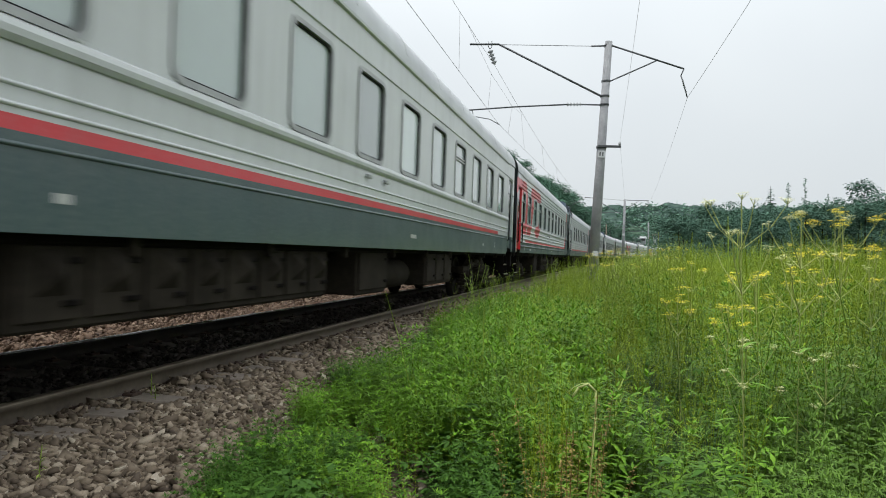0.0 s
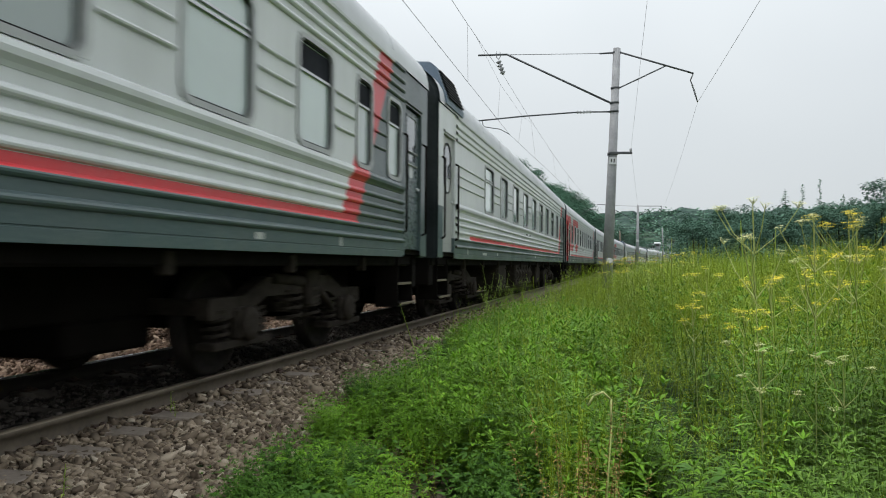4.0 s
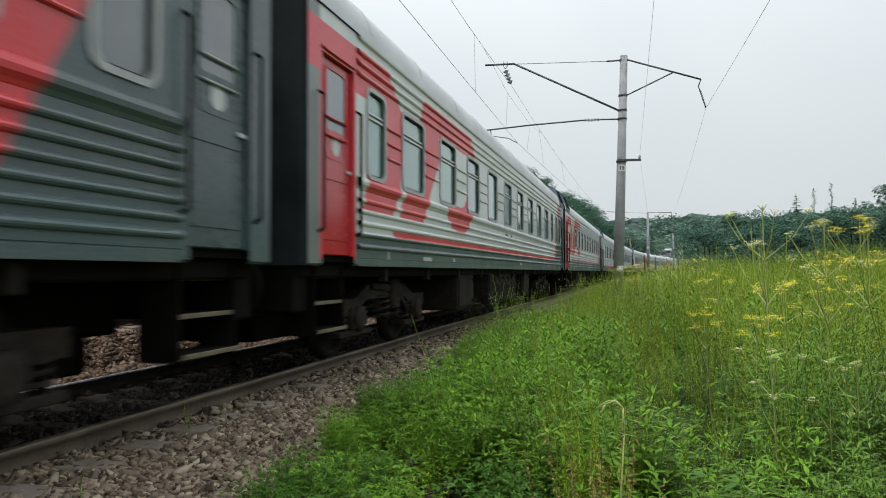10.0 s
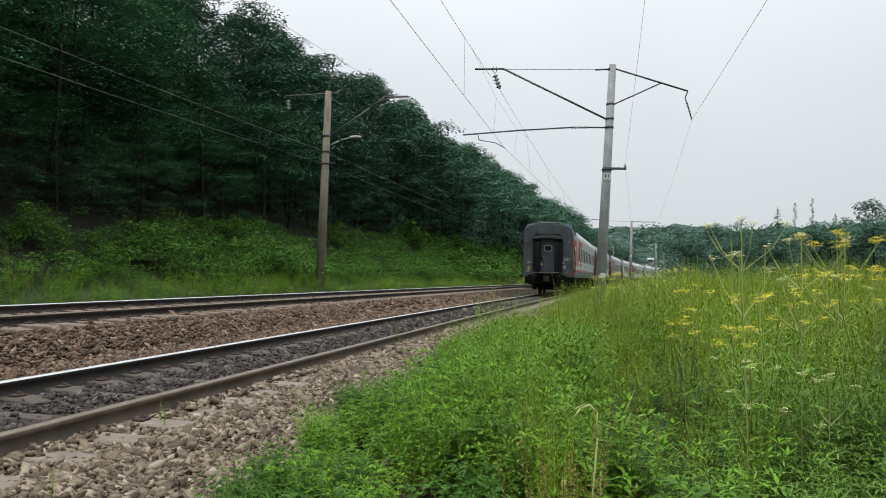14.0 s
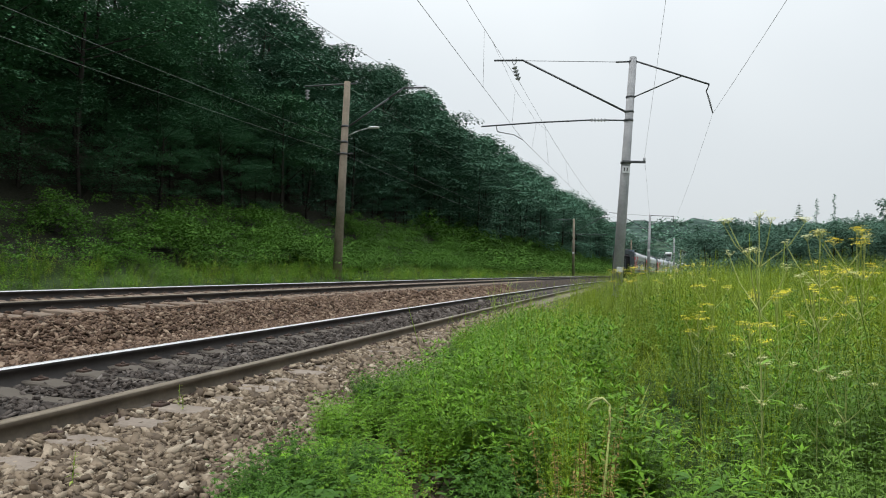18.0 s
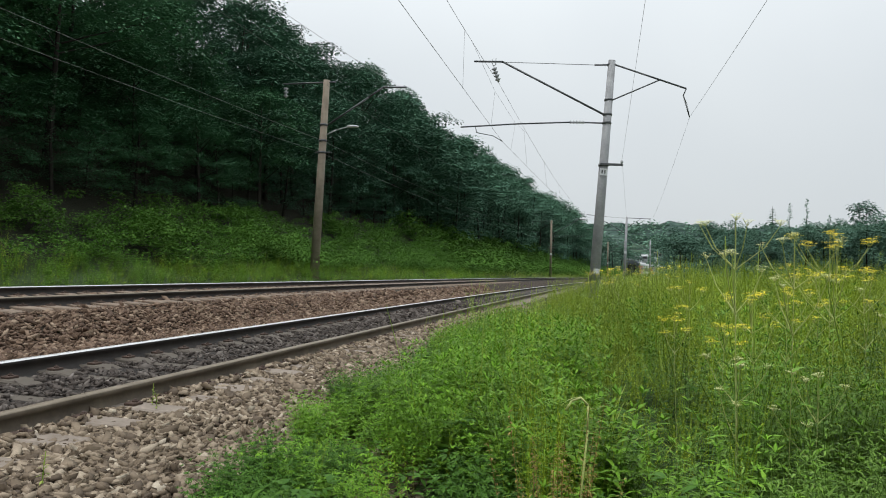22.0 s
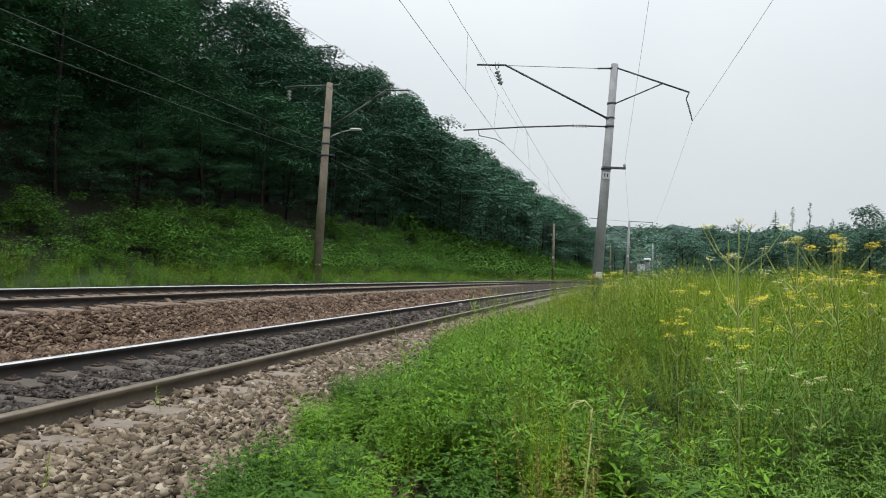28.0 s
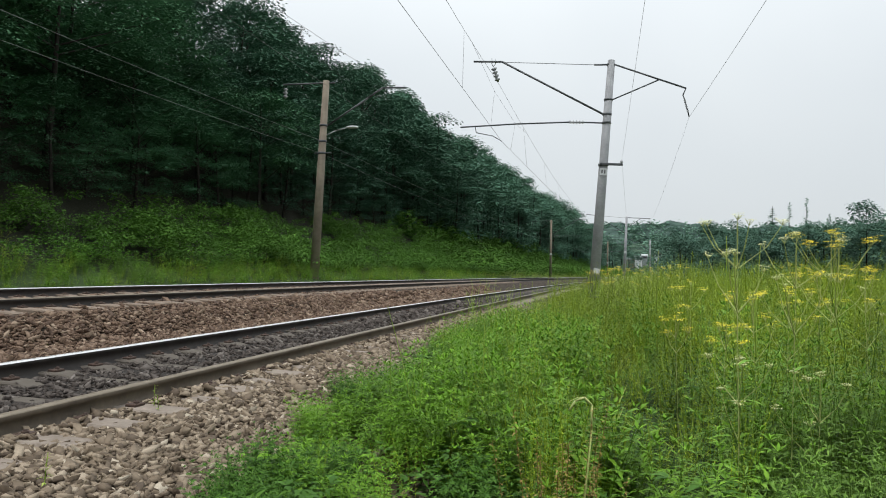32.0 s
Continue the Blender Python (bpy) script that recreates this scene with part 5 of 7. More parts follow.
W_A = row_of(4.12, 10, 1.785, 0.98, "vpvpvvpvpp") + [(21.80, 0.56, "vent")]
W_B = [(1.50, 0.60, "open")] + row_of(2.76, 9, 1.85, 0.96, "opovpoovvo") + [(19.35, 0.8, "open"), (20.85, 0.5, "open"), (21.95, 0.55, "open")]
W_T = [(1.50, 0.60, "vent")] + row_of(2.76, 9, 1.85, 0.98, "vvvpvvvpvv") + [(19.40, 0.6, "vent"), (20.80, 0.5, "vent"), (21.95, 0.55, "open")]
W_C = row_of(3.87, 9, 1.93, 1.02, "vppppvpvpp") + [(21.25, 0.55, "plain")]
W_S = [(1.42, 0.85, "plain")] + row_of(2.82, 11, 1.785, 0.98, "pppppppvpp")
BOX_A = [(7.3, 8.4, 0.40, 1, False), (13.6, 16.2, 0.45, 4, True), (17.0, 17.9, 0.5, 1, False)]
BOX_B = [(6.4, 7.6, 0.36, 1, False), (9.2, 12.6, 0.38, 6, True), (14.0, 15.0, 0.36, 1, False)] 
BOX_S = [(5.3, 9.6, 0.50, 8, True), (10.6, 11.8, 0.45, 1, False), (14.0, 16.0, 0.45, 3, False)]
BOX_C = [(6.6, 9.4, 0.40, 5, True), (10.5, 11.6, 0.5, 1, False)]

R_LABEL = "grey-green corrugated coach with red stripe and red end"
P_LABEL = "grey-green corrugated coach with a thin red stripe"
S_LABEL = "smooth grey coach with a thin red stripe"
KIND = {
    "tail": lambda: car("logo", W_A, M_PANE_GREY, BOX_A, tail=True, grilles=(-1,), label=R_LABEL + " and tail lamps", roofbits=5),
    "teal": lambda: car("logo", W_T, M_PANE_TEAL, BOX_B, grilles=(1,), label=R_LABEL + " and teal windows", roofbits=3),
    "red": lambda: car("logo", W_B, M_PANE_PALE, BOX_C, label=R_LABEL + " and open vents", roofbits=6),
    "pale": lambda: car("logo", W_A, M_PANE_PALE, BOX_C, grilles=(-1,), label=R_LABEL + " and pale windows", roofbits=6, light_front=True),
    "plain": lambda: car("plain", W_C, M_PANE_PALE, BOX_B, oval=True, grilles=(-1,), label=P_LABEL, roofbits=6),
    "smooth": lambda: car("smooth", W_S, M_PANE_PALE, BOX_S, label=S_LABEL, roofbits=2),
}
ORDER = ["tail", "teal", "pale", "plain", "red", "plain", "red", "smooth", "teal", "plain", "red", "plain", "smooth", "red", "plain", "pale", "red", "plain", "red"]
TRAIN, first_of = [], {}
for k, kind in enumerate(ORDER):
    if kind in first_of:
        TRAIN.append(copy_thing(first_of[kind], Matrix()))
    else:
        first_of[kind] = KIND[kind]()
        TRAIN.append(first_of[kind])

# ---------------------------------------------------------------- overhead line
def concrete_pole(name, foot, top, r0, r1, mat, label):
    """A tapered spun-concrete pole from foot to top; returns the thing and a frame of its own upright."""
    root = tagged(new(name), label, "catenary pole", group="catenary poles")
    foot, top = Vector(foot), Vector(top)
    bm = bmesh.new()
    n = 20
    tube(bm, foot, top, r0, r1, n)
    part("shaft", bm, mat, root)
    return root


def insulator(parent, a, b, r, sheds, name="insulator"):
    a, b = Vector(a), Vector(b)
    bm = bmesh.new()
    tube(bm, a, b, r * 0.35, n=8)
    for k in range(sheds):
        p, q = a.lerp(b, (k + 0.25) / sheds), a.lerp(b, (k + 0.7) / sheds)
        tube(bm, p, q, r, r * 0.55, 10)
    return part(name, bm, M_PORCELAIN, parent, "ribbed grey insulator")




def main_pole():
    """The near pole: raking bracket with tie rod, register arm, a side bracket with its hanger, a low bracket and a sign."""
    root = concrete_pole("catenary_pole", (6.31, 29.6, -0.7), (6.93, 29.5, 9.72), 0.225, 0.145, M_POLE, "tall grey concrete catenary pole leaning over the weeds")
    arm = part("bracket_arm", rods(bmesh.new(), [(1.36, 30.87, 9.93), (2.55, 30.57, 9.86), (6.64, 29.55, 7.51)], 0.042, 8), M_STEEL, root, "dark raking steel bracket arm")
    tie = part("tie_rod", rods(bmesh.new(), [(2.62, 30.55, 9.84), (6.3, 29.63, 9.56)], 0.012, 6), M_STEEL, root)
    part("turnbuckle", rods(bmesh.new(), [(6.25, 29.64, 9.56), (6.8, 29.52, 9.55)], 0.035, 6), M_STEEL, tie)
    bm = bmesh.new()
    for z, x, r in ((7.50, 6.79, 0.175), (7.15, 6.77, 0.178), (9.55, 6.92, 0.158), (8.1, 6.83, 0.168), (5.42, 6.67, 0.20)):
        lathe(bm, [(r, -0.04), (r + 0.012, -0.04), (r + 0.012, 0.04), (r, 0.04)], n=16, at=(x, 29.53, z))
    part("clamp_band", bm, M_STEEL, root, "dark steel clamp bands round the pole")
    hook = part("saddle", rods(bmesh.new(), [(2.12, 30.66, 10.02), (2.12, 30.66, 9.78), (2.19, 30.66, 9.68), (2.27, 30.66, 9.78), (2.27, 30.66, 10.02)], 0.018, 6), M_ZINC, arm)
    insulator(hook, (2.20, 30.66, 9.62), (2.40, 30.62, 9.02), 0.13, 4)
    low = part("register_arm", rods(bmesh.new(), [(0.86, 31.0, 7.12), (3.2, 30.4, 7.20), (5.34, 29.87, 7.22)], 0.032, 8), M_STEEL, root, "level steel register arm")
    part("register_root", rods(bmesh.new(), [(5.86, 29.75, 7.20), (6.7, 29.55, 7.15)], 0.032, 8), M_STEEL, low)
    insulator(low, (5.30, 29.88, 7.22), (5.92, 29.73, 7.20), 0.085, 5)
    part("steady_arm", rods(bmesh.new(), [(1.48, 30.84, 7.14), (1.53, 30.83, 6.87), (2.22, 30.66, 6.72), (2.61, 30.56, 6.48)], 0.018, 6), M_STEEL, low, "thin curved steady arm")
    side = part("feeder_bracket", rods(bmesh.new(), [(6.95, 29.47, 9.58), (9.75, 28.77, 8.46)], 0.036, 8), M_STEEL, root, "dark sloping feeder bracket")
    part("strut", rods(bmesh.new(), [(6.9, 29.47, 8.06), (8.76, 29.02, 8.85)], 0.028, 8), M_STEEL, side)
    part("hanger", rods(bmesh.new(), [(9.75, 28.77, 8.46), (9.64, 28.8, 8.19), (9.71, 28.78, 7.98), (9.88, 28.74, 7.32)], 0.025, 6), M_STEEL, side)
    insulator(side, (9.70, 28.78, 8.02), (9.84, 28.75, 7.5), 0.05, 6)
    low2 = part("low_bracket", boxed(-0.16, 0.74, -0.05, 0.05, -0.045, 0.045, 0.008), M_STEEL, root, "short dark cross bracket")
    low2.matrix_basis = pose(6.66, 29.34, 5.44, 0, 3, -14)
    part("pin_insulator", lathe(bmesh.new(), [(0.02, 0.04), (0.05, 0.08), (0.055, 0.12), (0.03, 0.2)], n=8, at=(0.68, 0, 0)), M_PORCELAIN, low2)
    plate = part("number_plate", boxed(-0.15, 0.15, -0.006, 0.006, -0.14, 0.14, 0.01), M_SIGN, root, "small white number plate")
    plate.matrix_basis = pose(6.63, 29.31, 5.12, 0, 3.5, 0)
    for dx in (-0.06, 0.05):
        part("figure_bar", boxed(dx - 0.025, dx + 0.025, -0.010, -0.007, -0.07, 0.08), M_INK, plate)
    part("foot_plate", boxed(-0.12, 0.12, -0.01, 0.01, -0.1, 0.1, 0.01), M_SIGN, root).matrix_basis = pose(6.42, 29.33, 1.1, 0, 3.5, 0)
    return root


main_pole()


def line_pole(s, u, side, height=9.7, mat=None, lean=0.0, label="grey concrete catenary pole with a steel bracket", detail=True):
    """A pole of the same line further on; side: +1 when the track lies to its left."""
    m = along(s, u, 0.0)
    x, y = m.translation.x, m.translation.y
    z0 = float(ground_z(np.array([x]), np.array([y]))[0]) - 0.3
    root = concrete_pole("catenary_pole", (0, 0, z0), (0.0, 0, height), 0.22, 0.145, mat or M_POLE, label)
    k = -side
    part("bracket_arm", rods(bmesh.new(), [(k * 5.4, 0, height + 0.2), (k * 4.3, 0, height + 0.12), (k * 0.15, 0, height - 2.2)], 0.045, 6), M_STEEL, root)
    part("tie_rod", rods(bmesh.new(), [(k * 4.3, 0, height + 0.1), (0, 0, height - 0.15)], 0.015, 5), M_STEEL, root)
    low = part("register_arm", rods(bmesh.new(), [(k * 5.4, 0, 7.1), (0, 0, 7.1)], 0.032, 6), M_STEEL, root)
    insulator(low, (k * 1.3, 0, 7.1), (k * 0.75, 0, 7.1), 0.085, 5)
    b = part("feeder_bracket", rods(bmesh.new(), [(0, 0, height - 0.1), (-k * 3.1, 0, height - 0.15)], 0.045, 6), M_STEEL, root)
    part("strut", rods(bmesh.new(), [(0, 0, height - 1.5), (-k * 1.8, 0, height - 0.2)], 0.03, 6), M_STEEL, b)
    part("hanger", rods(bmesh.new(), [(-k * 3.05, 0, height - 0.15), (-k * 3.05, 0, height - 0.95)], 0.03, 6), M_STEEL, b)
    part("cross_bracket", boxed(-0.55, 0.55, -0.05, 0.05, 5.1, 5.2, 0.01), M_STEEL, root)
    part("number_plate", boxed(-0.15, 0.15, -0.24, -0.225, 4.0, 4.3, 0.01), M_SIGN, root)
    root.matrix_basis = m @ Matrix.Rotation(lean, 4, "Y")
    return root


line_pole(101.9, 3.66, 1, 8.95, lean=radians(1.5))
line_pole(172, 3.66, 1, 9.2)
line_pole(243, 3.66, 1, 9.2)
line_pole(-41, 3.66, 1, 9.7)
line_pole(117, -8.6, -1, 9.6, M_POLE_OLD, label="old brown concrete catenary pole")
line_pole(190, -8.6, -1, 9.6, M_POLE_OLD, label="old brown concrete catenary pole")
line_pole(-38, -8.9, -1, 9.7, M_POLE_OLD, label="old brown concrete catenary pole")


def left_pole():
    root = concrete_pole("catenary_pole", (-5.79, 34.34, -0.2), (-5.44, 34.27, 9.83), 0.225, 0.15, M_POLE_OLD, "old brown concrete pole with a street lamp before the wood")
    part("crossarm", rods(bmesh.new(), [(-7.6, 34.8, 9.72), (-5.0, 34.15, 9.72)], 0.04, 6), M_STEEL, root)
    part("bracket_arm", rods(bmesh.new(), [(-5.3, 34.2, 7.7), (-3.39, 33.75, 8.94), (-2.72, 33.58, 9.39), (-1.6, 33.32, 9.36)], 0.042, 6), M_STEEL, root, "dark raking steel bracket arm")
    insulator(root, (-7.45, 34.77, 9.55), (-7.45, 34.77, 9.05), 0.12, 3)
    part("crossarm", rods(bmesh.new(), [(-5.9, 34.38, 6.39), (-5.1, 34.15, 6.39)], 0.035, 6), M_STEEL, root)
    lamp = part("lamp_bracket", rods(bmesh.new(), [(-5.45, 34.25, 7.2), (-4.9, 34.12, 7.45), (-4.42, 34.0, 7.56)], 0.025, 6), M_ZINC, root)
    head = lathe(bmesh.new(), [(0.03, -0.3), (0.09, -0.22), (0.11, 0.0), (0.09, 0.22), (0.03, 0.3)], "X", 10)
    bmesh.ops.scale(head, vec=(1, 1.3, 0.6), verts=head.verts)
    part("lamp_head", head, M_SIGN, lamp, "pale grey street lamp head").matrix_basis = pose(-4.12, 33.93, 7.59, 0, 0, -14)
    bm = bmesh.new()
    for z, x in ((7.7, -5.52), (6.95, -5.54), (6.39, -5.56)):
        lathe(bm, [(0.18, -0.05), (0.195, -0.05), (0.195, 0.05), (0.18, 0.05)], n=14, at=(x, 34.29, z))
    part("clamp_band", bm, M_STEEL, root)
    return root


left_pole()


# ---------------------------------------------------------------- wires
def wire(name, label, pts, r=0.008, sag=0.0, steps=14, mat=None):
    """A wire hung through fixed points, sagging between them."""
    bm = bmesh.new()
    chain = []
    sags = sag if isinstance(sag, tuple) else (sag,) * len(pts)
    for a, b, drop in zip(pts, pts[1:], sags):
        a, b = Vector(a), Vector(b)
        for k in range(steps):
            t = k / steps
            p = a.lerp(b, t)
            p.z -= drop * 4 * t * (1 - t)
            chain.append(p)
    chain.append(Vector(pts[-1]))
    prev = None
    for i, p in enumerate(chain):
        d = (chain[min(i + 1, len(chain) - 1)] - chain[max(i - 1, 0)]).normalized()
        x = d.cross(Vector((0, 0, 1))).normalized()
        z = x.cross(d)
        cur = [bm.verts.new(p + x * r * math.cos(a) + z * r * math.sin(a)) for a in (0.5, 2.07, 3.64, 5.21)]
        if prev:
            for j in range(4):
                bm.faces.new((prev[j], prev[(j + 1) % 4], cur[(j + 1) % 4], cur[j]))
        prev = cur
    return tagged(part(name, bm, mat or M_WIRE, None), label, "wire", group="overhead wires", kind="structure")


def at(s, u, z):
    p = along(s, u, z).translation
    return (p.x, p.y, p.z)


contact = wire("contact_wire", "thin dark contact wire above the near track", [at(-41, 0.25, 6.5), (2.61, 30.56, 6.47), at(102, -0.3, 6.4), at(172, 0.3, 6.4), at(243, -0.3, 6.4)], 0.0062)
messenger = wire("messenger_wire", "thin sagging messenger wire above the near track", [at(-41, 1.85, 9.0), (2.40, 30.61, 8.98), at(102, -0.4, 8.6), at(172, 0, 8.6), at(243, 0, 8.6)], 0.0062, (1.7, 1.3, 1.8, 1.8))
wire("feeder_wire", "thin feeder wire beside the track", [at(-41, 8.4, 7.6), (9.88, 28.74, 7.30), at(101.8, 6.8, 7.9), at(172, 6.8, 7.9)], 0.006, 0.5)
wire("signal_wire", "thin low wire beside the poles", [at(-41, 4.6, 5.6), (7.34, 29.2, 5.62), at(101.9, 4.3, 5.3), at(172, 4.3, 5.3)], 0.0035, 0.45)
wire("contact_wire", "thin dark contact wire above the far track", [at(-38, FAR_U, 6.8), at(32, FAR_U - 0.3, 6.8), at(117, FAR_U, 6.8), at(190, FAR_U, 6.8)], 0.0062)
wire("messenger_wire", "thin sagging messenger wire above the far track", [at(-38, FAR_U, 9.2), at(32, FAR_U - 0.5, 9.2), at(117, FAR_U, 9.0), at(190, FAR_U, 9.0)], 0.0062, 1.8)
wire("side_wire", "thin wire along the brown poles", [at(-38, -9.0, 7.3), (-5.62, 34.3, 6.98), at(117, -8.6, 7.2), at(190, -8.6, 7.2)], 0.007, 0.7, mat=M_ZINC)
wire("side_wire", "thin wire along the brown poles", [at(-38, -9.0, 6.7), (-5.69, 34.32, 6.42), at(117, -8.6, 6.6), at(190, -8.6, 6.6)], 0.007, 0.8, mat=M_ZINC)


# droppers between messenger and contact wire
def droppers():
    a0, a1, m0, m1 = (Vector(p) for p in (at(-41, 0.25, 6.5), (2.61, 30.56, 6.47), at(-41, 1.85, 9.0), (2.40, 30.61, 8.98)))
    b1, n1 = Vector(at(102, -0.3, 6.4)), Vector(at(102, -0.4, 8.6))
    for p, q, c, d, drop, ts in ((a0, a1, m0, m1, 1.7, (0.62, 0.74, 0.874)), (a1, b1, m1, n1, 1.3, (0.10, 0.22, 0.34, 0.5, 0.66, 0.8))):
        for t in ts:
            lo, hi = p.lerp(q, t), c.lerp(d, t)
            hi.z -= drop * 4 * t * (1 - t)
            tagged(part("dropper", rods(bmesh.new(), [lo, hi], 0.004, 4), M_WIRE, None), "thin upright dropper between the wires", "wire", "overhead wires", "structure")
    # the stitch wire under the bracket, hung from the messenger on both sides
    hung = lambda c, d, drop, t: c.lerp(d, t) - Vector((0, 0, drop * 4 * t * (1 - t)))
    ends = [hung(m0, m1, 1.7, 0.897), hung(m1, n1, 1.3, 0.115)]
    mid = [ends[0].lerp(ends[1], t) - Vector((0, 0, h)) for t, h in ((0.3, 0.42), (0.7, 0.42))]
    wire("stitch_wire", "thin stitch wire slung below the bracket", [tuple(p) for p in (ends[0], *mid, ends[1])], 0.004)
    for p, t in zip(mid, (0.955, 0.03)):
        lo = a0.lerp(a1, t) if t > 0.5 else a1.lerp(b1, t)
        tagged(part("dropper", rods(bmesh.new(), [lo, p], 0.004, 4), M_WIRE, None), "thin upright dropper between the wires", "wire", "overhead wires", "structure")


droppers()

# ---------------------------------------------------------------- plants
M_MUGWORT = leafy("mugwort_leaves", [(0.064, 0.130, 0.018), (0.098, 0.185, 0.027), (0.140, 0.240, 0.040)], rough=0.55, scale=1.3, glow=0.14, patch=(0.7, 1.3))
M_WEED = leafy("weed_leaves", [(0.078, 0.175, 0.012), (0.115, 0.245, 0.018), (0.165, 0.315, 0.028)], rough=0.5, scale=1.0, glow=0.14, patch=(0.7, 1.3))
M_WEED_DARK = leafy("dark_weed_leaves", [(0.036, 0.094, 0.012), (0.054, 0.130, 0.016), (0.080, 0.172, 0.024)], scale=1.1, glow=0.14, patch=(0.75, 1.3))
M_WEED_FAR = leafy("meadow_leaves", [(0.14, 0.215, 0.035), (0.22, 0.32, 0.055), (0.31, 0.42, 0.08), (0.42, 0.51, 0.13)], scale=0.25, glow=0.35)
M_FINE = leafy("feathery_leaves", [(0.150, 0.225, 0.014), (0.235, 0.330, 0.022), (0.330, 0.430, 0.036)], scale=0.8, glow=0.25, patch=(0.65, 1.3))
M_MEADOW = leafy("tall_weed_leaves", [(0.135, 0.220, 0.016), (0.225, 0.325, 0.026), (0.320, 0.415, 0.042)], scale=0.45, glow=0.25, patch=(0.6, 1.3))
M_STALK = leafy("plant_stalks", [(0.26, 0.31, 0.08), (0.38, 0.43, 0.15), (0.46, 0.48, 0.21)], glow=0.15)
M_DRY = leafy("dried_plant", [(0.13, 0.085, 0.025), (0.21, 0.145, 0.045), (0.30, 0.22, 0.08)], glow=0.2)
M_YELLOW = leafy("yellow_umbels", [(0.62, 0.50, 0.02), (0.76, 0.64, 0.04), (0.82, 0.73, 0.12)], glow=0.25)
M_CREAM = leafy("cream_umbels", [(0.62, 0.62, 0.26), (0.76, 0.76, 0.40), (0.82, 0.83, 0.55)], glow=0.3)
M_BUSH = leafy("bank_bushes", [(0.056, 0.134, 0.019), (0.076, 0.174, 0.026), (0.104, 0.216, 0.036)], rough=0.8, scale=0.5, glow=0.12, patch=(0.65, 1.3))
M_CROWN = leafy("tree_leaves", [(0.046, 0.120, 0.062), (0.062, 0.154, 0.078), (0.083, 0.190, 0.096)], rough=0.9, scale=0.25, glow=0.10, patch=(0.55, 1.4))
# farthest hillside trees: distance haze put into paler, bluer leaf colours
M_CROWN_HAZE_MID = leafy("hazed_hillside_leaves", [(0.074, 0.165, 0.112), (0.096, 0.200, 0.134), (0.120, 0.236, 0.158)], rough=0.9, scale=0.3, glow=0.10, patch=(0.65, 1.3))
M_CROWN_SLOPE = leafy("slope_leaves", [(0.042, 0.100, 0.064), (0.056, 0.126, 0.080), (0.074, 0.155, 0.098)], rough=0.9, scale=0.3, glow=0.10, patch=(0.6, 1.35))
# young and far trees: leaf green paled and blued to stand for haze
M_CROWN_HAZE_EDGE = leafy("hazed_young_tree_leaves", [(0.070, 0.142, 0.104), (0.090, 0.170, 0.124), (0.112, 0.200, 0.146)], rough=0.95, scale=0.15, glow=0.12, patch=(0.75, 1.25))
M_CROWN_HAZE_FAR = leafy("hazed_far_tree_leaves", [(0.115, 0.215, 0.155), (0.145, 0.255, 0.185), (0.175, 0.295, 0.215)], rough=0.95, scale=0.15, glow=0.15, patch=(0.8, 1.2))


def leaf(length, width, droop, n=3):
    """A pointed blade along x, folded a little and bent down: vertices and triangles."""
    if n == 2:
        z = -droop * length
        return np.array([(0, 0, 0), (length * 0.45, -width * 0.5, 0.2 * z + 0.08 * width), (length * 0.45, width * 0.5, 0.2 * z + 0.08 * width), (length, 0, z)], float), np.array([(0, 1, 2), (1, 3, 2)])
    v, f = [], []
    for k in range(n + 1):
        t = k / n
        w = width * math.sin(math.pi * min(0.12 + t * 0.88, 1)) if k < n else 0.0
        x, z = length * t, -droop * t * t * length
        v += [(x, -w / 2, z + 0.1 * w), (x, w / 2, z + 0.1 * w)] if k < n else [(x, 0, z)]
    for k in range(n - 1):
        a = 2 * k
        f += [(a, a + 2, a + 1), (a + 1, a + 2, a + 3)]
    f.append((2 * n - 2, 2 * n, 2 * n - 1))
    return np.array(v, float), np.array(f)


def turned(v, az, el, at_):
    ca, sa, ce, se = math.cos(az), math.sin(az), math.cos(el), math.sin(el)
    x, y, z = v[:, 0] * ce - v[:, 2] * se, v[:, 1], v[:, 0] * se + v[:, 2] * ce
    return np.column_stack([ca * x - sa * y, sa * x + ca * y, z]) + np.array(at_)


def stem(a, b, r):
    """A three-sided stalk."""
    a, b = np.array(a, float), np.array(b, float)
    d = np.array([[math.cos(t), math.sin(t), 0] for t in (0, 2.1, 4.2)]) * r
    return np.concatenate([a + d, b + d * 0.5]), np.array([(0, 1, 3), (1, 4, 3), (1, 2, 4), (2, 5, 4), (2, 0, 5), (0, 3, 5)])


def leafy_weed(rng, height, leaves, length, width, spread=0.25):
    """An upright weed: a bent stalk with leaves all round it, smaller towards the top."""
    bits = []
    bendx, bendy = rng.uniform(-spread, spread, 2) * height
    spine = lambda t: np.array([bendx * t * t, bendy * t * t, height * t])
    for k in range(3):
        bits.append(stem(spine(k / 3), spine((k + 1) / 3), 0.004))
    for k in range(leaves):
        t = 0.12 + 0.88 * (k + rng.rand()) / leaves
        lv, lf = leaf(length * (1.15 - 0.7 * t) * rng.uniform(0.7, 1.2), width * (1.1 - 0.6 * t), rng.uniform(0.2, 0.7), 2)
        bits.append((turned(lv, k * 2.4 + rng.uniform(-0.5, 0.5), rng.uniform(0.15, 0.8), spine(t)), lf))
    return joined(bits)


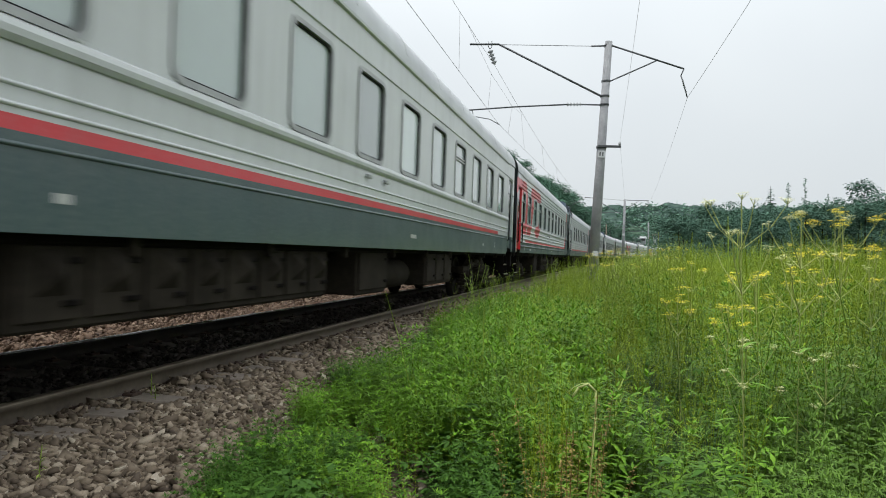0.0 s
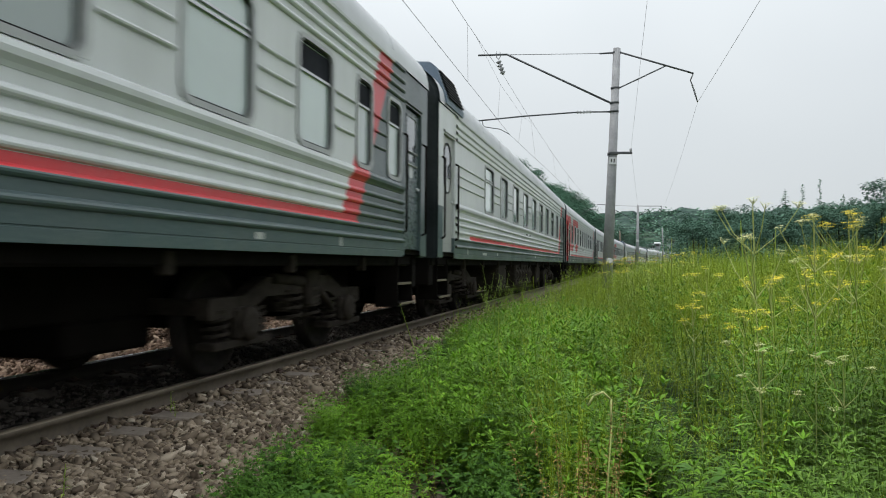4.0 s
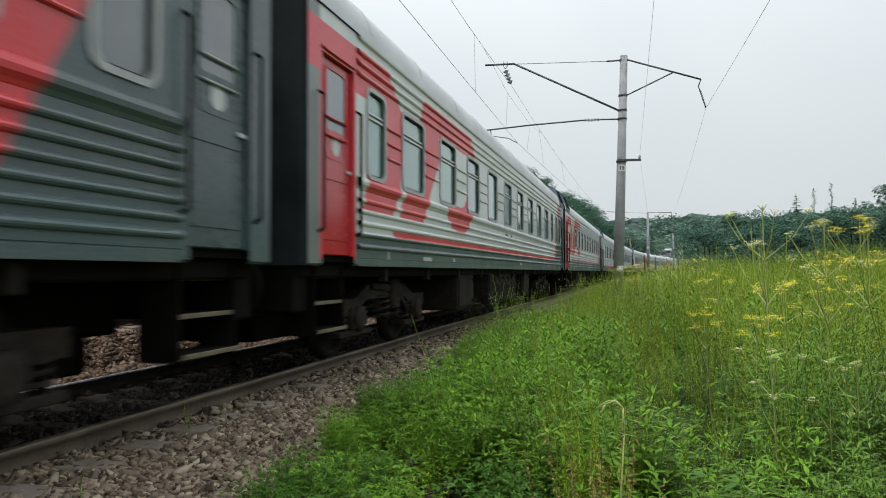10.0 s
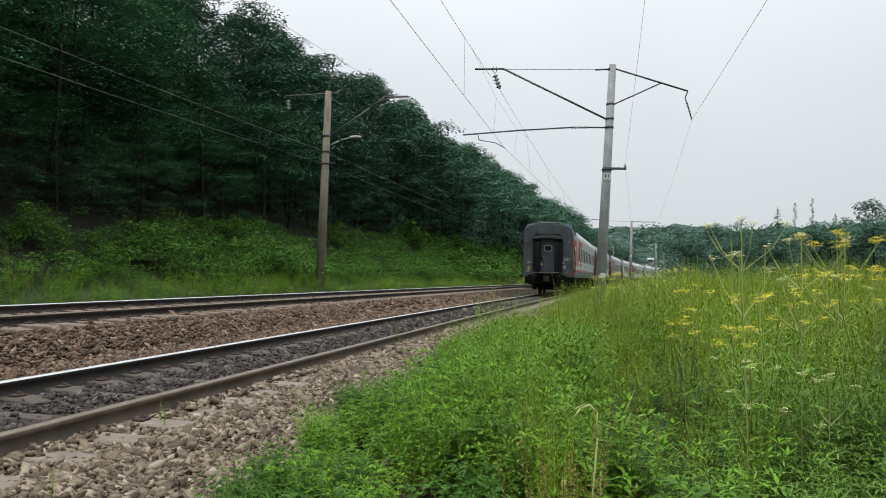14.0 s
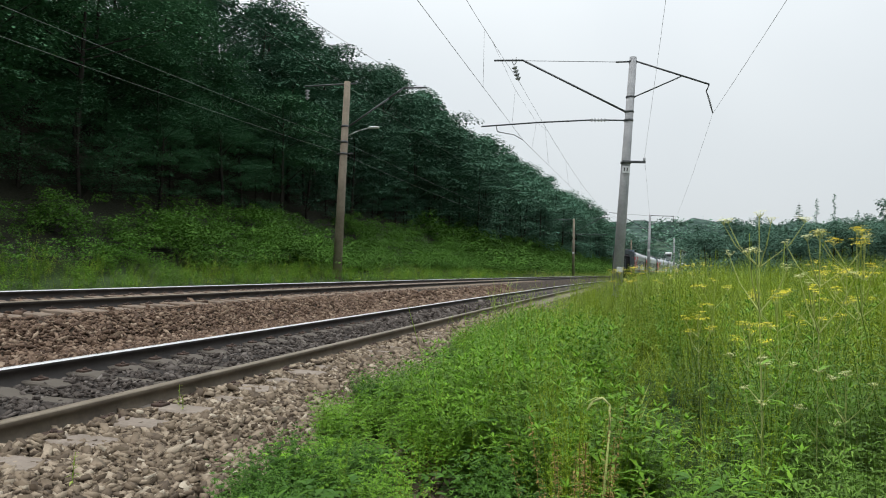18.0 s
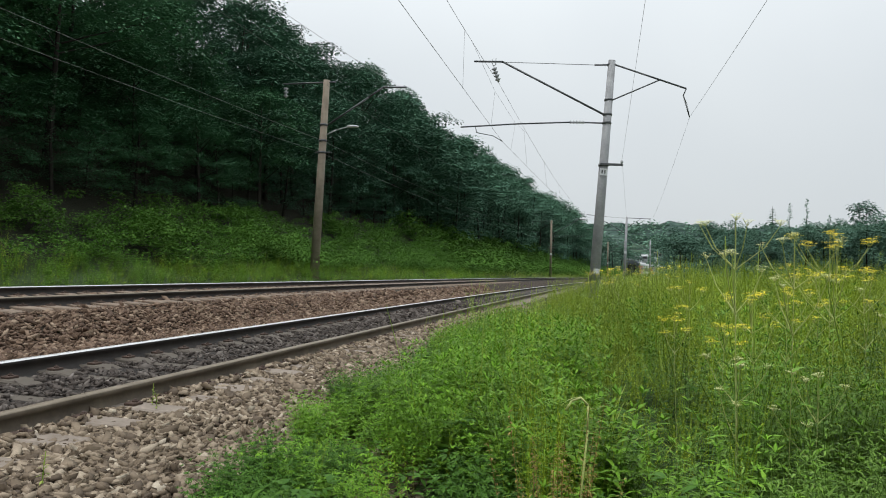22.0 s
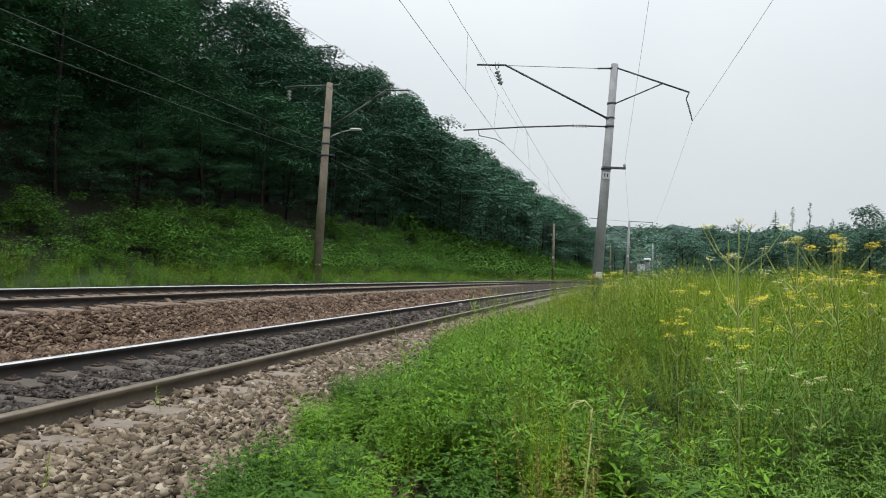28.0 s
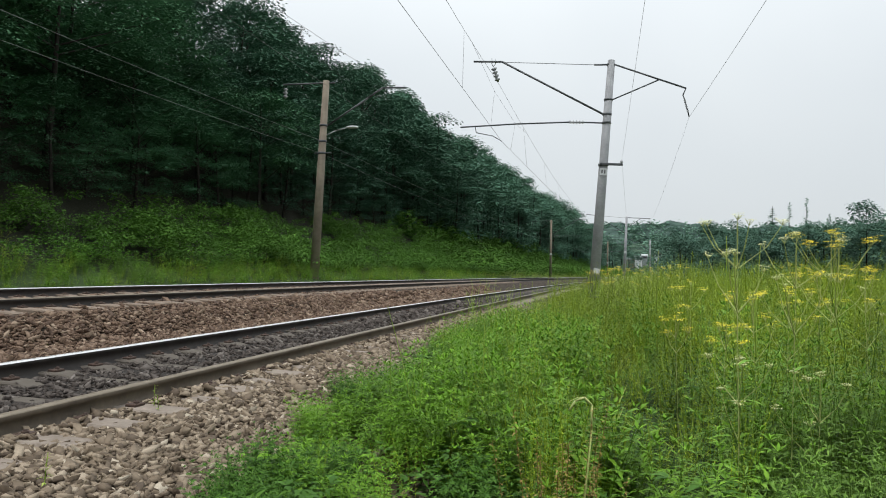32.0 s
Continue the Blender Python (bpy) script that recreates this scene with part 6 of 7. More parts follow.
def bushy_weed(rng, height, shoots, leaves, length, width, splay=0.35):
    """Several leafy shoots from one root, the leaves crowded towards the tips."""
    bits = []
    for j in range(shoots):
        az = j * 2.4 + rng.uniform(-0.5, 0.5)
        hh = height * rng.uniform(0.62, 1.0)
        out = splay * height * rng.uniform(0.15, 1.0)
        spine = lambda t: np.array([math.cos(az) * out * t ** 1.6, math.sin(az) * out * t ** 1.6, hh * t])
        bits.append(stem(spine(0), spine(0.55), 0.0016))
        bits.append(stem(spine(0.55), spine(1.0), 0.0012))
        for k in range(leaves):
            t = 0.22 + 0.78 * ((k + rng.rand()) / leaves) ** 0.75
            lv, lf = leaf(length * (1.25 - 0.75 * t) * rng.uniform(0.7, 1.25), width * (1.2 - 0.6 * t), rng.uniform(0.2, 0.8), 2)
            bits.append((turned(lv, k * 2.4 + rng.uniform(-0.6, 0.6), rng.uniform(0.0, 0.75), spine(t)), lf))
    return joined(bits)


def whorled_weed(rng, height, shoots, nodes, per, length, width, splay=0.4, fine=3, lobes=1):
    """Shoots fanning from one root; at each joint a whorl of spread leaves, at each tip a small star of young ones."""
    bits = []
    for j in range(shoots):
        az = j * 2.4 + rng.uniform(-0.4, 0.4)
        far = math.sqrt((j + 0.5) / shoots)
        hh = height * (1.0 - 0.30 * far * far) * rng.uniform(0.85, 1.05)
        out = splay * height * far
        spine = lambda t: np.array([math.cos(az) * out * t ** 1.4, math.sin(az) * out * t ** 1.4, hh * t])
        bits.append(stem(spine(0), spine(0.6), 0.0024))
        bits.append(stem(spine(0.6), spine(0.98), 0.0016))
        for k in range(nodes):
            t = 0.38 + 0.60 * (k + rng.uniform(0.0, 0.5)) / nodes
            big = (1.15 - 0.55 * (t - 0.38) / 0.62) * rng.uniform(0.8, 1.15)
            for i in range(per):
                a = i * 6.283 / per + k * 1.1 + rng.uniform(-0.3, 0.3)
                el = rng.uniform(-0.1, 0.45) + 0.35 * t
                for d in ((0.0,) if lobes == 1 else (-0.75, 0.0, 0.75)):
                    lv, lf = leaf(length * big * (1.0 if d == 0 else 0.75), width * big, rng.uniform(0.25, 0.6), fine)
                    bits.append((turned(lv, a + d, el, spine(t)), lf))
        for i in range(5):
            lv, lf = leaf(length * 0.55, width * 0.6, 0.15, 2)
            bits.append((turned(lv, i * 1.26 + az, rng.uniform(0.45, 1.0), spine(1.0)), lf))
    return joined(bits)


def leaf_shells(rng, centres, radii, leaves, size, low=-0.35, flat=0.75, toss=0.6):
    """Leaves laid like scales over rounded clumps, drooping outwards."""
    lv, lf = leaf(size, size * 0.95, 0.15, 2)
    m = len(centres)
    n = m * leaves
    cen, rad = np.repeat(np.array(centres, float), leaves, axis=0), np.repeat(np.array(radii, float), leaves)
    az, phi = rng.uniform(0, 6.283, n), np.arcsin(rng.uniform(low, 1, n))
    lobes = 1 + 0.18 * np.sin(3 * az + cen[:, 0] * 5) + 0.12 * np.sin(5 * phi + cen[:, 1] * 7)
    d = rad * lobes * rng.uniform(0.72, 1.06, n)
    pos = cen + np.stack([d * np.cos(phi) * np.cos(az), d * np.cos(phi) * np.sin(az), flat * d * np.sin(phi)], -1)
    el = 0.5 * (phi - 1.57) + 0.45 + rng.uniform(-toss, toss, n)
    az = az + rng.uniform(-1.0, 1.0, n)
    sc = rng.uniform(0.6, 1.35, n)
    x, y, z = lv[None, :, 0], lv[None, :, 1], lv[None, :, 2]
    ce, se, ca, sa = np.cos(el)[:, None], np.sin(el)[:, None], np.cos(az)[:, None], np.sin(az)[:, None]
    xr, zr = x * ce - z * se, x * se + z * ce
    v = np.stack([ca * xr - sa * y, sa * xr + ca * y, zr], -1) * sc[:, None, None] + pos[:, None, :]
    f = lf[None] + (np.arange(n) * len(lv))[:, None, None]
    return v.reshape(-1, 3), f.reshape(-1, 3)


def grass_tuft(rng, height, blades, r=0.05):
    bits = []
    for k in range(blades):
        h = height * rng.uniform(0.55, 1.1)
        lv, lf = leaf(h, 0.012 + 0.006 * rng.rand(), rng.uniform(0.1, 0.55))
        az = rng.uniform(0, 6.28)
        bits.append((turned(lv, az, rng.uniform(0.95, 1.5), (r * math.cos(az), r * math.sin(az), 0)), lf))
    return joined(bits)


def broad_clump(rng, height, leaves):
    """A low clump of three-lobed leaves."""
    bits = []
    for k in range(leaves):
        az, t = rng.uniform(0, 6.28), rng.uniform(0.3, 1.0)
        at_ = (0.16 * math.cos(az) * rng.rand(), 0.16 * math.sin(az) * rng.rand(), height * t)
        for d in (-0.7, 0, 0.7):
            lv, lf = leaf(0.06 * rng.uniform(0.8, 1.2), 0.026, 0.3, 2)
            bits.append((turned(lv, az + d, rng.uniform(-0.2, 0.5), at_), lf))
    return joined(bits)


def weed_edge(s):
    """How far right of the near track the weeds begin."""
    return np.interp(s, [2, 3, 4.4, 5.2, 6.4, 8, 10, 14, 30], [3.0, 2.68, 2.32, 2.12, 2.26, 2.18, 2.06, 2.02, 2.05]) + 0.10 * np.sin(s * 1.7) + 0.07 * np.sin(s * 4.7 + 1)


def field_places(rng, count, s0, s1, u0, u1, bias=1.0, edge=True, inset=0.0):
    s = s0 + (s1 - s0) * rng.rand(count) ** bias
    u = rng.uniform(u0, u1, count)
    if edge:
        lim = weed_edge(s)
        keep = u > lim + inset
        s, u = s[keep], u[keep]
    x, y, _ = on_line(s, u)
    keep = (np.hypot(x, y) > 1.35) & (y > 0.4)
    return x[keep], y[keep], s[keep], u[keep]


def plant(name, label, mat, templates, rng, x, y, lo, hi, category="weeds", lift=0.0, tall=None):
    pieces = []
    pick = rng.randint(0, len(templates), len(x))
    z = ground_z(x, y) + lift - 0.02
    size = rng.uniform(lo, hi, len(x)) * (1 if tall is None else tall)
    tip = rng.uniform(-0.15, 0.15, (len(x), 2))
    for k, (tv, tf) in enumerate(templates):
        m = pick == k
        if m.any():
            pieces.append(scatter(tv, tf, np.column_stack([x[m], y[m], z[m]]), rng.uniform(0, 6.28, m.sum()), size[m], tip[m]))
    v, f = joined(pieces)
    return tagged(new(name, mesh_of(name, v, f, [mat])), label, category, kind="stuff")

R1 = np.random.RandomState(11)
T_DARK = [whorled_weed(R1, h, 9, 6, 4, l, w, 0.50, 3, lb) for h, l, w, lb in ((0.60, 0.064, 0.019, 1), (0.54, 0.058, 0.023, 1), (0.56, 0.050, 0.016, 3))]
T_BRIGHT = [whorled_weed(R1, h, 8, 6, 4, l, w, 0.42, 2) for h, l, w in ((0.70, 0.085, 0.022), (0.64, 0.076, 0.028), (0.76, 0.098, 0.020))]
T_MUGWORT = [whorled_weed(R1, h, 7, 10, 4, l, w, 0.30, 2) for h, l, w in ((0.80, 0.062, 0.0105), (0.72, 0.056, 0.0120), (0.86, 0.066, 0.0095))]
T_SEED = [bushy_weed(R1, h, 4, 46, l, w, 0.16) for h, l, w in ((0.92, 0.026, 0.006), (0.84, 0.022, 0.007))]
T_BROAD = [broad_clump(R1, h, 22) for h in (0.22, 0.30, 0.38)]
T_TUFT = [grass_tuft(R1, h, 16) for h in (0.40, 0.55, 0.70)]
T_FINE = [bushy_weed(R1, h, 7, 26, l, w, 0.42) for h, l, w in ((0.95, 0.045, 0.009), (1.05, 0.040, 0.008), (0.88, 0.05, 0.010))]
T_WISP = [leafy_weed(R1, 0.95, 26, 0.07, 0.008, 0.15), leafy_weed(R1, 1.05, 30, 0.06, 0.007, 0.2), grass_tuft(R1, 0.95, 14, 0.06)]
T_MID = [bushy_weed(R1, h, 4, 11, l, w, 0.3) for h, l, w in ((0.95, 0.10, 0.020), (1.05, 0.09, 0.017), (0.9, 0.12, 0.022))]
T_FARWEED = [bushy_weed(R1, 0.95, 3, 6, 0.20, 0.05, 0.35), bushy_weed(R1, 1.05, 3, 6, 0.18, 0.045, 0.35), grass_tuft(R1, 0.95, 9, 0.12)]


def tallness(x, y, u, s):
    """Low by the stones and by the trodden spot, taller into the field."""
    r = np.hypot(x, y)
    return np.interp(u - weed_edge(s), [0, 0.5, 1.4, 3.0, 5.5], [0.34, 0.62, 0.88, 1.06, 1.14]) * np.interp(r, [1.3, 2.4, 4.5], [0.5, 0.75, 1.0])


def clumped(rng, x, y, keep=0.55, size=1.3):
    """Thins plants between the clumps in which weeds grow, and lowers them there."""
    g = np.sin(x * 4.1 / size + 1.3 * np.sin(y * 2.3 / size)) + np.sin(y * 3.7 / size + 1.1 * np.sin(x * 2.9 / size + 1)) + 0.6 * np.sin((x + y) * 7.1 / size)
    return rng.rand(len(x)) < np.clip(keep + 0.42 * g, 0.05, 1), 1 + 0.24 * np.clip(g, -1.5, 1.2)


def sow(name, label, mat, templates, rng, places, lo, hi, category="weeds", tall=None, keep=0.6, size=1.3, where=None):
    x, y, s, u = places
    k, rise = clumped(rng, x, y, keep, size)
    if where is not None:
        k &= where(x, y) > rng.rand(len(x))
    tl = (tallness(x, y, u, s) if tall is None else tall(u - weed_edge(s))) * rise
    plant(name, label, mat, templates, rng, x[k], y[k], lo, hi, category, tall=tl[k])


def step_up(v, a, b):
    return np.clip((v - a) / (b - a), 0, 1)


# where each kind of weed grows, in metres from the trodden spot
def in_dark(x, y):
    return step_up(-x, -0.75 - 0.2 * np.sin(3 * y), -0.25) * step_up(-y, -4.2, -3.0 + 0.3 * np.sin(2.5 * x))


def in_stand(x, y):
    return step_up(x - 0.06 * y, 0.10, 0.18) * step_up(-(x - 0.06 * y), -0.50, -0.36) * step_up(y, 1.9, 2.3) * step_up(-y, -5.0, -4.0)


def in_mugwort(x, y):
    return np.maximum(step_up(x, 0.30, 0.75) * step_up(-y, -5.2, -3.6), 0.25 * step_up(x, 0.5, 1.0) * step_up(-y, -7, -5))


def in_bright(x, y):
    return np.maximum(0.12 * step_up(y, 2.4, 3.4), step_up(y, 2.9, 3.8) * step_up(-(x - 0.14 * y), -0.9, -0.2))


def in_fine(x, y):
    return step_up(y, 3.4, 5.0) * step_up(x - 0.10 * y, -0.25, 0.5)


def plant_field():
    rng = np.random.RandomState(21)
    sow("weeds", "dense dark green leafy weeds beside the track", M_WEED_DARK, T_DARK, rng, field_places(rng, 1150, 0.6, 6, 1.5, 7.0, 1.0), 0.85, 1.2, keep=0.98, size=1.2, where=in_dark)
    sow("weeds", "bright green leafy weeds in rounded clumps", M_WEED, T_BRIGHT, rng, field_places(rng, 3600, 0.6, 13, 1.5, 8.0, 1.1), 0.8, 1.2, keep=0.70, size=1.5, where=in_bright)
    sow("mugwort", "grey-green mugwort with whorls of narrow leaves", M_MUGWORT, T_MUGWORT, rng, field_places(rng, 1700, 0.3, 8, 3.5, 9.5, 0.9), 0.75, 1.12, keep=0.72, size=1.0, where=in_mugwort)
    sow("seeding_weeds", "slender yellow-green weeds with small seed heads", M_FINE, T_SEED, rng, field_places(rng, 260, 0.8, 8, 2.6, 8.5, 0.9, inset=0.5), 0.8, 1.15, keep=0.45, size=0.8)
    sow("seeding_weeds", "slender yellow-green weeds with small seed heads in a dense stand", M_FINE, T_SEED, rng, field_places(rng, 900, 0.8, 6, 3.5, 6.5, 0.9), 0.85, 1.2, keep=0.9, size=0.8, where=in_stand)
    sow("low_leaves", "low dark three-lobed leaves among the weeds", M_WEED_DARK, T_BROAD, rng, field_places(rng, 1000, 0.6, 8, 1.5, 7.5, 1.0, inset=0.22), 0.7, 1.15, keep=0.7, tall=lambda u: 0.9 + 0 * u)
    sow("feathery_weeds", "feathery yellow-green weeds with fine leaves", M_FINE, T_FINE, rng, field_places(rng, 2600, 3.2, 18, 2.8, 11, 1.2), 0.75, 1.1, keep=0.55, size=1.6, where=in_fine)
    sow("grass", "yellow-green grass tufts and wispy stems", M_WEED_FAR, T_TUFT[:2] + T_WISP[:2], rng, field_places(rng, 500, 4.0, 16, 3.0, 10, 1.1), 0.7, 1.1, "grass")
    sow("meadow", "tall yellow-green meadow weeds", M_MEADOW, T_MID + T_WISP[:1], rng, field_places(rng, 6200, 8.5, 36, 1.4, 24, 1.5), 0.75, 1.12, "meadow", lambda d: np.interp(d, [0, 0.6, 1.6, 3], [0.48, 0.74, 0.98, 1.08]), 0.66, 1.8)
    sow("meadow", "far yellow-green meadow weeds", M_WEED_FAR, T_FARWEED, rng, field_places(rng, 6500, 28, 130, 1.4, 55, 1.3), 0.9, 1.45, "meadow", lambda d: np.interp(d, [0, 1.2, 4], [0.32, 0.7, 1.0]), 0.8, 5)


plant_field()


def plant_edge():
    """The close fringe where the weeds end in the stones."""
    rng = np.random.RandomState(77)
    n, m = 420, 200
    s = 1.0 + 17 * rng.rand(n + m) ** 1.5
    u = weed_edge(s) + 0.04 + 0.5 * rng.rand(n + m) ** 1.3
    u[n:] += 0.10
    x, y, _ = on_line(s, u)
    far = (np.hypot(x, y) > 1.5) & (y > 0.5)
    first = np.arange(n + m) < n
    dark = first & far & ((np.sin(s * 2.2 + 0.6) > 0.25) | (s < 4.0))
    plant("weed_fringe", "thick dark green weeds at the edge of the ballast", M_WEED_DARK, T_DARK, rng, x[dark], y[dark], 0.40, 0.80, "weeds")
    k = first & far & ~dark
    plant("weed_fringe", "thick bright green weeds at the edge of the ballast", M_WEED, T_BRIGHT, rng, x[k], y[k], 0.32, 0.62, "weeds")
    k = far & ~first
    plant("low_leaves", "low yellow-green three-lobed leaves at the edge of the ballast", M_WEED, T_BROAD, rng, x[k], y[k], 0.5, 0.95, "weeds")


plant_edge()


# the verge and the bushy bank on the far side
def bush_template(rng, leaves, r, size, lobes=7):
    """A rounded bush of several domes, each roofed with leaves."""
    c = [(rng.uniform(-0.75, 0.75) * r, rng.uniform(-0.75, 0.75) * r, rng.uniform(0.10, 0.85) * r) for _ in range(lobes)]
    return leaf_shells(rng, c, [r * rng.uniform(0.26, 0.50) for _ in c], leaves // lobes, size, 0.05, 0.85)


T_BUSH = [bush_template(R1, n, r, z) for n, r, z in ((700, 1.05, 0.078), (800, 1.25, 0.082), (620, 0.90, 0.074))]
T_BUSH_FAR = [bush_template(R1, n, r, z) for n, r, z in ((190, 1.0, 0.17), (220, 1.2, 0.18))]


def plant_bank():
    rng = np.random.RandomState(31)
    n = 620
    s, u = 2 + 75 * rng.rand(n), rng.uniform(-17.2, -9.9, n)
    keep = u > np.interp(s, [5, 18, 40, 60], [-13.6, -14.6, -16.4, -17.2])
    s, u = s[keep], u[keep]
    x, y, _ = on_line(s, u)
    plant("bushes", "dense green bushes on the railway bank", M_BUSH, T_BUSH, rng, x, y, 0.45, 1.30, "bushes", tall=np.interp(s, [10, 30], [0.62, 1.0]))
    n = 1000
    s, u = 70 + 170 * rng.rand(n), rng.uniform(-19, -9.6, n)
    x, y, _ = on_line(s, u)
    plant("bushes", "dense green bushes on the far bank", M_BUSH, T_BUSH_FAR, rng, x, y, 0.8, 1.6, "bushes")
    n = 1700
    s, u = 2 + 85 * rng.rand(n) ** 1.2, rng.uniform(-10.4, -6.75, n)
    x, y, _ = on_line(s, u)
    k, rise = clumped(rng, x, y, 0.62, 2.6)
    plant("verge_grass", "yellow-green grass verge along the track", M_MEADOW, T_MID, rng, x[k], y[k], 0.5, 0.95, "grass", tall=rise[k])
    n = 620
    s, u = 4 + 66 * rng.rand(n), rng.uniform(-10.4, -7.1, n)
    x, y, _ = on_line(s, u)
    plant("verge_weeds", "leafy green weeds in clumps on the verge", M_WEED, T_BRIGHT, rng, x, y, 0.55, 1.15, "weeds")
    n = 900
    s, u = 80 + 160 * rng.rand(n), rng.uniform(-10.4, -6.9, n)
    x, y, _ = on_line(s, u)
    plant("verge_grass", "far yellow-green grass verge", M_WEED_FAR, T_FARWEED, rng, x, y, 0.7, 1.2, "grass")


plant_bank()


# ---------------------------------------------------------------- trees
def tree_meshes(seed, height, spread, base, clumps, leaves, size, mat, droop=0.2):
    """Meshes of one tree: a tapered trunk with limbs, and a crown of leaf clumps with gaps."""
    rng = np.random.RandomState(seed)
    bm = bmesh.new()
    lean = rng.uniform(-0.06, 0.06, 2)
    spine = lambda t: Vector((lean[0] * height * t + 0.15 * math.sin(3 * t + seed), lean[1] * height * t, height * t))
    r0 = height * 0.016
    for k in range(5):
        tube(bm, spine(k / 6), spine((k + 1) / 6), r0 * (1 - k / 6.5), r0 * (1 - (k + 1) / 6.5), 8, caps=False)
    centres = []
    for k in range(clumps):
        t = base + (1 - base) * rng.rand() ** 0.8
        az = rng.uniform(0, 6.28)
        wide = spread * math.sin(math.pi * min(max((t - base) / (1 - base) * 0.85 + 0.15, 0), 1)) ** 0.7
        d = wide * rng.uniform(0.5, 1.0)
        c = spine(t) + Vector((d * math.cos(az), d * math.sin(az), rng.uniform(-0.4, 0.4)))
        centres.append((c, t, d))
        if k % 5 == 0:
            tube(bm, spine(max(t - 0.14, 0.08)), c, r0 * 0.28, r0 * 0.06, 5, caps=False)
    trunk = bpy.data.meshes.new("trunk")
    bm.to_mesh(trunk)
    bm.free()
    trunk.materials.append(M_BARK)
    v, f = leaf_shells(rng, [c[0][:] for c in centres], [spread * rng.uniform(0.20, 0.42) for _ in centres], leaves, size, -0.12, 0.62, 0.4)
    crown = mesh_of("crown", v, f, [mat])
    return trunk, crown


def tree(name, label, meshes, m, group="", category="tree"):
    root = tagged(new(name), label, category, group)
    part("trunk", meshes[0], None, root)
    part("crown", meshes[1], None, root)
    root.matrix_basis = m
    return root


NEAR_TREES = [tree_meshes(40 + k, h, sp, b, 50, 250, 0.135, M_CROWN) for k, (h, sp, b) in enumerate(((11.5, 3.9, 0.16), (10.0, 4.1, 0.14), (12.5, 3.7, 0.20), (9.0, 3.6, 0.10)))]
OVERHANG = [tree_meshes(45 + k, h, sp, b, 46, 260, 0.135, M_CROWN) for k, (h, sp, b) in enumerate(((12.0, 4.7, 0.44), (11.0, 5.0, 0.40)))]
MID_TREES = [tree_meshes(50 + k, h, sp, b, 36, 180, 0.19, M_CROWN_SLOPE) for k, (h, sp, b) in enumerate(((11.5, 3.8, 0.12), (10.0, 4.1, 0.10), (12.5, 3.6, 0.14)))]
FAR_TREES = [tree_meshes(60 + k, h, sp, b, 28, 130, 0.27, M_CROWN_HAZE_MID) for k, (h, sp, b) in enumerate(((11.5, 3.9, 0.08), (10.0, 4.2, 0.06), (12.5, 3.6, 0.08)))]
EDGE_TREES = [tree_meshes(70 + k, h, sp, b, 30, 110, 0.22, M_CROWN_HAZE_EDGE) for k, (h, sp, b) in enumerate(((7.0, 2.8, 0.02), (6.2, 3.0, 0.02), (7.6, 2.6, 0.04)))]


def canopy(s, u):
    """How high the wood stands above its ground, along and up the hill."""
    back = float(np.interp(s, [30, 40, 50, 60, 70, 80, 140, 200, 222], [9.6, 9.8, 10.6, 12.0, 12.8, 13.4, 13.0, 14.5, 17.0]))
    front = float(np.interp(s, [30, 40, 50, 60, 80, 120, 150, 200, 222], [12.0, 12.0, 13.0, 13.8, 14.6, 14.6, 13.6, 16.0, 15.0]))
    return float(np.interp(u, [-27, -19], [back, front]))


def wood():
    rng = random.Random(9)
    for row, (u, step) in enumerate(((-18.6, 4.6), (-20.6, 4.4), (-23.6, 4.6), (-27.0, 4.8), (-31.0, 5.4))):
        s = -34.0 + row * 1.7
        while s < 221:
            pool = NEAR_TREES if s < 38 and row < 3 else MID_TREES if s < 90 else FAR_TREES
            uu = u + rng.uniform(-1.2, 1.2)
            x, y, _ = on_line(s, uu)
            z = float(ground_z(np.array([float(x)]), np.array([float(y)]))[0]) - 0.3
            if row == 0 and s < 40:
                pool, uu = OVERHANG, uu + 1.4
                x, y, _ = on_line(s, uu)
                z = float(ground_z(np.array([float(x)]), np.array([float(y)]))[0]) - 0.3
            meshes = rng.choice(pool)
            full = max(v.co.z for v in meshes[1].vertices)
            k = canopy(s, uu) * rng.uniform(0.70, 1.03) * (0.85 if row == 0 else 1.0) / full
            wide = k * rng.uniform(0.95, 1.25)
            m = Matrix.Translation((float(x), float(y), z)) @ Matrix.Rotation(rng.uniform(0, 6.28), 4, "Z") @ Matrix.Diagonal((wide, wide, k, 1))
            tree("tree", "dense dark green leafy tree on the wooded hill", meshes, m, "trees of the wooded hill")
            s += step * rng.uniform(0.8, 1.2)


wood()


def understory():
    """Low leafy trees that close the edge of the wood above the bushes, in two ranks."""
    rng = random.Random(23)
    for rank, back, near, far in ((0, 0.0, -20, 95), (1, 3.4, -20, 52)):
        s = near + rank * 1.0
        while s < far:
            u = float(np.interp(s, [5, 18, 40, 60], [-14.9, -15.7, -17.2, -18.4])) - back + rng.uniform(-0.8, 0.5)
            x, y, _ = on_line(s, u)
            z = float(ground_z(np.array([float(x)]), np.array([float(y)]))[0]) - 0.5
            k = rng.uniform(0.30, 0.48) + 0.10 * rank
            pool = NEAR_TREES if s < 38 else MID_TREES
            tree("small_tree", "low leafy tree at the edge of the wood", rng.choice(pool), Matrix.Translation((float(x), float(y), z)) @ Matrix.Rotation(rng.uniform(0, 6.28), 4, "Z") @ Matrix.Diagonal((k * 1.25, k * 1.25, k, 1)), "small trees at the wood's edge")
            s += rng.uniform(2.0, 3.2)


understory()


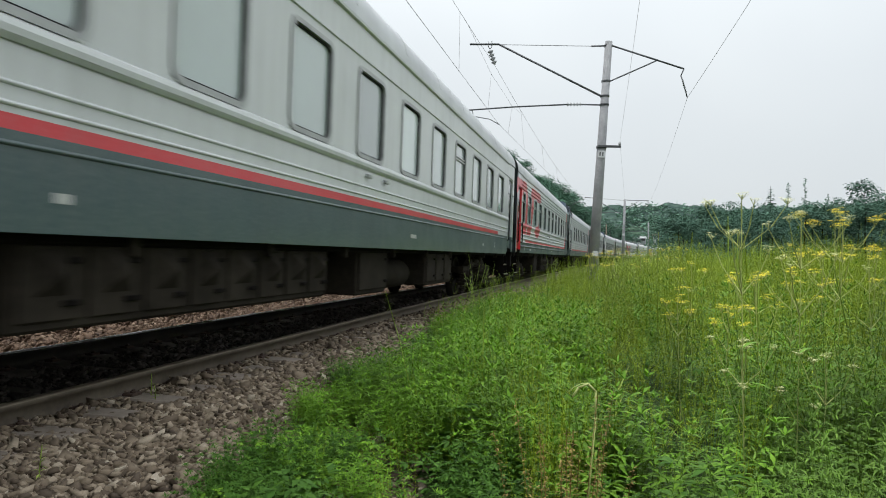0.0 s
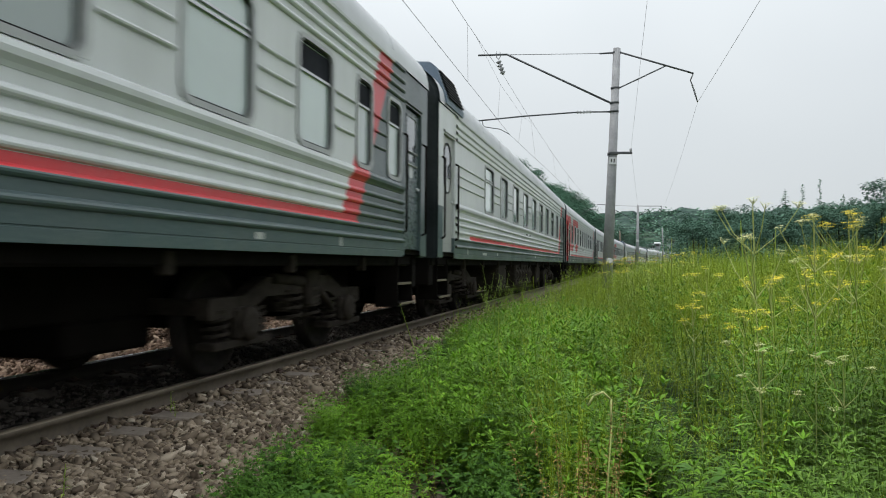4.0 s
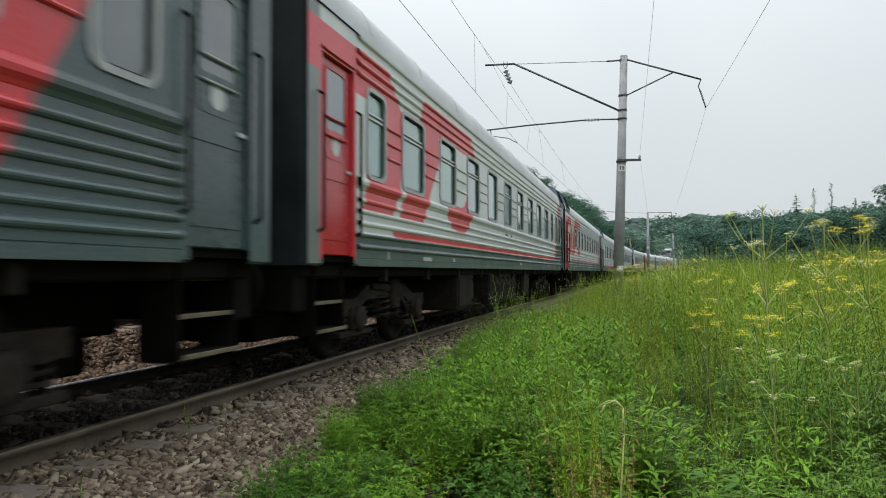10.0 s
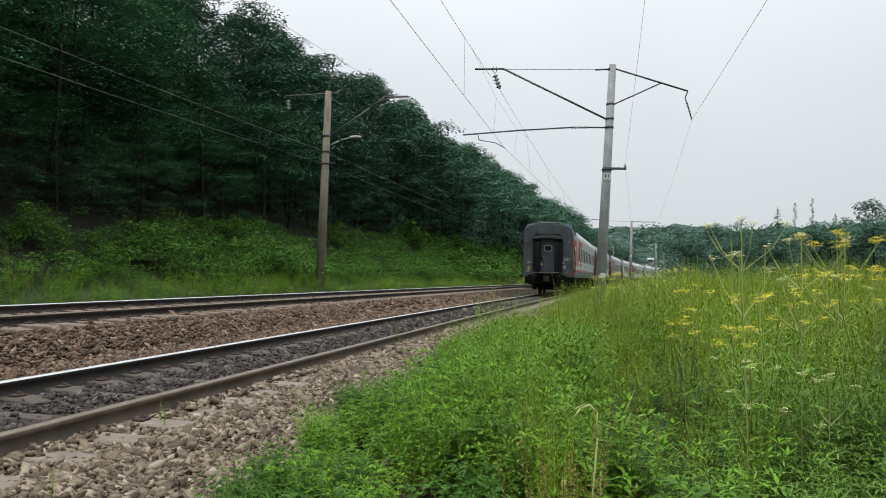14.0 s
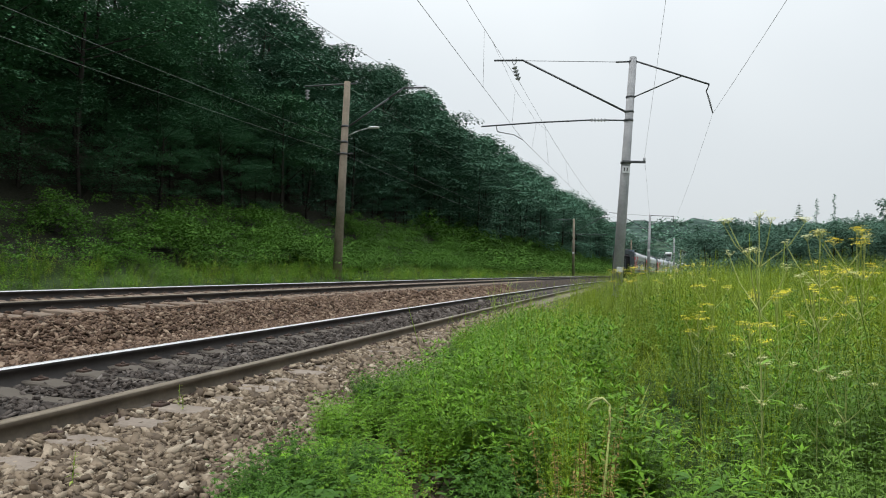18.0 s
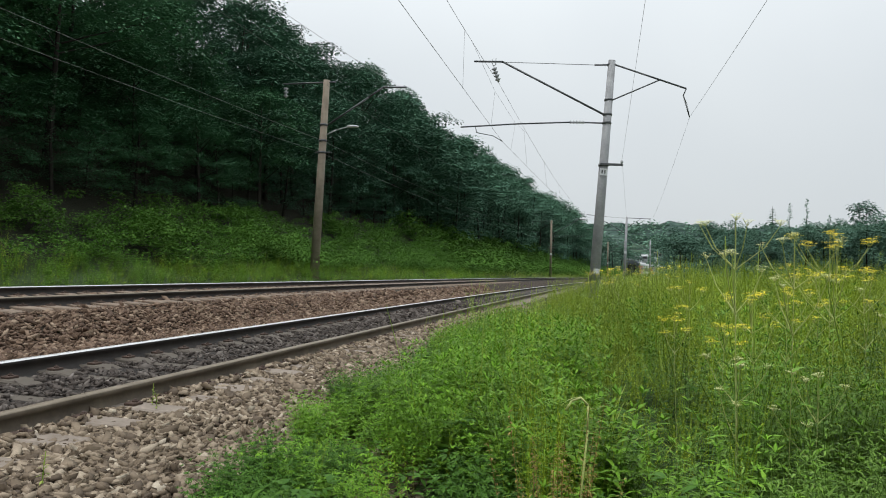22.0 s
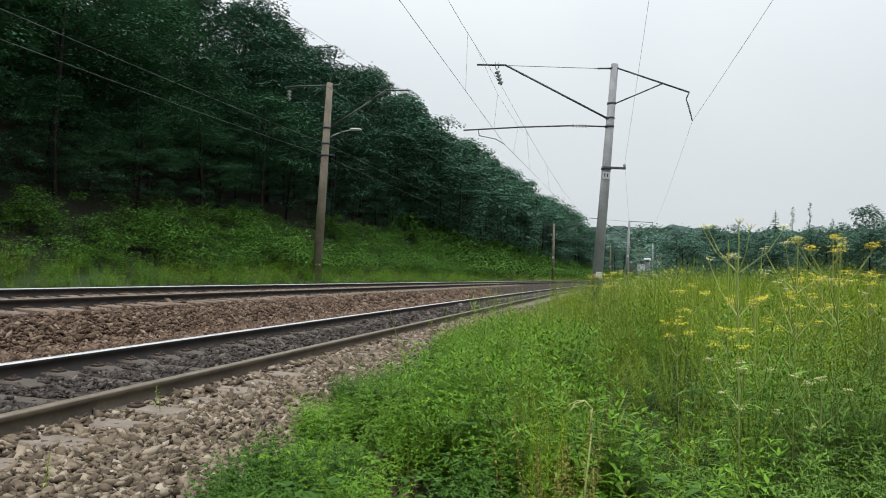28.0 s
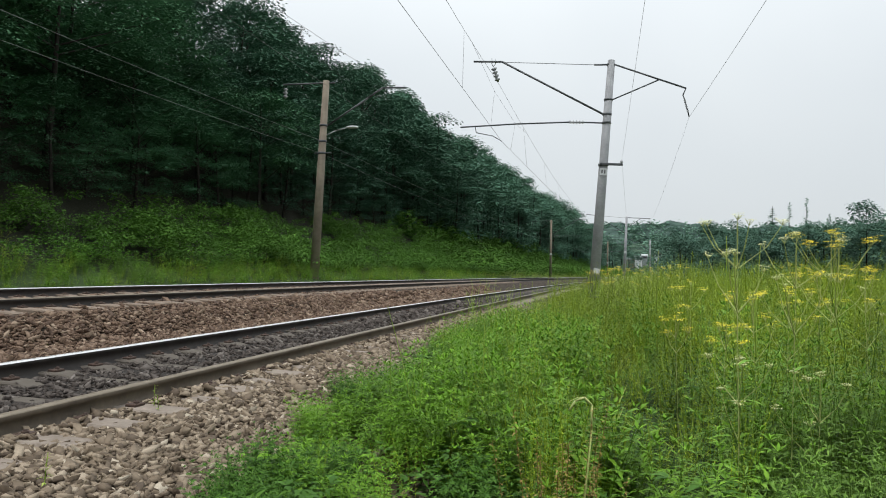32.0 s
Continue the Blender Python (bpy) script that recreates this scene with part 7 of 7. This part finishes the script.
def fir(place, height):
    root = tagged(new("fir_tree"), "small dark conifer standing above the bushes", "tree")
    part("trunk", tube(bmesh.new(), (0, 0, 0), (0, 0, height), 0.14, 0.02, 7), M_BARK, root)
    rng = np.random.RandomState(5)
    bits = []
    for k in range(26):
        t = 0.18 + 0.8 * k / 26
        for j in range(12):
            az = rng.uniform(0, 6.28)
            ln = (1.06 - t) * height * 0.34 * rng.uniform(0.6, 1.1)
            lv, lf = leaf(ln, 0.50 * (1.1 - t) + 0.16, 0.25)
            bits.append((turned(lv, az, rng.uniform(0.0, 0.5), (0, 0, t * height)), lf))
    v, f = joined(bits)
    part("crown", mesh_of("crown", v, f, [M_CROWN_HAZE_FAR]), None, root)
    root.matrix_basis = pose(*place)


fir((41.7, 90.5, 1.2), 8.9)


def scrub():
    """The belt of young trees right of the meadow."""
    rng = random.Random(17)
    n = 0
    for dist, lo, hi, count, size in ((190, 12.0, 17.6, 14, 0.85), (250, 12.2, 18.2, 18, 1.25), (58, 36, 80, 44, 0.62), (80, 36, 80, 36, 0.9), (56, 20, 36, 26, 0.50), (70, 18.2, 36, 34, 0.62), (90, 17.4, 36, 36, 0.78), (125, 17.3, 36, 40, 1.04)):
        for k in range(count):
            a = radians(lo + (hi - lo) * (k + rng.random()) / count)
            r = dist * rng.uniform(0.92, 1.1)
            x, y = r * math.sin(a), r * math.cos(a)
            if -13 < float(off_line(np.array([x]), np.array([y]))[1][0]) < 8:
                continue
            z = float(ground_z(np.array([x]), np.array([y]))[0]) - 0.2
            g = size * rng.uniform(0.88, 1.2)
            tree("young_tree", "young haze-tinted blue-green leafy tree beyond the meadow", rng.choice(EDGE_TREES), Matrix.Translation((x, y, z)) @ Matrix.Rotation(rng.uniform(0, 6.28), 4, "Z") @ Matrix.Diagonal((g, g, g, 1)), "young trees beyond the meadow")


scrub()
tree("tree", "rounded haze-tinted blue-green tree rising above the young trees", EDGE_TREES[0], pose(38.6, 65, 0.3, rz=40) @ Matrix.Diagonal((0.95, 0.95, 1.12, 1)))


def sapling(x, y, height, seed):
    """A thin, nearly bare sapling with short upright twigs."""
    rng = np.random.RandomState(seed)
    root = tagged(new("sapling"), "thin nearly bare sapling above the bushes", "sapling", "bare saplings")
    z0 = float(ground_z(np.array([x]), np.array([y]))[0]) - 0.1
    part("trunk", tube(bmesh.new(), (0, 0, 0), (0.1, 0, height), 0.022, 0.006, 6), M_BARK, root)
    bits = []
    for k in range(22):
        t = 0.5 + 0.5 * k / 22
        az, ln = rng.uniform(0, 6.28), (1.15 - t) * 1.5 * rng.uniform(0.5, 1.1)
        at_ = np.array([0.1 * t, 0, height * t])
        tip = at_ + np.array([math.cos(az) * ln * 0.35, math.sin(az) * ln * 0.35, ln * 0.9])
        bits.append(stem(at_, tip, 0.010))
        for j in range(8):
            lv, lf = leaf(0.20, 0.10, 0.3, 2)
            bits.append((turned(lv, rng.uniform(0, 6.28), rng.uniform(-0.3, 0.8), at_ + (tip - at_) * rng.uniform(0.4, 1)), lf))
    v, f = joined(bits)
    part("twig_crown", mesh_of("twig_crown", v, f, [M_CROWN_HAZE_FAR]), None, root)
    root.matrix_basis = pose(x, y, z0)


for k_, (x_, y_, h_) in enumerate(((29.0, 60, 6.9), (30.4, 60, 7.2), (33.4, 62, 6.0), (22.2, 61, 5.2))):
    sapling(x_, y_, h_, 80 + k_)


def cottage(x, y, w, turn, wall, roof, label):
    """A small far house: walls, gabled roof, two windows."""
    root = tagged(new("house"), label, "house", "houses of the far village")
    z0 = 6.6 + 0.2 * (x - 80)
    part("wall", box(bmesh.new(), -w / 2, w / 2, -2, 2, -4, 1.6), wall, root)
    vs = [(-w / 2 - 0.3, -2.4, 1.5), (w / 2 + 0.3, -2.4, 1.5), (w / 2 + 0.3, 2.4, 1.5), (-w / 2 - 0.3, 2.4, 1.5), (-w / 2 - 0.3, 0, 2.4), (w / 2 + 0.3, 0, 2.4)]
    part("roof", mesh_of("roof", np.array(vs, float), np.array([(0, 1, 5), (0, 5, 4), (2, 3, 4), (2, 4, 5), (0, 4, 3), (1, 2, 5), (0, 3, 2), (0, 2, 1)]), [roof]), None, root)
    for k in (-0.25, 0.25):
        part("window", box(bmesh.new(), k * w - 0.5, k * w + 0.5, -2.05, -1.98, 0.6, 1.7), M_INK, root)
    root.matrix_basis = pose(x, y, z0, rz=turn)


cottage(81.5, 296, 2.2, 10, M_SIGN, M_POLE, "far white house with a grey roof among trees")
cottage(85.0, 298, 2.0, -20, M_POLE, M_SIGN, "far grey house with a pale roof among trees")
cottage(76.5, 290, 2.0, 30, M_POLE_OLD, M_POLE, "far brown house with a grey roof among trees")
cottage(91.0, 300, 2.4, -10, M_SIGN, M_POLE_OLD, "far pale house with a brown roof among trees")

far_crest = ridge("far_ridge", "wooded ridge on the horizon, tinted blue-green for haze", [(60, 520, 38), (130, 560, 40), (175, 560, 43), (220, 540, 38), (270, 520, 40), (340, 480, 42), (420, 400, 40), (480, 300, 36)], 150, M_FAR1, 1)
near_crest = ridge("near_ridge", "low wooded rise beyond the line", [(64, 330, 16), (90, 330, 15), (125, 315, 16), (150, 300, 18), (200, 270, 22), (250, 220, 22), (300, 150, 20)], 60, M_FAR2, 2)



def ridge_woods(name, label, crest, depth, count, r, size, seed):
    """Tree crowns standing close together on a ridge's near slope."""
    rng = np.random.RandomState(seed)
    x, y, top = crest[1]
    i = rng.randint(0, len(x) * 3 // 4, count)
    push = depth * rng.uniform(-0.75, 0.02, count)
    h = np.interp(push / depth, [-1, -0.7, -0.45, -0.2, 0], [-0.05, 0.16, 0.42, 0.8, 1.0])
    d = np.hypot(x[i], y[i])
    cx, cy = x[i] * (1 + push / d) + rng.uniform(-3, 3, count), y[i] * (1 + push / d)
    rad = r * rng.uniform(0.7, 1.25, count)
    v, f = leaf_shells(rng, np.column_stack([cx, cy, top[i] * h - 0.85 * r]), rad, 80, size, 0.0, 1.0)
    tagged(new(name, mesh_of(name, v, f, [M_CROWN_HAZE_FAR])), label, "woods", kind="stuff")


ridge_woods("far_woods", "haze-tinted blue-green woods covering the far ridge", far_crest, 150, 1100, 6.0, 1.9, 3)
ridge_woods("near_woods", "haze-tinted blue-green woods covering the low rise", near_crest, 60, 900, 3.4, 1.1, 4)

strew("ballast", "tan and grey-brown broken stones beside the near track", M_STONE, [(1.0, 9, 0.88, 1.42, 9000, 0.030, -0.010), (1.0, 9, 1.36, 2.75, 27000, 0.031, 0.006), (8, 24, 0.88, 2.2, 9000, 0.044, 0.006), (1.0, 6, 2.4, 3.4, 4000, 0.031, 0.006), (1.0, 14, 0.87, 1.02, 2600, 0.034, 0.022)], 5)
strew("oily_ballast", "dark oily stones between the near rails", M_STONE_OIL, [(1.5, 14, -0.70, 0.68, 13000, 0.034, -0.012), (14, 30, -0.70, 0.68, 3000, 0.062, 0.008)], 6)
strew("rusty_ballast", "brown stones between the two tracks", M_STONE_RED, [(2.5, 18, -2.72, -0.92, 18000, 0.040, 0.012), (18, 40, -2.75, -0.95, 4500, 0.075, 0.014), (2.5, 24, -3.60, -3.02, 5000, 0.034, -0.030), (2.5, 24, -3.06, -2.62, 5000, 0.040, -0.008), (2.5, 20, -6.3, -3.2, 2600, 0.06, 0.0)], 7)

# ---------------------------------------------------------------- flowering plants and single stalks
def flower_head(rng, r, florets, mat, rays=True):
    """A flat umbel: fine rays to many small florets."""
    bits = []
    for k in range(florets):
        a, d = rng.uniform(0, 6.28), r * math.sqrt(rng.rand())
        p = np.array([d * math.cos(a), d * math.sin(a), 0.25 * r * (1 - (d / r) ** 2) + rng.uniform(-0.1, 0.1) * r])
        q = r * rng.uniform(0.10, 0.2)
        hexa = np.array([[0, 0, q * 0.5]] + [[q * math.cos(t), q * math.sin(t), rng.uniform(-.2, .2) * q] for t in (0, 1.26, 2.5, 3.77, 5.03)])
        bits.append((hexa + p, np.array([(0, 1, 2), (0, 2, 3), (0, 3, 4), (0, 4, 5), (0, 5, 1)])))
    return joined(bits)


def umbel_plant(x, y, top, spread, heads, mat, seed, foot=None, head_r=0.016, label="tall stalk with flat yellow flower heads"):
    """A tall jointed stalk whose branches fork from two joints and end in flat flower heads."""
    rng = np.random.RandomState(seed)
    z0 = float(ground_z(np.array([x]), np.array([y]))[0]) - 0.03 if foot is None else foot
    root = tagged(new("flowering_plant"), label, "plant", "flowering plants in the weeds")
    h = top - z0
    lean = rng.uniform(-0.05, 0.05, 2) * h
    spine = lambda t: np.array([lean[0] * t, lean[1] * t, h * t])
    bits = [stem(spine(k / 6), spine((k + 1) / 6), 0.0036 - 0.0004 * k) for k in range(6)]
    v, f = joined(bits)
    part("stalk", mesh_of("stalk", v, f, [M_STALK]), None, root)
    upper = max(h - 1.05 * spread, 0.6 * h) / h
    lower = max(h - 2.0 * spread, 0.42 * h) / h
    for k in range(heads):
        high = k <= heads // 2
        az = k * 2.1 + rng.uniform(-0.4, 0.4)
        a = spine(upper if high else lower)
        out = 0.0 if k == 0 else spread * rng.uniform(0.6, 1.0)
        tipz = h * 1.0 if k == 0 else a[2] + (h - a[2]) * rng.uniform(0.72, 0.98) * (1.0 if high else 0.62)
        b = np.array([a[0] + out * math.cos(az), a[1] + out * math.sin(az), tipz])
        mid = a * 0.45 + b * 0.55 + np.array([0.10 * out * math.cos(az), 0.10 * out * math.sin(az), -0.05 * spread])
        branch = [stem(a, mid, 0.0042), stem(mid, b, 0.0034)]
        tips = []
        w = 1.5 * head_r
        for j in range(rng.randint(6, 11)):
            q, d = j * 2.4, w * math.sqrt((j + 0.3) / 8)
            c = b + np.array([d * math.cos(q), d * math.sin(q), rng.uniform(0.5, 1.5) * w * 0.8])
            branch.append(stem(b, c, 0.0018))
            tips.append(c)
        v, f = joined(branch)
        br = part("branch", mesh_of("branch", v, f, [M_STALK]), None, root)
        heads_ = []
        for c in tips:
            hv, hf = flower_head(rng, head_r * rng.uniform(0.6, 0.95), 14, mat)
            heads_.append((hv + c, hf))
        v, f = joined(heads_)
        part("flower_head", mesh_of("flower_head", v, f, [mat]), None, br)
    for k in range(5):
        t = 0.2 + 0.5 * k / 5
        lv, lf = leaf(0.14, 0.022, 0.5)
        part("leaf", mesh_of("leaf", turned(lv, k * 1.7, 0.5, spine(t)), lf, [M_WEED]), None, root)
    root.matrix_basis = pose(x, y, z0)
    return root


PALE = "tall thin stalk with pale spreading flower heads"
umbel_plant(1.29, 3.10, 1.18, 0.20, 9, M_CREAM, 1, label=PALE)
umbel_plant(1.62, 3.35, 1.12, 0.22, 7, M_CREAM, 2, label=PALE)
umbel_plant(2.36, 4.36, 1.20, 0.26, 8, M_YELLOW, 3, head_r=0.026)
umbel_plant(2.20, 4.1, 1.15, 0.22, 6, M_YELLOW, 4, head_r=0.026)
umbel_plant(1.50, 4.48, 0.66, 0.10, 5, M_YELLOW, 5, head_r=0.026)
umbel_plant(1.78, 4.6, 0.60, 0.12, 5, M_YELLOW, 6, head_r=0.026)
umbel_plant(2.02, 4.55, 0.80, 0.20, 8, M_YELLOW, 7, head_r=0.026)
umbel_plant(2.25, 4.7, 0.84, 0.22, 8, M_YELLOW, 8, head_r=0.026)
umbel_plant(1.52, 3.6, 0.52, 0.2, 6, M_CREAM, 9, head_r=0.016, label=PALE)
umbel_plant(1.75, 3.4, 0.48, 0.2, 6, M_CREAM, 10, head_r=0.016, label=PALE)
umbel_plant(2.55, 4.0, 0.92, 0.22, 7, M_CREAM, 11, label=PALE)
umbel_plant(2.75, 4.6, 0.98, 0.24, 7, M_YELLOW, 12, head_r=0.026)
umbel_plant(2.9, 5.6, 0.95, 0.22, 7, M_YELLOW, 13, head_r=0.026)
umbel_plant(2.3, 6.6, 0.86, 0.22, 6, M_YELLOW, 14, head_r=0.026)
for k_, (x_, y_, t_) in enumerate(((2.55, 10.6, 1.0), (2.75, 10.9, 1.02), (2.95, 10.7, 0.98), (2.68, 11.3, 0.96), (2.45, 11.2, 0.95), (4.2, 13.2, 1.1), (4.5, 13.6, 1.12), (4.0, 13.8, 1.05), (5.6, 11.5, 1.15), (4.9, 9.6, 1.05))):
    umbel_plant(x_, y_, t_, 0.20, 6, M_YELLOW, 30 + k_, head_r=0.027)


def bent_stalk():
    root = tagged(new("bent_stalk"), "pale green stalk with a drooping curled tip", "plant")
    pts = [(0.36, 1.95, -0.34), (0.38, 1.95, 0.2), (0.405, 1.94, 0.52), (0.405, 1.94, 0.585), (0.385, 1.94, 0.605), (0.36, 1.94, 0.595), (0.345, 1.94, 0.57)]
    part("stalk", rods(bmesh.new(), pts, 0.0029, 5), M_STALK, root)
    lv, lf = leaf(0.05, 0.008, 0.8)
    part("leaf", mesh_of("leaf", turned(lv, 3.0, 0.2, pts[-3]), lf, [M_STALK]), None, root)


bent_stalk()


def sprig(x, y, top, seed, leaves=14):
    rng = np.random.RandomState(seed)
    z0 = float(ground_z(np.array([x]), np.array([y]))[0])
    root = tagged(new("sprig"), "small thin weed growing from the ballast", "plant", "sprigs in the ballast")
    v, f = leafy_weed(rng, top - z0, leaves, 0.05, 0.012, 0.2)
    tagged(part("shoot", mesh_of("shoot", v, f, [M_WEED_FAR]), None, root), kind="stuff")
    root.matrix_basis = pose(x, y, z0)


def dried_plant(x, y, height, seed):
    root = tagged(new("dried_plant"), "reddish-brown dried bushy weed among green weeds", "plant")
    z0 = float(ground_z(np.array([x]), np.array([y]))[0])
    rng = np.random.RandomState(seed)
    for k in range(5):
        v, f = bushy_weed(rng, height * rng.uniform(0.75, 1.0), 5, 90, 0.022, 0.008, 0.16)
        tagged(part("shoot", mesh_of("shoot", v + np.array([rng.uniform(-0.05, 0.05), rng.uniform(-0.05, 0.05), 0]), f, [M_DRY]), None, root), kind="stuff")
    root.matrix_basis = pose(x, y, z0)


dried_plant(0.29, 1.66, 1.22, 3)

sprig(-2.14, 5.6, 0.02, 1)
sprig(-2.05, 5.45, -0.02, 2)
sprig(-1.9, 3.6, 0.0, 3)
sprig(-0.2, 12.5, 0.15, 4)


def reed(x, y, top, seed, n=5):
    """A taller clump of stalks at the edge of the weeds."""
    rng = np.random.RandomState(seed)
    z0 = float(ground_z(np.array([x]), np.array([y]))[0])
    root = tagged(new("tall_weed"), "tall leafy weed with a pale seed head", "plant", "tall weeds at the edge")
    for k in range(n):
        v, f = leafy_weed(rng, (top - z0) * rng.uniform(0.75, 1.0), 26, 0.16, 0.022, 0.2)
        v = v + np.array([rng.uniform(-0.2, 0.2), rng.uniform(-0.2, 0.2), 0])
        tagged(part("shoot", mesh_of("shoot", v, f, [M_WEED_FAR]), None, root), kind="stuff")
    root.matrix_basis = pose(x, y, z0)


reed(0.95, 14.2, 1.0, 1)
reed(1.25, 14.0, 0.75, 2)
reed(2.3, 15.5, 1.1, 3)
reed(1.9, 13.0, 0.7, 4)
reed(0.60, 12.0, 0.86, 5, 3)
reed(0.78, 11.5, 0.66, 6, 4)
reed(1.02, 12.4, 0.80, 7, 4)


# ---------------------------------------------------------------- what moves
def progress(t):
    """Where the last car's end wall is: an even pace with small surges."""
    return TAIL + SPEED * (t - 12) + float(np.interp(t, (0, 1, 2, 3, 4.5, 6, 7, 8, 9, 10, 11, 12), (0, 0, 0.25, 0.45, -0.25, -0.85, -0.65, -0.5, -0.75, -0.65, -0.4, 0)))


def motions():
    seconds = [0.5 * k for k in range(65)]
    for k, coach in enumerate(TRAIN):
        walk(coach, [(t, car_pose(progress(t) + PITCH * k + BODY / 2)) for t in seconds])
    # wheels roll along with the coaches that pass close by
    ticks = [k / 30 for k in range(961)]
    turn = [progress(t) / 0.475 for t in ticks]
    for coach in TRAIN[:8]:
        for b in coach.children:
            for w in b.children:
                if w.name.startswith("wheelset"):
                    at_ = w.matrix_basis.translation.copy()
                    walk(w, [(t, Matrix.Translation(at_) @ Matrix.Rotation(-a, 4, "X")) for t, a in zip(ticks, turn)])


motions()
